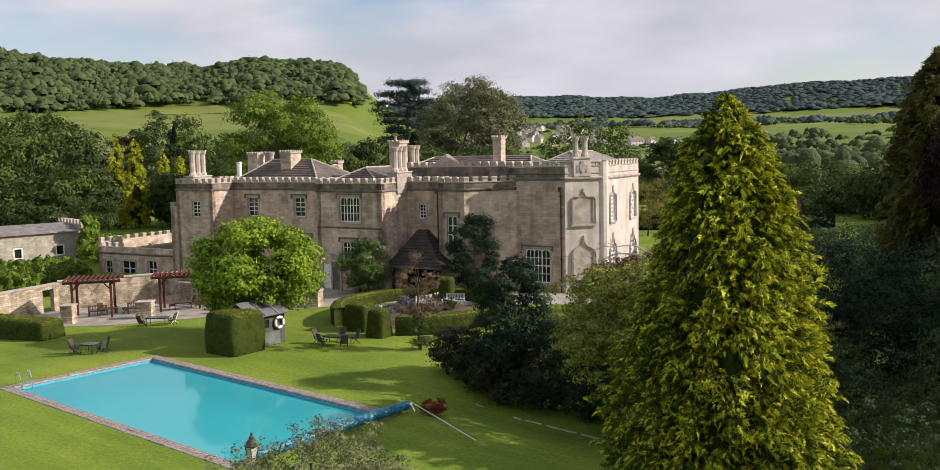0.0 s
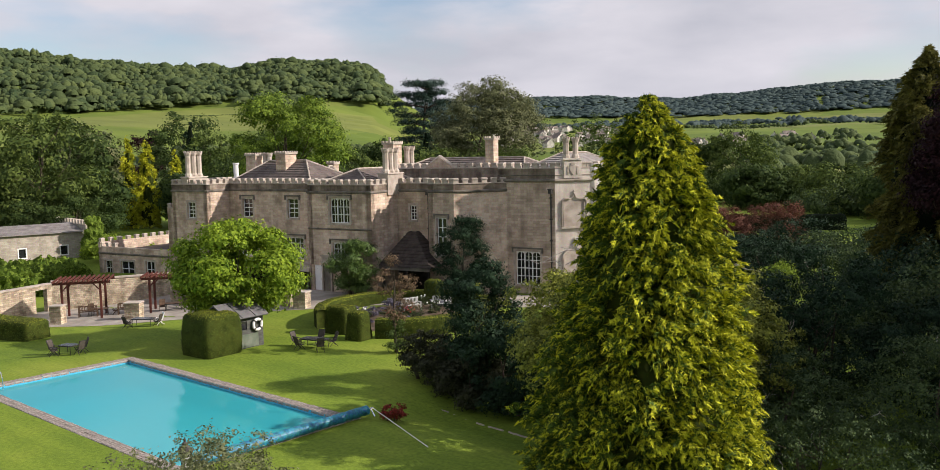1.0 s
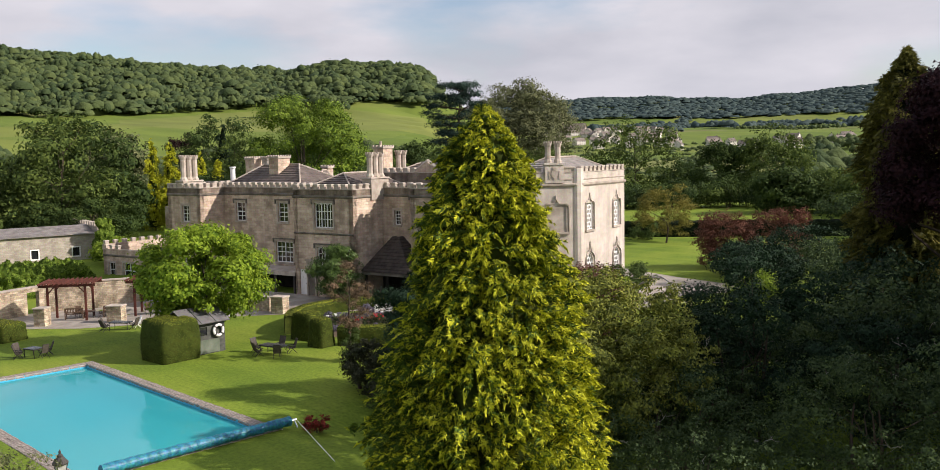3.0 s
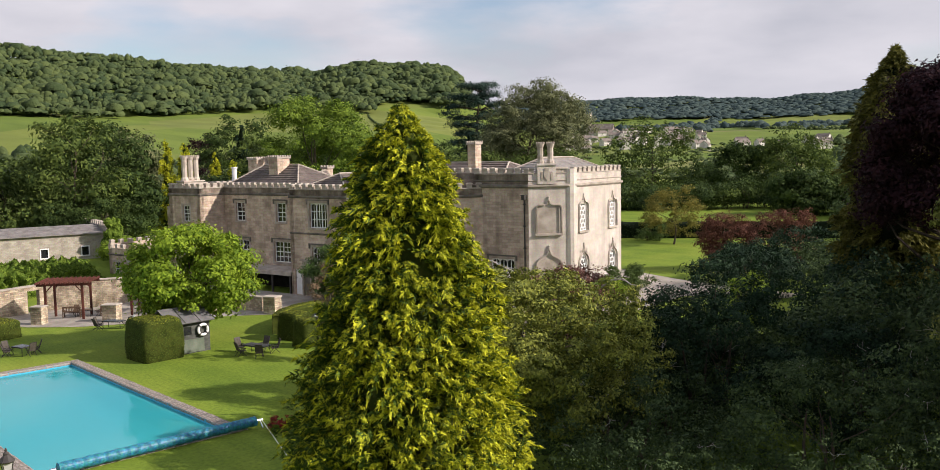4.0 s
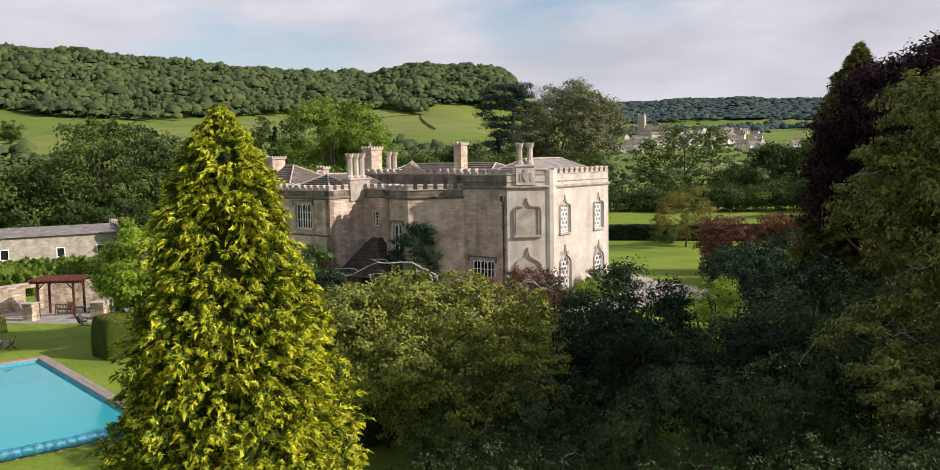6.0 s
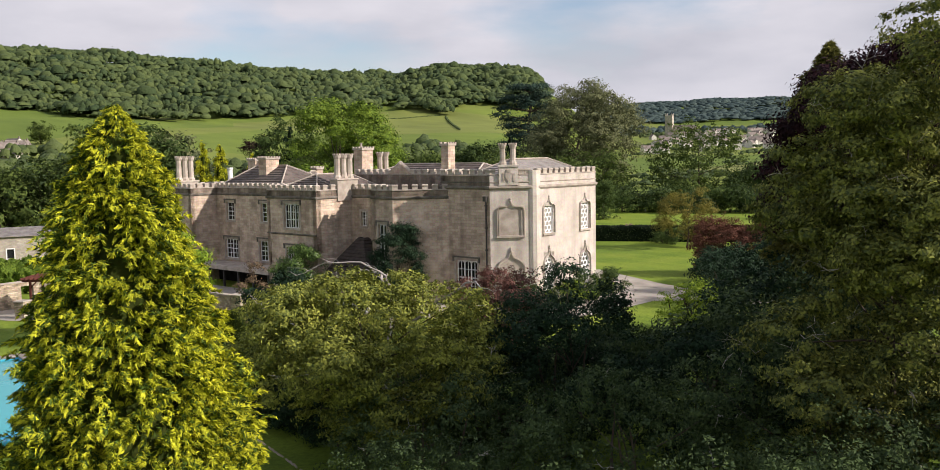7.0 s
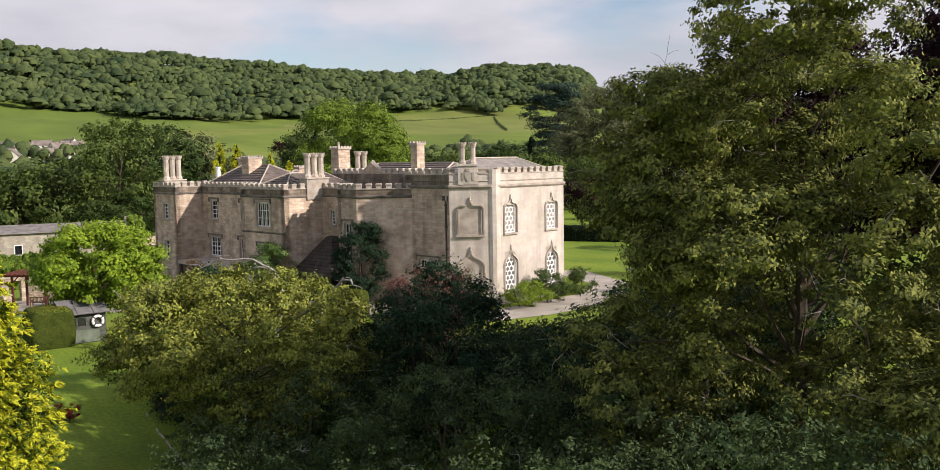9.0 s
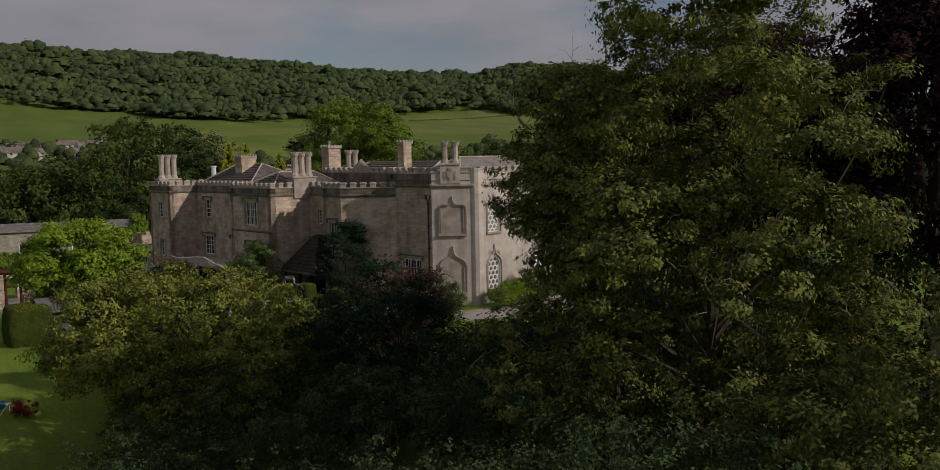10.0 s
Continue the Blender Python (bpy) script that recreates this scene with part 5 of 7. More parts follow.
def hedge(name, label, x, y, turn, length, depth, height, leaf=0.085, per=260, taper=0.06, material=None, inner=None, seed=1, wobble=0.035, z=None, category="hedge", group="", bulge=0.0):
    """A clipped hedge: a worn-edged body thick with small leaves."""
    g = np.random.default_rng(seed)
    t = thing(name, label, category, pose(x, y, hz(x, y) if z is None else z, 0, 0, turn), group)
    bm = bmesh.new()
    half = (length / 2, depth / 2, (height + 0.3) / 2)
    soft_r = min(0.3, 0.22 * min(length, depth, height))
    for ax in range(3):
        o1, o2 = (ax + 1) % 3, (ax + 2) % 3
        n1, n2 = (max(4, min(60, round(2 * half[o] / 0.3))) for o in (o1, o2))
        for sgn in (-1, 1):
            grid = []
            for i in range(n1 + 1):
                row_ = []
                for j in range(n2 + 1):
                    p = [0.0, 0.0, 0.0]
                    p[ax], p[o1], p[o2] = sgn * half[ax], half[o1] * (2 * i / n1 - 1), half[o2] * (2 * j / n2 - 1)
                    p = Vector(p)
                    core = Vector([max(-h_ + soft_r, min(h_ - soft_r, c_)) for c_, h_ in zip(p, half)])
                    row_.append(bm.verts.new(core + (p - core).normalized() * soft_r))
                grid.append(row_)
            for i in range(n1):
                for j in range(n2):
                    q = (grid[i][j], grid[i + 1][j], grid[i + 1][j + 1], grid[i][j + 1])
                    bm.faces.new(q if sgn > 0 else q[::-1])
    bmesh.ops.remove_doubles(bm, verts=bm.verts[:], dist=1e-4)
    for v in bm.verts:
        q = v.co.z / (2 * half[2]) + 0.5
        swell = bulge * math.sin(math.pi * q)
        v.co.x *= 1 + (swell - taper * q) * 2 / max(length, 0.5)
        v.co.y *= 1 + (swell - taper * q) * 2 / max(depth, 0.5)
        v.co.z += half[2] - 0.3
    bmesh.ops.triangulate(bm, faces=bm.faces[:])
    bm.normal_update()
    for v in bm.verts:
        v.co += v.normal * wobble * noise.noise(v.co * 1.7 + Vector((seed, 0, 0))) * 1.5
    bm.normal_update()
    tris = np.array([[tuple(v.co) for v in f.verts] for f in bm.faces])
    nrm = np.array([tuple(f.normal) for f in bm.faces])
    ob = part("body", bm, inner or HEDGE_IN, t, "dense clipped growth, darkened for shade behind the leaves")
    ob.data.polygons.foreach_set("use_smooth", np.ones(len(ob.data.polygons), bool))
    area = np.linalg.norm(np.cross(tris[:, 1] - tris[:, 0], tris[:, 2] - tris[:, 0]), axis=1) / 2
    k = int(per * area.sum())
    pick = g.choice(len(tris), k, p=area / area.sum())
    a, b = g.random((k, 1)), g.random((k, 1))
    flip = (a + b) > 1
    a, b = np.where(flip, 1 - a, a), np.where(flip, 1 - b, b)
    c = tris[pick, 0] + a * (tris[pick, 1] - tris[pick, 0]) + b * (tris[pick, 2] - tris[pick, 0]) + nrm[pick] * 0.03 * g.normal(size=(k, 1))
    # upward faces take the sunlit leaf colour, the sides the shaded one
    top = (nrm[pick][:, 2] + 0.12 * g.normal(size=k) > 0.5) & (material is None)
    for name_, some, mat_, note in (("leaf_cover", ~top, material or HEDGE, ""), ("sunlit_top", top, HEDGE_SUNLIT, "clipped top leaves, coloured golden as if sunlit")):
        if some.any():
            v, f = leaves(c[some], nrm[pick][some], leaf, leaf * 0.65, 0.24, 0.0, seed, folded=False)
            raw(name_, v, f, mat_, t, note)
    return t


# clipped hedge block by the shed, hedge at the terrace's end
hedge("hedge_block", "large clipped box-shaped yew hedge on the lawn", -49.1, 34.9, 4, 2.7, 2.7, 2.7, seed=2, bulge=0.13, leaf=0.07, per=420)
hedge("hedge", "low clipped hedge at the lawn's edge", -70.0, 29.6, 15, 9.5, 2.2, 1.5, seed=3)
hedge("topiary", "tapered clipped yew block at the garden ring", -47.5, 44.5, 10, 2.1, 1.8, 1.95, taper=0.16, seed=4, group="topiary blocks", category="topiary")
hedge("topiary", "tapered clipped yew block at the garden ring", -44.7, 43.6, 10, 1.6, 1.5, 1.95, taper=0.2, seed=5, group="topiary blocks", category="topiary")
hedge("topiary", "clipped yew block behind the rose bed", -46.3, 57.2, 20, 1.9, 1.5, 1.6, taper=0.1, seed=6, group="topiary blocks", category="topiary")
hedge("topiary", "domed clipped yew block behind the rose bed", -49.0, 55.6, 20, 1.6, 1.5, 1.9, taper=0.2, seed=7, group="topiary blocks", category="topiary")
hedge("topiary", "clipped yew block behind the rose bed", -43.6, 55.8, 20, 2.2, 1.0, 1.1, taper=0.1, seed=8, group="topiary blocks", category="topiary")


def ring_hedge(cx, cy, r, a0, a1, height=1.05, width=1.0, seed=9):
    g = np.random.default_rng(seed)
    t = thing("ring_hedge", "curved low clipped hedge round the rose garden", "hedge", pose(cx, cy, hz(cx, cy)))
    n = 90
    prof = [(-0.5, -0.3), (-0.5, 0.75), (-0.42, 0.95), (-0.3, 1.0), (0.3, 1.0), (0.42, 0.95), (0.5, 0.75), (0.5, -0.3)]
    ang = np.radians(np.linspace(a0, a1, n))
    v = []
    for i, a in enumerate(ang):
        for q, (o, z) in enumerate(prof):
            rr = r + o * width + 0.06 * noise.noise(Vector((i * 0.35, q, seed)))
            v.append((rr * math.cos(a), rr * math.sin(a), z * height + 0.05 * noise.noise(Vector((i * 0.3, 4, q)))))
    v = np.array(v)
    k = len(prof)
    f = [(i * k + q, i * k + q + 1, (i + 1) * k + q + 1, (i + 1) * k + q) for i in range(n - 1) for q in range(k - 1)]
    ends = [(q, q + 1, k - 2 - q, k - 1 - q) for q in range(k // 2 - 1)]
    f += ends + [tuple((n - 1) * k + i for i in e[::-1]) for e in ends]
    raw("body", v, f, HEDGE_IN, t, "dense clipped growth, darkened for shade behind the leaves")
    m_ = 14000
    fi = np.array(f)[g.integers((n - 1) * (k - 1), size=m_)]
    a, b = g.random((m_, 1)), g.random((m_, 1))
    c = (v[fi[:, 0]] * (1 - a) + v[fi[:, 1]] * a) * (1 - b) + (v[fi[:, 3]] * (1 - a) + v[fi[:, 2]] * a) * b
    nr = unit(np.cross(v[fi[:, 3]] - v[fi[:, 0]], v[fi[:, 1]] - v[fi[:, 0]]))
    # sunlight is painted on the ring's upward faces by lighter leaves
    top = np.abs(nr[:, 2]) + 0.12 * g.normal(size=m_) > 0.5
    for name_, some, mat_, note in (("leaf_cover", ~top, HEDGE, ""), ("sunlit_top", top, HEDGE_SUNLIT, "clipped top leaves, coloured golden as if sunlit")):
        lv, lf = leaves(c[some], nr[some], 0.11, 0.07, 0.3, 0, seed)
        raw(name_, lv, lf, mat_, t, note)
    return t


RING = (-47.0, 50.3)
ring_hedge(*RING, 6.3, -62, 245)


def strip(name, label, points, material, lift=0.012, kind="structure", category="path"):
    """A flat surface on the ground over an outline, following its height."""
    bm = bmesh.new()
    vs_ = [bm.verts.new((x, y, 0)) for x, y in points]
    bm.faces.new(vs_)
    bmesh.ops.triangulate(bm, faces=bm.faces[:])
    for _ in range(5):
        long_e = [e for e in bm.edges if e.calc_length() > 2.0]
        if not long_e:
            break
        bmesh.ops.subdivide_edges(bm, edges=long_e, cuts=1)
        bmesh.ops.triangulate(bm, faces=[f for f in bm.faces if len(f.verts) > 3])
    bm.normal_update()
    if sum(f.normal.z for f in bm.faces) < 0:
        bmesh.ops.reverse_faces(bm, faces=bm.faces[:])
    for v in bm.verts:
        v.co.z = hz(v.co.x, v.co.y) + lift
    ob = part(name, bm, material)
    return tagged(ob, label, category, kind=kind)


def hl(u, v):
    p = H @ Vector((u, v, 0))
    return p.x, p.y


strip("pavement", "pale paved terrace under the pergolas and along the house",
      [(-79.0, 30.5), (-76.5, 31.0), (-70.5, 33.6), (-67.0, 36.2), (-64.0, 40.5), (-60.0, 45.8), (-56.0, 48.6), (-53.0, 51.5), hl(-8.0, -9.0), hl(-1.5, -7.0), hl(4.0, -4.5), hl(4.0, 0.0), hl(-4.0, -1.0), hl(-12.0, -2.0), hl(-14, -5.9), hl(-36, -5.9), hl(-40, -7), (-79.0, 47.0)], PAVE, 0.02)
strip("path", "curved buff gravel drive round the east front",
      [hl(4.2, -2.5), hl(7.5, -3.0), hl(9.0, 2.0), hl(9.3, 10.0), hl(12.5, 12.5), hl(17.0, 13.0), hl(17.5, 16.0), hl(11.0, 17.0), hl(4.5, 19.5), hl(-6.0, 25.0), hl(-8.0, 22.0), hl(1.0, 17.5), hl(4.2, 12.0)], GRAVEL, 0.03)
strip("rose_bed", "brown earth bed inside the ring hedge",
      [(RING[0] + 4.6 * math.cos(a), RING[1] + 4.6 * math.sin(a)) for a in np.linspace(0, 2 * math.pi, 20, endpoint=False)], surface("bed earth", (0.07, 0.05, 0.035), (0.16, 0.125, 0.085), 1.5, 0.95, 0.6, 12.0, 0.1, 0, 0.5), 0.025, category="flower bed")


def block_wall(name, label, p0, p1, z0, z1, thick=0.45, holes=(), material=None, cap=True):
    t = thing(name, label, "wall", kind="structure")
    m, n = along(p0, p1)
    bm = bmesh.new()
    pierced(bm, n, z0, z1, thick, list(holes), m)
    part("masonry", bm, material or RUBBLE, t)
    if cap:
        bm = bmesh.new()
        box(bm, -0.05, n + 0.05, -0.07, thick + 0.07, z1 + 0.002, z1 + 0.12, m)
        part("coping", bm, TRIM, t, "pale coping stones")
    return t


block_wall("garden_wall_1", "sunlit rubble garden wall with coping behind the pergolas", (-79.4, 38.0), (-74.0, 50.5), -1.5, 1.75)
block_wall("garden_wall_2", "sunlit garden wall pierced by a gateway", (-76.6, 29.0), (-79.4, 38.0), -1.5, 1.6, 0.45, [(0.6, 1.3, -1.5, 1.0), (7.7, 8.9, -1.5, 1.25)])
block_wall("garden_wall_3", "low retaining wall below the house terrace", (-72.5, 45.6), (-58.6, 48.4), -1.0, 1.25)


def pier(x, y, turn, w, d, h):
    t = thing("stone_pier", "low rubble stone pier with a slab on top", "pier", pose(x, y, hz(x, y), 0, 0, turn), "piers of the terrace")
    rows = max(3, int(h / 0.2))
    g = np.random.default_rng(int(abs(x * 10)))
    for r in range(rows):
        z0, z1 = h * r / rows - (0.3 if r == 0 else 0), h * (r + 1) / rows - 0.015
        cuts = [-w / 2, -w / 2 + w * (0.3 + 0.15 * g.random()), w / 2 - w * (0.15 + 0.15 * g.random()), w / 2]
        for a, b in zip(cuts, cuts[1:]):
            o = 0.03 * g.random(2)
            bm = bmesh.new()
            box(bm, a + 0.008, b - 0.008, -d / 2 + o[0], d / 2 - o[1], z0, z1)
            part("stone", bm, RUBBLE, t)
    part("cap_slab", soft_box(-w / 2 - 0.06, w / 2 + 0.06, -d / 2 - 0.06, d / 2 + 0.06, h - 0.01, h + 0.1, 0.02), TRIM, t, "flat cap stone")
    return t


pier(-71.4, 34.9, 40, 0.95, 1.0, 1.45)
pier(-67.7, 39.5, 40, 1.25, 1.0, 1.35)
pier(-57.3, 48.6, 20, 1.2, 0.9, 1.3)
pier(-63.5, 46.0, 20, 1.9, 0.9, 1.2)


def pergola(x, y, turn, posts, length, depth, height, s0, rafters):
    t = thing("pergola", "red-brown stained timber pergola over the terrace", "pergola", pose(x, y, hz(x, y), 0, 0, turn), "pergolas")
    for s in posts:
        for d in (0.15, depth - 0.15):
            bm = bmesh.new()
            box(bm, s - 0.09, s + 0.09, d - 0.09, d + 0.09, -0.3, height)
            part("post", bm, REDWOOD, t)
    for d in (0.15, depth - 0.15):
        bm = bmesh.new()
        box(bm, s0, s0 + length, d - 0.06, d + 0.06, height - 0.02, height + 0.2)
        part("beam", bm, REDWOOD, t)
    for i in range(rafters):
        s = s0 + 0.12 + (length - 0.24) * i / (rafters - 1)
        bm = bmesh.new()
        box(bm, s - 0.04, s + 0.04, -0.45, depth + 0.45, height + 0.2, height + 0.36)
        part("rafter", bm, REDWOOD, t)
    for s in posts:
        for d in (0.15, depth - 0.15):
            bm = bmesh.new()
            tube(bm, [(s, d, height - 0.6), (s + (0.55 if s < s0 + length / 2 else -0.55), d, height)], 0.05, 4)
            part("brace", bm, REDWOOD, t)
    return t


pergola(-72.6, 35.6, 55, (0.2, 3.2), 4.5, 2.9, 3.0, -0.5, 12)
pergola(-69.3, 41.6, 50, (0.2, 3.4), 4.6, 2.4, 2.9, -0.5, 12)


PALEWOOD = surface("pale grey painted timber", (0.36, 0.37, 0.34), (0.52, 0.53, 0.50), 3.0, 0.8, 0.3, 18.0, 0.2)


def bench(x, y, turn, material, label, z=None):
    t = thing("garden_bench", label, "bench", pose(x, y, hz(x, y) + 0.02 if z is None else z, 0, 0, turn), "garden benches")
    for s in (-0.72, 0.72):
        for d, h in ((-0.25, 0.62), (0.25, 0.95)):
            bm = bmesh.new()
            box(bm, s - 0.035, s + 0.035, d - 0.035, d + 0.035, 0, h)
            part("leg", bm, material, t)
        bm = bmesh.new()
        box(bm, s - 0.05, s + 0.05, -0.32, 0.26, 0.6, 0.65)
        part("armrest", bm, material, t)
    for d in (-0.22, -0.11, 0.0, 0.11, 0.2):
        bm = bmesh.new()
        box(bm, -0.75, 0.75, d - 0.045, d + 0.045, 0.42, 0.45)
        part("seat_slat", bm, material, t)
    for z_ in (0.55, 0.9):
        bm = bmesh.new()
        box(bm, -0.75, 0.75, 0.24, 0.28, z_, z_ + 0.08)
        part("back_rail", bm, material, t)
    for s in np.linspace(-0.64, 0.64, 11):
        bm = bmesh.new()
        box(bm, s - 0.03, s + 0.03, 0.245, 0.275, 0.63, 0.9)
        part("back_slat", bm, material, t)
    return t


bench(-72.6, 38.0, 235, TEAK, "dark slatted teak bench on the terrace")
bench(-70.9, 40.6, 235, TEAK, "dark slatted teak bench on the terrace")
bench(-46.4, 53.7, 30, PALEWOOD, "pale slatted bench among the roses")
bench(-48.0, 52.0, 75, PALEWOOD, "pale slatted bench among the roses")


def patio_chair(x, y, turn, frame_mat, fabric, label):
    t = thing("garden_chair", label, "chair", pose(x, y, hz(x, y), 0, 0, turn) @ Matrix.Scale(0.84, 4), "garden chairs")
    for s in (-0.27, 0.27):
        bm = bmesh.new()
        tube(bm, [(s, -0.32, 0.0), (s, 0.05, 0.42), (s, 0.28, 0.62)], 0.022, 5)
        part("front_leg", bm, frame_mat, t)
        bm = bmesh.new()
        tube(bm, [(s, 0.38, 0.0), (s, 0.0, 0.42), (s, -0.28, 0.6)], 0.022, 5)
        part("back_leg", bm, frame_mat, t)
        bm = bmesh.new()
        box(bm, s - 0.035, s + 0.035, -0.3, 0.26, 0.6, 0.635)
        part("armrest", bm, frame_mat, t)
    bm = bmesh.new()
    box(bm, -0.26, 0.26, -0.27, 0.2, 0.4, 0.43)
    part("seat", bm, fabric, t)
    bm = bmesh.new()
    box(bm, -0.26, 0.26, 0.0, 0.03, 0.0, 0.72, pose(0, 0.18, 0.42, -20))
    part("backrest", bm, fabric, t)
    bm = bmesh.new()
    r = pose(0, 0.18, 0.42, -20)
    for a in ((-0.28, -0.25, 0, 0.74), (0.25, 0.28, 0, 0.74), (-0.28, 0.28, 0.72, 0.76)):
        box(bm, a[0], a[1], -0.01, 0.04, a[2], a[3], r)
    part("back_frame", bm, frame_mat, t)
    return t


def patio_table(x, y, turn, w, d, label, top=None):
    t = thing("garden_table", label, "table", pose(x, y, hz(x, y), 0, 0, turn) @ Matrix.Scale(0.86, 4), "garden tables")
    part("tabletop", soft_box(-w / 2, w / 2, -d / 2, d / 2, 0.7, 0.735, 0.01), top or TABLETOP, t, "dark glass top")
    bm = bmesh.new()
    for a in ((-w / 2, w / 2, -d / 2, -d / 2 + 0.05), (-w / 2, w / 2, d / 2 - 0.05, d / 2), (-w / 2, -w / 2 + 0.05, -d / 2, d / 2), (w / 2 - 0.05, w / 2, -d / 2, d / 2)):
        box(bm, *a, 0.64, 0.698)
    part("apron", bm, BLACK, t)
    for sx in (-1, 1):
        for sy in (-1, 1):
            bm = bmesh.new()
            tube(bm, [(sx * (w / 2 - 0.06), sy * (d / 2 - 0.06), 0.0), (sx * (w / 2 - 0.1), sy * (d / 2 - 0.1), 0.64)], 0.025, 5)
            part("leg", bm, BLACK, t)
    return t


DC = "dark metal garden armchair with brown sling seat"
patio_table(-56.9, 29.1, 20, 1.2, 0.95, "dark glass-topped garden table by the pool")
for x, y, a in ((-57.8, 28.5, 110), (-56.7, 29.95, -15), (-56.0, 29.4, -80), (-57.1, 28.2, 160)):
    patio_chair(x, y, a, BLACK, MESH, DC)
patio_table(-63.3, 37.9, 35, 1.9, 1.0, "dark garden table near the terrace")
for x, y, a, f in ((-64.2, 37.1, 140, BLACK), (-62.3, 38.5, -60, MESH), (-62.9, 39.0, -10, WHITE), (-63.5, 36.7, 190, BLACK)):
    patio_chair(x, y, a, f if f is WHITE else BLACK, f if f is WHITE else MESH, "white plastic garden chair" if f is WHITE else DC)
patio_table(-45.0, 40.0, 15, 2.1, 1.0, "dark glass-topped garden table beside the ring hedge")
for x, y, a in ((-46.4, 39.6, 100), (-45.3, 39.0, 175), (-43.8, 39.5, 235), (-44.4, 41.0, -20), (-45.6, 40.9, 20)):
    patio_chair(x, y, a, BLACK, MESH, DC)

patio_table(-72.4, 38.9, 55, 1.6, 0.9, "dark timber table under the pergola", TEAK)
for x, y, a in ((-73.4, 38.6, 60), (-71.6, 39.9, -30)):
    patio_chair(x, y, a, TEAK, TEAK, "dark timber chair under the pergola")
patio_table(-68.6, 43.6, 55, 1.6, 0.9, "dark timber table under the pergola", TEAK)
for x, y, a in ((-69.4, 43.0, 60), (-67.9, 44.5, -30), (-68.9, 44.6, 0)):
    patio_chair(x, y, a, TEAK, TEAK, "dark timber chair under the pergola")
tub = thing("planter_tub", "small green planter tub on the terrace", "planter", pose(-63.8, 43.6, hz(-63.8, 43.6) + 0.02))
bm = bmesh.new()
lathe(bm, [(0.22, 0), (0.28, 0.45), (0.31, 0.47), (0.31, 0.55), (0.25, 0.55), (0.23, 0.4)], 14)
part("tub", bm, surface("green plastic", (0.01, 0.1, 0.05), (0.02, 0.16, 0.08), 3.0, 0.5), tub)

# shed with a lifebuoy
shed = thing("garden_shed", "small grey timber shed with a felt roof", "shed", pose(-49.75, 37.05, hz(-49.3, 37.3), 0, 0, 4) @ Matrix.Scale(1.26, 4))
bm = bmesh.new()
box(bm, -0.95, 0.95, -1.1, 1.1, -0.2, 1.7)
part("body", bm, DARK, shed, "shed walls within")
for k in range(12):
    bm = bmesh.new()
    z = -0.02 + k * 0.145
    if not 0.9 < z < 1.35:
        box(bm, 0.955, 0.985, -1.12, 1.12, z, z + 0.14, None, 0.0)
    else:
        box(bm, 0.955, 0.985, -1.12, -0.9, z, z + 0.14)
        part("board", bm, SHED, shed)
        bm = bmesh.new()
        box(bm, 0.955, 0.985, 0.1, 1.12, z, z + 0.14)
    part("board", bm, SHED, shed)
    bm = bmesh.new()
    box(bm, -0.95, 0.95, -1.135, -1.105, z, z + 0.14)
    part("board", bm, SHED, shed)
for s in (-1, 1):
    bm = bmesh.new()
    box(bm, 0.0, 1.42, -1.28, 1.28, 0.0, 0.05, pose(0, 0, 2.3, 0, 27, 0) if s > 0 else pose(0, 0, 2.3, 0, 27, 180))
    part("roof_slope", bm, FELT, shed, "grey felt roof slope")
    for y_ in (-0.43, 0.43):
        bm = bmesh.new()
        box(bm, 0.02, 1.4, y_ - 0.02, y_ + 0.02, 0.05, 0.075, pose(0, 0, 2.3, 0, 27, 0 if s > 0 else 180))
        part("roof_batten", bm, SHED, shed)
bm = bmesh.new()
box(bm, -0.08, 0.08, -1.3, 1.3, 2.3, 2.37)
part("ridge_strip", bm, FELT, shed)
for s in (-1, 1):
    bm = bmesh.new()
    vs = [bm.verts.new((x, s * 1.12, z)) for x, z in ((-0.97, 1.68), (0.97, 1.68), (0, 2.28))]
    bm.faces.new(vs if s < 0 else vs[::-1])
    part("gable_end", bm, SHED, shed)
bm = bmesh.new()
for y_ in (-0.9, -0.42, 0.07):
    box(bm, 0.955, 1.0, y_ - 0.03, y_ + 0.03, 0.95, 1.45)
box(bm, 0.955, 1.0, -0.93, 0.1, 0.9, 0.95)
part("window_frame", bm, SHED, shed)
bm = bmesh.new()
box(bm, 0.957, 0.965, -0.87, 0.04, 0.95, 1.45)
part("pane", bm, PANE, shed, "dark shed window")
for k in range(12):
    z = -0.02 + k * 0.145
    bm = bmesh.new()
    box(bm, -0.97, 0.97, 1.105, 1.135, z, z + 0.14)
    part("board", bm, SHED, shed)
bm = bmesh.new()
box(bm, 1.0, 1.03, -0.85, 0.75, 0.05, 0.75)
part("hatch", bm, surface("pale green hatch", (0.10, 0.125, 0.09), (0.18, 0.205, 0.16), 2.0, 0.8, 0.2, 18.0, 0.2), shed, "pale green lower hatch")
buoy = thing("lifebuoy", "white ring lifebuoy hung on the shed", "lifebuoy", pose(-48.42, 37.98, hz(-49, 37) + 1.5, 0, 0, 4) @ Matrix.Scale(1.15, 4))
bm = bmesh.new()
ring = [[bm.verts.new((0.07 * math.sin(b), (0.3 + 0.085 * math.cos(b)) * math.cos(a), (0.3 + 0.085 * math.cos(b)) * math.sin(a))) for b in np.linspace(0, 2 * math.pi, 10, endpoint=False)] for a in np.linspace(0, 2 * math.pi, 28, endpoint=False)]
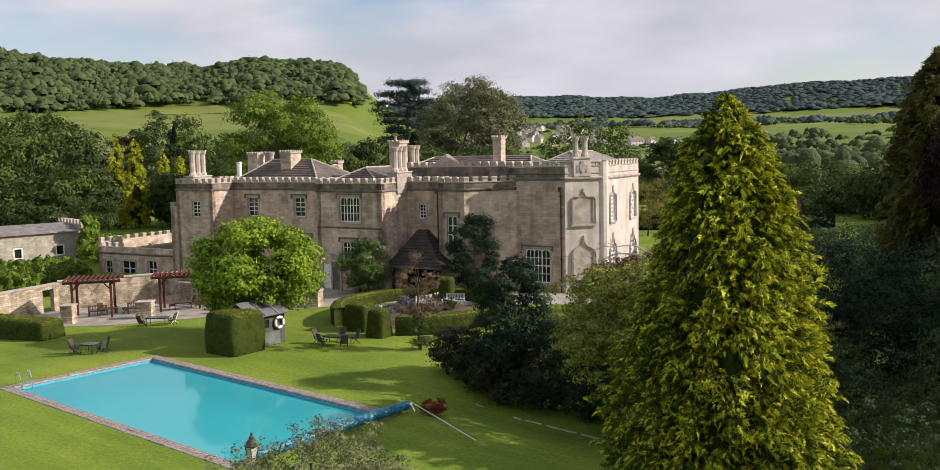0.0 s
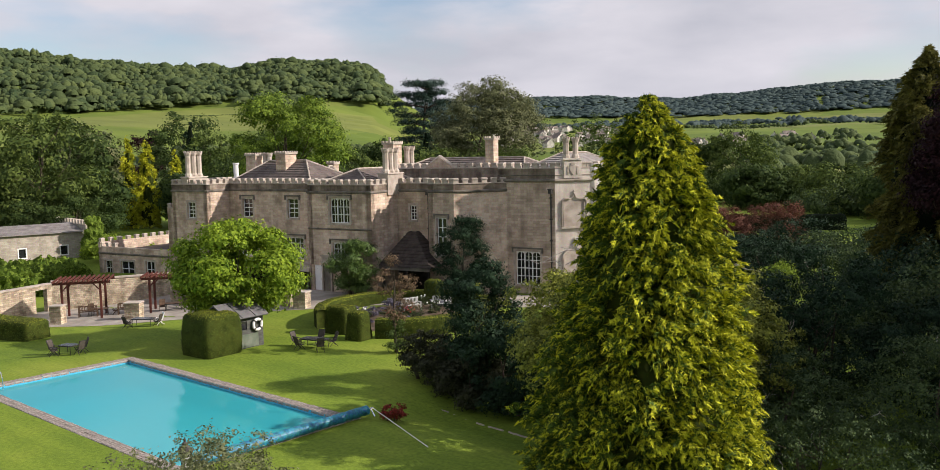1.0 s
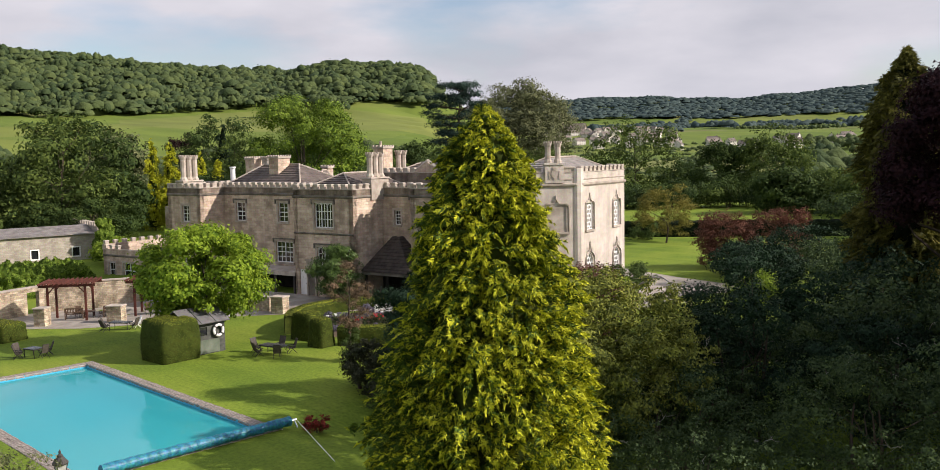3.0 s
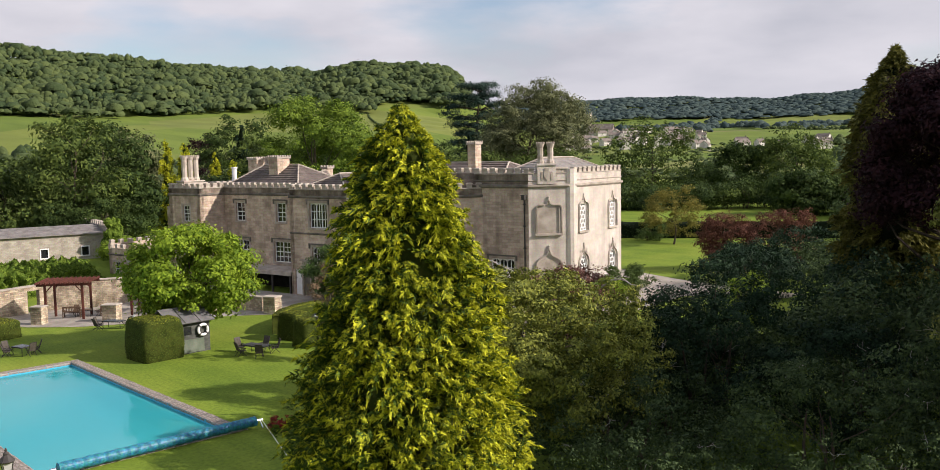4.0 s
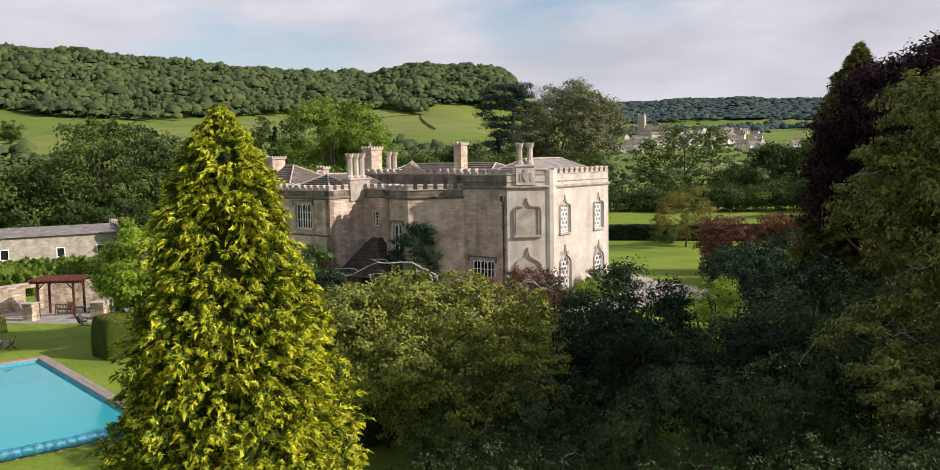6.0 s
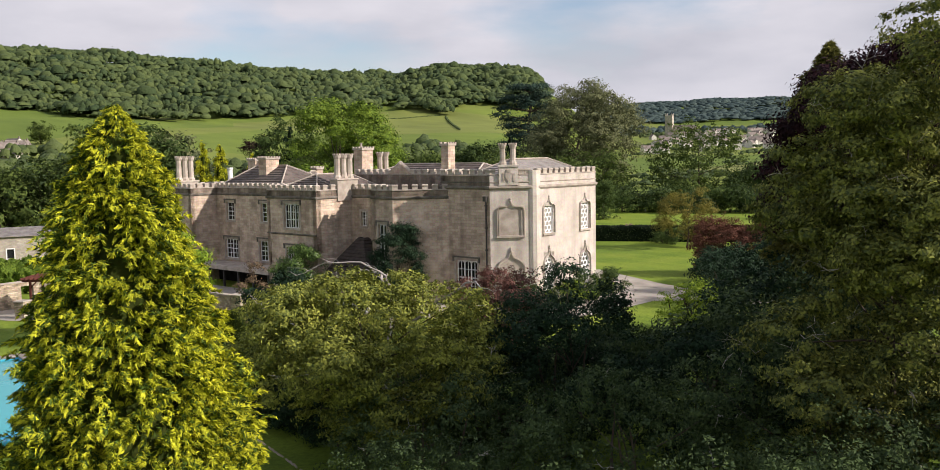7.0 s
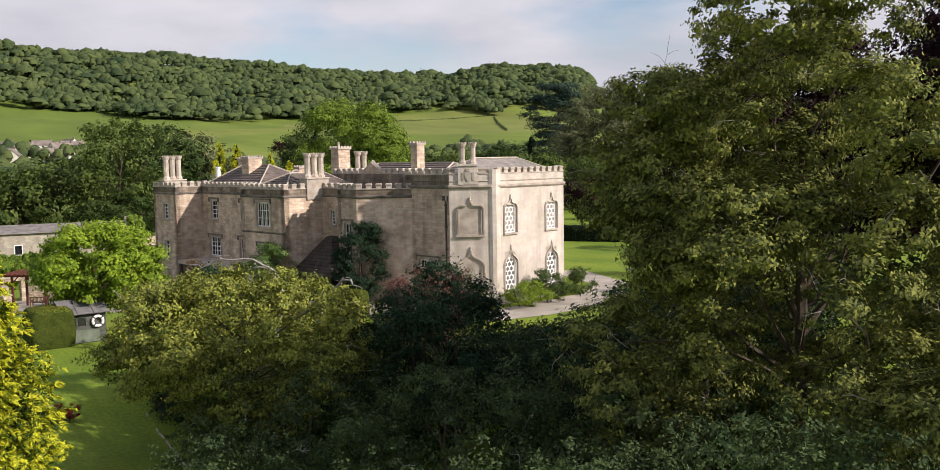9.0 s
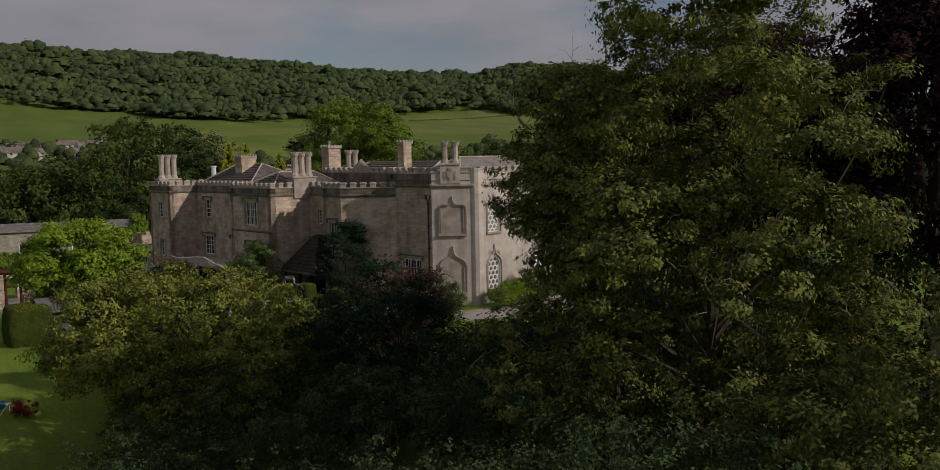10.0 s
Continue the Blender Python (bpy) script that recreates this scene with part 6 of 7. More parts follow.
for i in range(28):
    for k in range(10):
        bm.faces.new((ring[i][k], ring[i][(k + 1) % 10], ring[(i + 1) % 28][(k + 1) % 10], ring[(i + 1) % 28][k]))
part("ring", bm, WHITE, buoy)
bm = bmesh.new()
for a in (0, 90, 180, 270):
    box(bm, -0.085, 0.085, -0.03, 0.03, 0.2, 0.4, pose(0, 0, 0, a + 45))
part("band", bm, BLACK, buoy, "dark rope bands")

# pool fittings: cover reel, ladder
reel = thing("pool_cover_reel", "rolled-up shiny blue pool cover on its reel", "pool cover", pose(-30.5, 26.95, 0.0))
bm = bmesh.new()
lathe(bm, [(0.18, -4.6), (0.24, -4.56)] + [(0.235 + 0.012 * math.sin(k * 2.1) + 0.008 * math.sin(k * 5.3), -4.5 + 9.0 * k / 59) for k in range(60)] + [(0.24, 4.56), (0.18, 4.6)], 20, pose(0, 0, 0.32, 90))
part("cover_roll", bm, COVER, reel)
bm = bmesh.new()
tube(bm, [(0, -4.9, 0.32), (0, 4.95, 0.32)], 0.06, 8)
part("axle", bm, CHROME, reel)
for s in (-4.8, 4.8):
    bm = bmesh.new()
    tube(bm, [(-0.3, s, 0), (0, s, 0.36), (0.3, s, 0)], 0.04, 6)
    part("stand", bm, CHROME, reel)
ladder = thing("pool_ladder", "curved stainless steel pool ladder", "ladder", pose(-51.4, 22.4, 0.0, 0, 0, 0))
for s in (-0.3, 0.3):
    bm = bmesh.new()
    tube(bm, [(-0.55, s, 0.0), (-0.52, s, 0.5), (-0.3, s, 0.82), (0.0, s, 0.82), (0.16, s, 0.5), (0.18, s, -1.2)], 0.03, 7)
    part("rail", bm, CHROME, ladder)
for z in (-0.3, -0.6, -0.9):
    bm = bmesh.new()
    box(bm, 0.1, 0.26, -0.3, 0.3, z, z + 0.04)
    part("rung", bm, CHROME, ladder)
pole = thing("pool_pole", "thin white pole lying across the lawn", "pole", pose(0, 0, 0))
bm = bmesh.new()
tube(bm, [(-30.2, 31.7, 0.4), (-24.9, 30.0, 0.03)], 0.016, 6)
part("shaft", bm, WHITE, pole)
edge = thing("edging", "broken line of pale edging stones in the grass", "edging", kind="stuff")
bm = bmesh.new()
for k in range(25):
    t_ = k / 24
    if k in (4, 5, 7, 10, 15, 19):
        continue
    p = Vector((-29.8, 36.3, 0)).lerp(Vector((-19.4, 35.5, 0)), t_)
    box(bm, -0.28, 0.28, -0.035, 0.035, -0.05, 0.06, pose(p.x, p.y, hz(p.x, p.y), 0, 0, -6 + 8 * math.sin(k)))
part("stone", bm, TRIM, edge)

# lantern on a post
lamp = thing("lamp_post", "black cast-iron lamp post with a glazed lantern", "lamp", pose(-26.6, 19.4, 0.0))
bm = bmesh.new()
lathe(bm, [(0.16, 0), (0.16, 0.5), (0.09, 0.7), (0.06, 1.0), (0.045, 1.6), (0.09, 1.66), (0.04, 1.75)], 10)
part("post", bm, IRON, lamp)
bm = bmesh.new()
for a in range(4):
    c, s = math.cos(a * math.pi / 2 + math.pi / 4), math.sin(a * math.pi / 2 + math.pi / 4)
    tube(bm, [(0.12 * c, 0.12 * s, 1.75), (0.25 * c, 0.25 * s, 2.3)], 0.014, 4)
lathe(bm, [(0.27, 2.3), (0.29, 2.34), (0.14, 2.52), (0.10, 2.56), (0.10, 2.62), (0.04, 2.68), (0.05, 2.74), (0.01, 2.82)], 8)
part("lantern_frame", bm, IRON, lamp)
bm = bmesh.new()
lathe(bm, [(0.11, 1.76), (0.23, 2.29)], 4, None, math.pi / 4)
part("glass", bm, glossy("lantern glass", (0.5, 0.5, 0.48), 0.1), lamp, "pale lantern glass")

# cottage beyond the garden wall
cot = thing("cottage", "long low stone outbuilding with a slate roof", "house", pose(-109.0, 55.5, -1.5, 0, 0, -8))
m, n = along((0.0, -30.0), (0.0, 0.0))
ch = [(n - 3.1, n - 2.2, 2.45, 3.6), (n - 7.9, n - 7.0, 2.4, 3.55), (n - 14.3, n - 13.4, 2.4, 3.65), (n - 20.3, n - 19.4, 2.4, 3.65)]
bm = bmesh.new()
pierced(bm, n, -0.5, 5.2, 0.5, ch, m)
part("wall", bm, COTTAGE, cot)
bm = bmesh.new()
box(bm, -10.0, -0.5, -0.5, 0.0, -0.5, 5.2)
box(bm, -10.0, -9.5, -30, -0.5, -0.5, 5.2)
part("wall", bm, COTTAGE, cot)
for h in ch:
    w = new("window")
    w.parent = cot
    bm = bmesh.new()
    for a in ((h[0] - 0.08, h[0] + 0.05, h[2] - 0.1, h[3] + 0.08), (h[1] - 0.05, h[1] + 0.08, h[2] - 0.1, h[3] + 0.08), (h[0] + 0.05, h[1] - 0.05, h[2] - 0.1, h[2] + 0.05), (h[0] + 0.05, h[1] - 0.05, h[3] - 0.05, h[3] + 0.08)):
        box(bm, a[0], a[1], -0.04, 0.12, a[2], a[3], m)
    part("window_frame", bm, WHITE, w)
    bm = bmesh.new()
    box(bm, h[0], h[1], 0.14, 0.16, h[2], h[3], m)
    part("pane", bm, PANE, w)
COTSLATE = surface("blue-grey slate", (0.13, 0.12, 0.115), (0.25, 0.235, 0.225), 1.2, 0.7, 0.3, 10.0, 0.3, 0, 0.4)
rows = 12
for x0_, x1_ in ((0.35, -5.0), (-10.2, -5.0)):
    bm = bmesh.new()
    left, right = [], []
    for k in range(rows):
        for t, up in ((k / rows, 0.06), ((k + 1) / rows, 0.0)):
            p = Vector((x0_ + (x1_ - x0_) * t, 0, 5.1 + 0.95 * t + up))
            left.append(bm.verts.new(p + Vector((0, -30.3, 0))))
            right.append(bm.verts.new(p + Vector((0, -0.2, 0))))
    for k in range(len(left) - 1):
        bm.faces.new((left[k], right[k], right[k + 1], left[k + 1]))
    part("roof_slope", bm, COTSLATE, cot, "grey slate roof in courses")
bm = bmesh.new()
box(bm, -12.0, 0.1, 0.0, 0.6, -0.5, 5.9)
part("end_wall", bm, COTTAGE, cot)
for k in range(11):
    bm = bmesh.new()
    x = -0.3 - 1.15 * k
    box(bm, x - 0.3, x + 0.3, -0.03, 0.63, 5.9, 6.45)
    part("merlon", bm, TRIM, cot)
bm = bmesh.new()
tube(bm, [(0.2, -18.2, 0.5), (0.2, -18.2, 3.6)], 0.07, 6)
box(bm, 0.0, 0.5, -18.4, -18.0, 3.6, 3.95)
part("vent_pipe", bm, WHITE, cot, "white pipe with a cowl")
# ivy bank
hedge("ivy_bank", "thick bank of green ivy below the outbuilding", -96.5, 37.9, 78, 21.6, 11.0, 2.7, 0.4, 40, 1.2, IVY, IVY_IN, 21, 0.9, category="ivy")
hedge("ivy_bank", "ivy climbing the outbuilding's corner", -106.8, 55.6, 80, 3.2, 2.6, 5.2, 0.4, 50, 1.0, IVY, IVY_IN, 22, 0.5, category="ivy")

# hedge and borders beyond the east lawn
hedge("hedge", "dark clipped hedge across the far lawn", -62.0, 121.5, 37, 46.0, 1.6, 2.2, 0.3, 12, 0.1, foliage("dark hedge leaves", (0.012, 0.02, 0.007), (0.04, 0.055, 0.015)), LEAF_YEW_IN, 31, 0.15)

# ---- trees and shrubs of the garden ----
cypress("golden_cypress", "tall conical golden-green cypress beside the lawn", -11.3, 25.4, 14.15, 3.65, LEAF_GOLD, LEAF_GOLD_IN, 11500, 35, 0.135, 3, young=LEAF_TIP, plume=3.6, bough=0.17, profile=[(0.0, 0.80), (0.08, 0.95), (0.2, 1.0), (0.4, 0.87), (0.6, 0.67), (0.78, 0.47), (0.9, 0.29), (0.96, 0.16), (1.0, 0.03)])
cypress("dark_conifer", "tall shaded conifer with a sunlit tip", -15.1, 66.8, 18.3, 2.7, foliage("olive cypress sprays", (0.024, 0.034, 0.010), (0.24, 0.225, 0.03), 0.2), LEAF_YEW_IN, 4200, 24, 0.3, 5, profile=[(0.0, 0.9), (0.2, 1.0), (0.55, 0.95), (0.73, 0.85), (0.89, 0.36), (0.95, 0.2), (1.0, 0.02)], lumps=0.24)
broadleaf("ash_tree", "large full-leaved ash tree with dead twigs", 1.7, 47.6, 17.9, 5.6, 0.6, LEAF_ASH, 110000, 0.165, 105, 11, 0.36, clump=0.27, shape="spread", twigs=170, tuft=1.7, spread=0.35, per=75)
# The old ash's left lobe, added as a crown on its own stem.
broadleaf("ash_tree", "left lobe of the old ash, added as a separate crown", 0.2, 45.7, 15.3, 3.4, 8.0, LEAF_ASH, 36000, 0.16, 44, 17, 0.14, clump=0.32, shape="spread", twigs=50, tuft=1.7, spread=0.35, per=75)
broadleaf("ash_tree", "young ash tree grown up beside the old one", 9.2, 48.0, 9.8, 4.0, 0.4, LEAF_ASH, 32000, 0.165, 50, 18, 0.12, clump=0.28, shape="spread", twigs=40, tuft=1.7, spread=0.35, per=75)
broadleaf("copper_beech", "tall dark copper beech behind the ash", -8.4, 60.8, 20.6, 5.3, 3.0, LEAF_RED, 40000, 0.27, 110, 41, 0.45, clump=0.22, shell=0.65)
broadleaf("copper_beech", "tall dark copper beech behind the ash", 3.2, 56.8, 21.4, 5.4, 2.4, LEAF_RED, 28000, 0.28, 110, 42, 0.45, clump=0.23, shell=0.62)
broadleaf("magnolia_tree", "round bright green tree on the lawn", -52.0, 38.9, 7.5, 4.15, 1.5, LEAF_BRIGHT, 20000, 0.33, 100, 12, 0.2, clump=0.22, shell=0.62, flat=0.6, spread=0.35, tuft=1.6)
cherry = broadleaf("cherry_tree", "wide low yellow-green tree with bleached dead branches", -18.5, 37.5, 8.2, 5.9, 2.15, foliage("yellowing cherry leaves", (0.034, 0.06, 0.013), (0.37, 0.39, 0.046), 0.12), 56000, 0.18, 170, 43, 0.18, clump=0.2, flat=0.7, droop=0.35, twigs=60, spread=0.4, tuft=1.6, per=60)
gd = np.random.default_rng(5)
for path in ([(-2.6, 2.0, 4.5), (-3.2, 2.4, 6.6), (-3.4, 2.4, 7.4), (-4.2, 1.6, 8.0), (-5.2, 0.4, 8.0), (-6.2, -0.9, 7.4)], [(-3.2, 2.4, 6.6), (-4.4, 2.6, 7.3), (-5.6, 2.2, 7.5), (-6.8, 1.4, 7.0)], [(-1.0, 2.2, 5.4), (0.4, 3.2, 6.9), (1.8, 3.6, 7.4), (3.2, 3.4, 7.2)]):
    bm = bmesh.new()
    k = len(path)
    fine = [Vector(path[i]).lerp(Vector(path[i + 1]), q) + Vector(gd.normal(size=3)) * 0.07 + Vector((0.4, 0.55, 0.8)) for i in range(k - 1) for q in (0.0, 0.35, 0.7)] + [Vector(path[-1]) + Vector((0.4, 0.55, 0.8))]
    tube(bm, fine, [0.085 - 0.075 * i / (len(fine) - 1) for i in range(len(fine))], 6)
    for i in range(1, k):
        for _ in range(2):
            a = Vector(path[i - 1]).lerp(Vector(path[i]), gd.random()) + Vector((0.4, 0.55, 0.8))
            tube(bm, [a, a + Vector((-0.3 + gd.normal() * 0.15, gd.normal() * 0.15, 0.12)), a + Vector((-0.7 + gd.normal() * 0.3, gd.normal() * 0.3, 0.1))], [0.02, 0.013, 0.005], 4)
    part("dead_branch", bm, DEAD, cherry, "bleached bare branch")

YEW_LABEL = "dense dark green shrub in the shade"
for i, (x, y, h, r, mat, cnt, lf) in enumerate([
        (-13.2, 44.2, 7.2, 3.2, LEAF_YEW, 24000, 0.22), (-30.0, 39.4, 6.8, 2.1, LEAF_YEW, 26000, 0.18), (-33.4, 38.9, 2.5, 1.6, LEAF_DUSK, 12000, 0.16), (-31.2, 38.2, 2.5, 1.6, LEAF_DUSK, 12000, 0.16), (-27.2, 38.4, 4.4, 2.3, LEAF_YEW, 18000, 0.18), (-23.8, 38.2, 3.8, 2.3, LEAF_YEW, 16000, 0.18), (-29.2, 37.9, 3.0, 1.6, LEAF_DUSK, 12000, 0.16),
        (-17.0, 50.5, 3.4, 4.0, LEAF_DEEP, 10000, 0.24), (-18.5, 62.5, 2.0, 2.4, LEAF_DEEP, 8000, 0.24), (-19.5, 75.0, 5.2, 4.5, LEAF_DEEP, 8000, 0.26),
        (-26.5, 86.0, 4.6, 4.5, LEAF_DEEP, 8000, 0.26), (-9.0, 56.0, 6.5, 5.0, LEAF_DEEP, 10000, 0.26), (-6.5, 40.5, 5.0, 4.2, LEAF_DEEP, 16000, 0.2),
        (0.5, 37.5, 4.8, 3.8, LEAF_DEEP, 15000, 0.2), (6.5, 41.5, 6.0, 4.2, LEAF_DEEP, 15000, 0.2), 
        (-13.0, 36.8, 4.4, 3.6, LEAF_DEEP, 13000, 0.18), 
        (-7.0, 62.0, 7.0, 4.5, LEAF_YEW, 8000, 0.28), (-13.5, 59.5, 6.0, 4.0, LEAF_YEW, 8000, 0.26), (-27.0, 45.0, 3.2, 3.2, LEAF_DEEP, 8000, 0.18), (3.0, 58.0, 9.0, 5.0, LEAF_DEEP, 9000, 0.3),
        (-18.0, 44.0, 3.8, 4.0, LEAF_DEEP, 11000, 0.2), (-8.5, 47.5, 5.0, 3.8, LEAF_YEW, 12000, 0.24), (-2.0, 45.0, 6.2, 4.4, LEAF_DEEP, 14000, 0.22), (-9.5, 34.0, 3.4, 3.4, LEAF_DEEP, 11000, 0.17), (2.5, 41.0, 4.2, 3.6, LEAF_DEEP, 12000, 0.2),
         (10.5, 46.0, 6.0, 4.0, LEAF_ASH, 13000, 0.22), (-4.0, 52.0, 7.0, 4.6, LEAF_DEEP, 10000, 0.26), (-14.0, 41.0, 3.8, 3.8, LEAF_DEEP, 12000, 0.2), (-20.5, 55.5, 2.2, 3.0, LEAF_DEEP, 8000, 0.24), (-9.3, 51.8, 6.0, 3.8, LEAF_DEEP, 9000, 0.26), (-15.5, 70.5, 7.0, 4.5, LEAF_YEW, 7000, 0.3), (-22.5, 80.5, 5.0, 4.2, LEAF_DEEP, 7000, 0.28), (-34.6, 84.0, 3.6, 3.2, LEAF_YEW, 9000, 0.24), (-38.2, 88.6, 3.0, 2.6, LEAF_YEW, 8000, 0.24), (-33.0, 90.5, 4.6, 3.8, LEAF_YEW, 9000, 0.26), (-30.0, 79.0, 3.8, 3.2, LEAF_YEW, 9000, 0.24)]):
    close = y < 48 and x > -24
    broadleaf("shrub", YEW_LABEL, x, y, h, r, 0.1, mat, int(cnt * 0.66) if close else int(cnt * 0.5), lf * 0.8 if close else lf * 1.1, 64, 60 + i, 0.12, clump=0.26, twigs=14 if close else 0, category="shrub", group="shrubs under the trees", stems=3)
LEAF_COPPER = foliage("dull copper leaves", (0.075, 0.032, 0.014), (0.20, 0.09, 0.04), 0.2)
for i, (x, y, h, r) in enumerate([(-42.0, 93.0, 5.6, 2.9), (-37.6, 96.4, 6.2, 3.1)]):
    broadleaf("copper_shrub", "rounded rust-red shrub at the lawn's far edge", x, y, h, r, 0.0, LEAF_COPPER, 9000, 0.22, 80, 88 + i, 0.12, clump=0.3, shape="spread", category="shrub", stems=3, group="copper shrubs")
broadleaf("rust_shrub", "rust-red leaved shrub beside the east front", -30.5, 54.3, 5.0, 3.0, 0.2, LEAF_RUST, 11000, 0.18, 50, 90, 0.12, clump=0.28, category="shrub", stems=3)
broadleaf("shrub", "sunlit olive shrub beside the drive", -25.5, 67.0, 3.4, 2.0, 0.2, LEAF_LIME, 4000, 0.18, 26, 91, 0.1, category="shrub", stems=3)
broadleaf("shrub", "green shrub below the pavilion wall", -34.5, 58.8, 3.4, 2.6, 0.1, LEAF_MID, 7000, 0.18, 36, 92, 0.1, category="shrub", stems=3)
broadleaf("wall_yew", "dark yew growing against the canted bay", -49.1, 59.2, 6.4, 2.15, 0.3, LEAF_YEW, 14000, 0.17, 60, 93, 0.14, shape="round", clump=0.3, category="shrub", stems=2)
broadleaf("wall_shrub", "glossy evergreen shrub against the house wall", -57.4, 54.2, 4.5, 2.1, 0.1, foliage("glossy evergreen leaves", (0.04, 0.085, 0.014), (0.16, 0.25, 0.035), 0.2, 0.4, 0.3), 11000, 0.2, 44, 94, 0.12, category="shrub", stems=3)
broadleaf("shrub", "yellow-green rounded shrub under the gothic windows", -38.6, 68.6, 1.9, 1.7, 0.0, LEAF_LIME, 5000, 0.13, 24, 95, 0.06, category="shrub", stems=3)
broadleaf("shrub", "rounded green shrub under the gothic windows", -39.4, 71.6, 2.6, 1.5, 0.0, LEAF_MID, 5000, 0.13, 24, 96, 0.06, category="shrub", stems=3)
broadleaf("shrub", "rounded green shrub at the house corner", -41.0, 76.6, 2.2, 1.5, 0.0, LEAF_MID, 4000, 0.13, 24, 97, 0.06, category="shrub", stems=3)
broadleaf("ivy_tree", "slender ivy-clad tree with sparse russet leaves", -39.6, 42.3, 6.0, 1.3, 1.8, foliage("dull brown leaves", (0.085, 0.062, 0.026), (0.26, 0.18, 0.075), 0.2), 2600, 0.13, 26, 98, 0.12, clump=0.3)
broadleaf("ivy_growth", "ivy round the slender tree's stem", -39.65, 42.25, 2.9, 0.65, 0.0, LEAF_MID, 2200, 0.12, 16, 99, 0.05, clump=0.5, category="ivy", shape="tall")
broadleaf("bare_tree", "sparse twiggy olive-brown tree beside the pool", -15.9, 13.2, 7.1, 2.9, 2.4, LEAF_OLIVE, 9000, 0.1, 110, 100, 0.14, clump=0.22, bark=BARK)
broadleaf("small_tree", "thin yellowing tree on the far lawn", -60.8, 111.1, 6.9, 3.8, 1.0, foliage("yellowing leaves", (0.10, 0.10, 0.018), (0.32, 0.28, 0.045), 0.3, spec=0.08), 7000, 0.24, 50, 101, 0.14, clump=0.25)
broadleaf("shrub", "round green bush by the far border", -66.0, 113.5, 2.2, 2.2, 0.0, LEAF_MID, 2500, 0.2, 24, 102, 0.06, category="shrub", stems=3)
broadleaf("flowering_shrub", "red flowering plant beside the pool reel", -29.5, 32.4, 0.9, 0.6, 0.0, foliage("red flowers and leaves", (0.03, 0.05, 0.01), (0.42, 0.03, 0.03), 0.2), 1500, 0.1, 14, 103, 0.04, category="flower", stems=3)
for i, (x, y, h, r) in enumerate([(-121.0, 60.0, 7.0, 4.5), (-129.0, 66.0, 8.0, 5.0), (-126.0, 56.0, 6.0, 4.5), (-150.0, 78.0, 9.0, 5.5), (-134.0, 62.0, 7.0, 4.5), (-101.0, 54.5, 2.6, 2.6), (-97.5, 56.5, 2.2, 2.2)]):
    broadleaf("shrub", "dark green undergrowth behind the outbuilding", x, y, h, r, 0.1, LEAF_BELT_DARK if i < 5 else LEAF_LIME, 5000, 0.4, 40, 500 + i, 0.12, clump=0.3, category="shrub", group="undergrowth beyond the wall", stems=3, spread=0.35)
broadleaf("shrub", "conical clipped green shrub beyond the far hedge", -106.0, 143.0, 6.6, 2.9, 0.0, LEAF_MID, 5000, 0.34, 40, 510, 0.12, shape="tall", clump=0.4, category="shrub", stems=3)
broadleaf("purple_shrub", "dark purple-leaved small tree at the lawn's end", -100.0, 128.5, 8.2, 3.0, 1.6, LEAF_RED, 4500, 0.34, 34, 511, 0.16, clump=0.32)
for i in range(9):
    x, y = -80.5 + 2.0 * i, 115.6 + 0.7 * i
    pink = i in (2, 3)
    broadleaf("border_plant", "low pink-flowering border plant" if pink else "low tufted border plant before the hedge", x, y, 1.0 + 0.5 * ((i * 7) % 3), 1.5, 0.0, LEAF_PINK if pink else (LEAF_OLIVE, LEAF_MID, LEAF_LIME)[i % 3], 1500, 0.2, 16, 520 + i, 0.05, category="plant", stems=3, group="planting before the far hedge")
# roses and lavender in the ring
ROSE = foliage("rose leaves", (0.03, 0.05, 0.015), (0.09, 0.11, 0.03), 0.2)
LAV = foliage("lavender", (0.09, 0.085, 0.07), (0.2, 0.185, 0.17), 0.2)
PETAL = {"white": WHITE, "red": surface("red petals", (0.35, 0.02, 0.02), (0.55, 0.04, 0.04), 5.0, 0.6)}
gr = np.random.default_rng(31)
for i in range(14):
    a, q = gr.random() * 6.28, 4.2 * math.sqrt(gr.random())
    x, y = RING[0] + q * math.cos(a), RING[1] + q * math.sin(a)
    rose = i % 2 == 0
    t = broadleaf("rose_bush" if rose else "lavender_clump", "loose rose bush in full bloom" if rose else "low grey-mauve clump of lavender", x, y, 0.9 if rose else 0.6, 0.75, 0.0, ROSE if rose else LAV, 700, 0.11 if rose else 0.14, 12, 120 + i, 0.03, category="rose" if rose else "lavender", stems=3, group="planting in the ring")
    if rose:
        for k in range(6):
            bm = bmesh.new()
            bmesh.ops.create_icosphere(bm, subdivisions=1, radius=0.07, matrix=Matrix.Translation((gr.normal() * 0.35, gr.normal() * 0.35, 0.75 + 0.2 * gr.random())))
            part("bloom", bm, PETAL["white" if i % 4 else "red"], t)


def far(az, d):
    return d * math.cos(radians(az)), d * math.sin(radians(az))


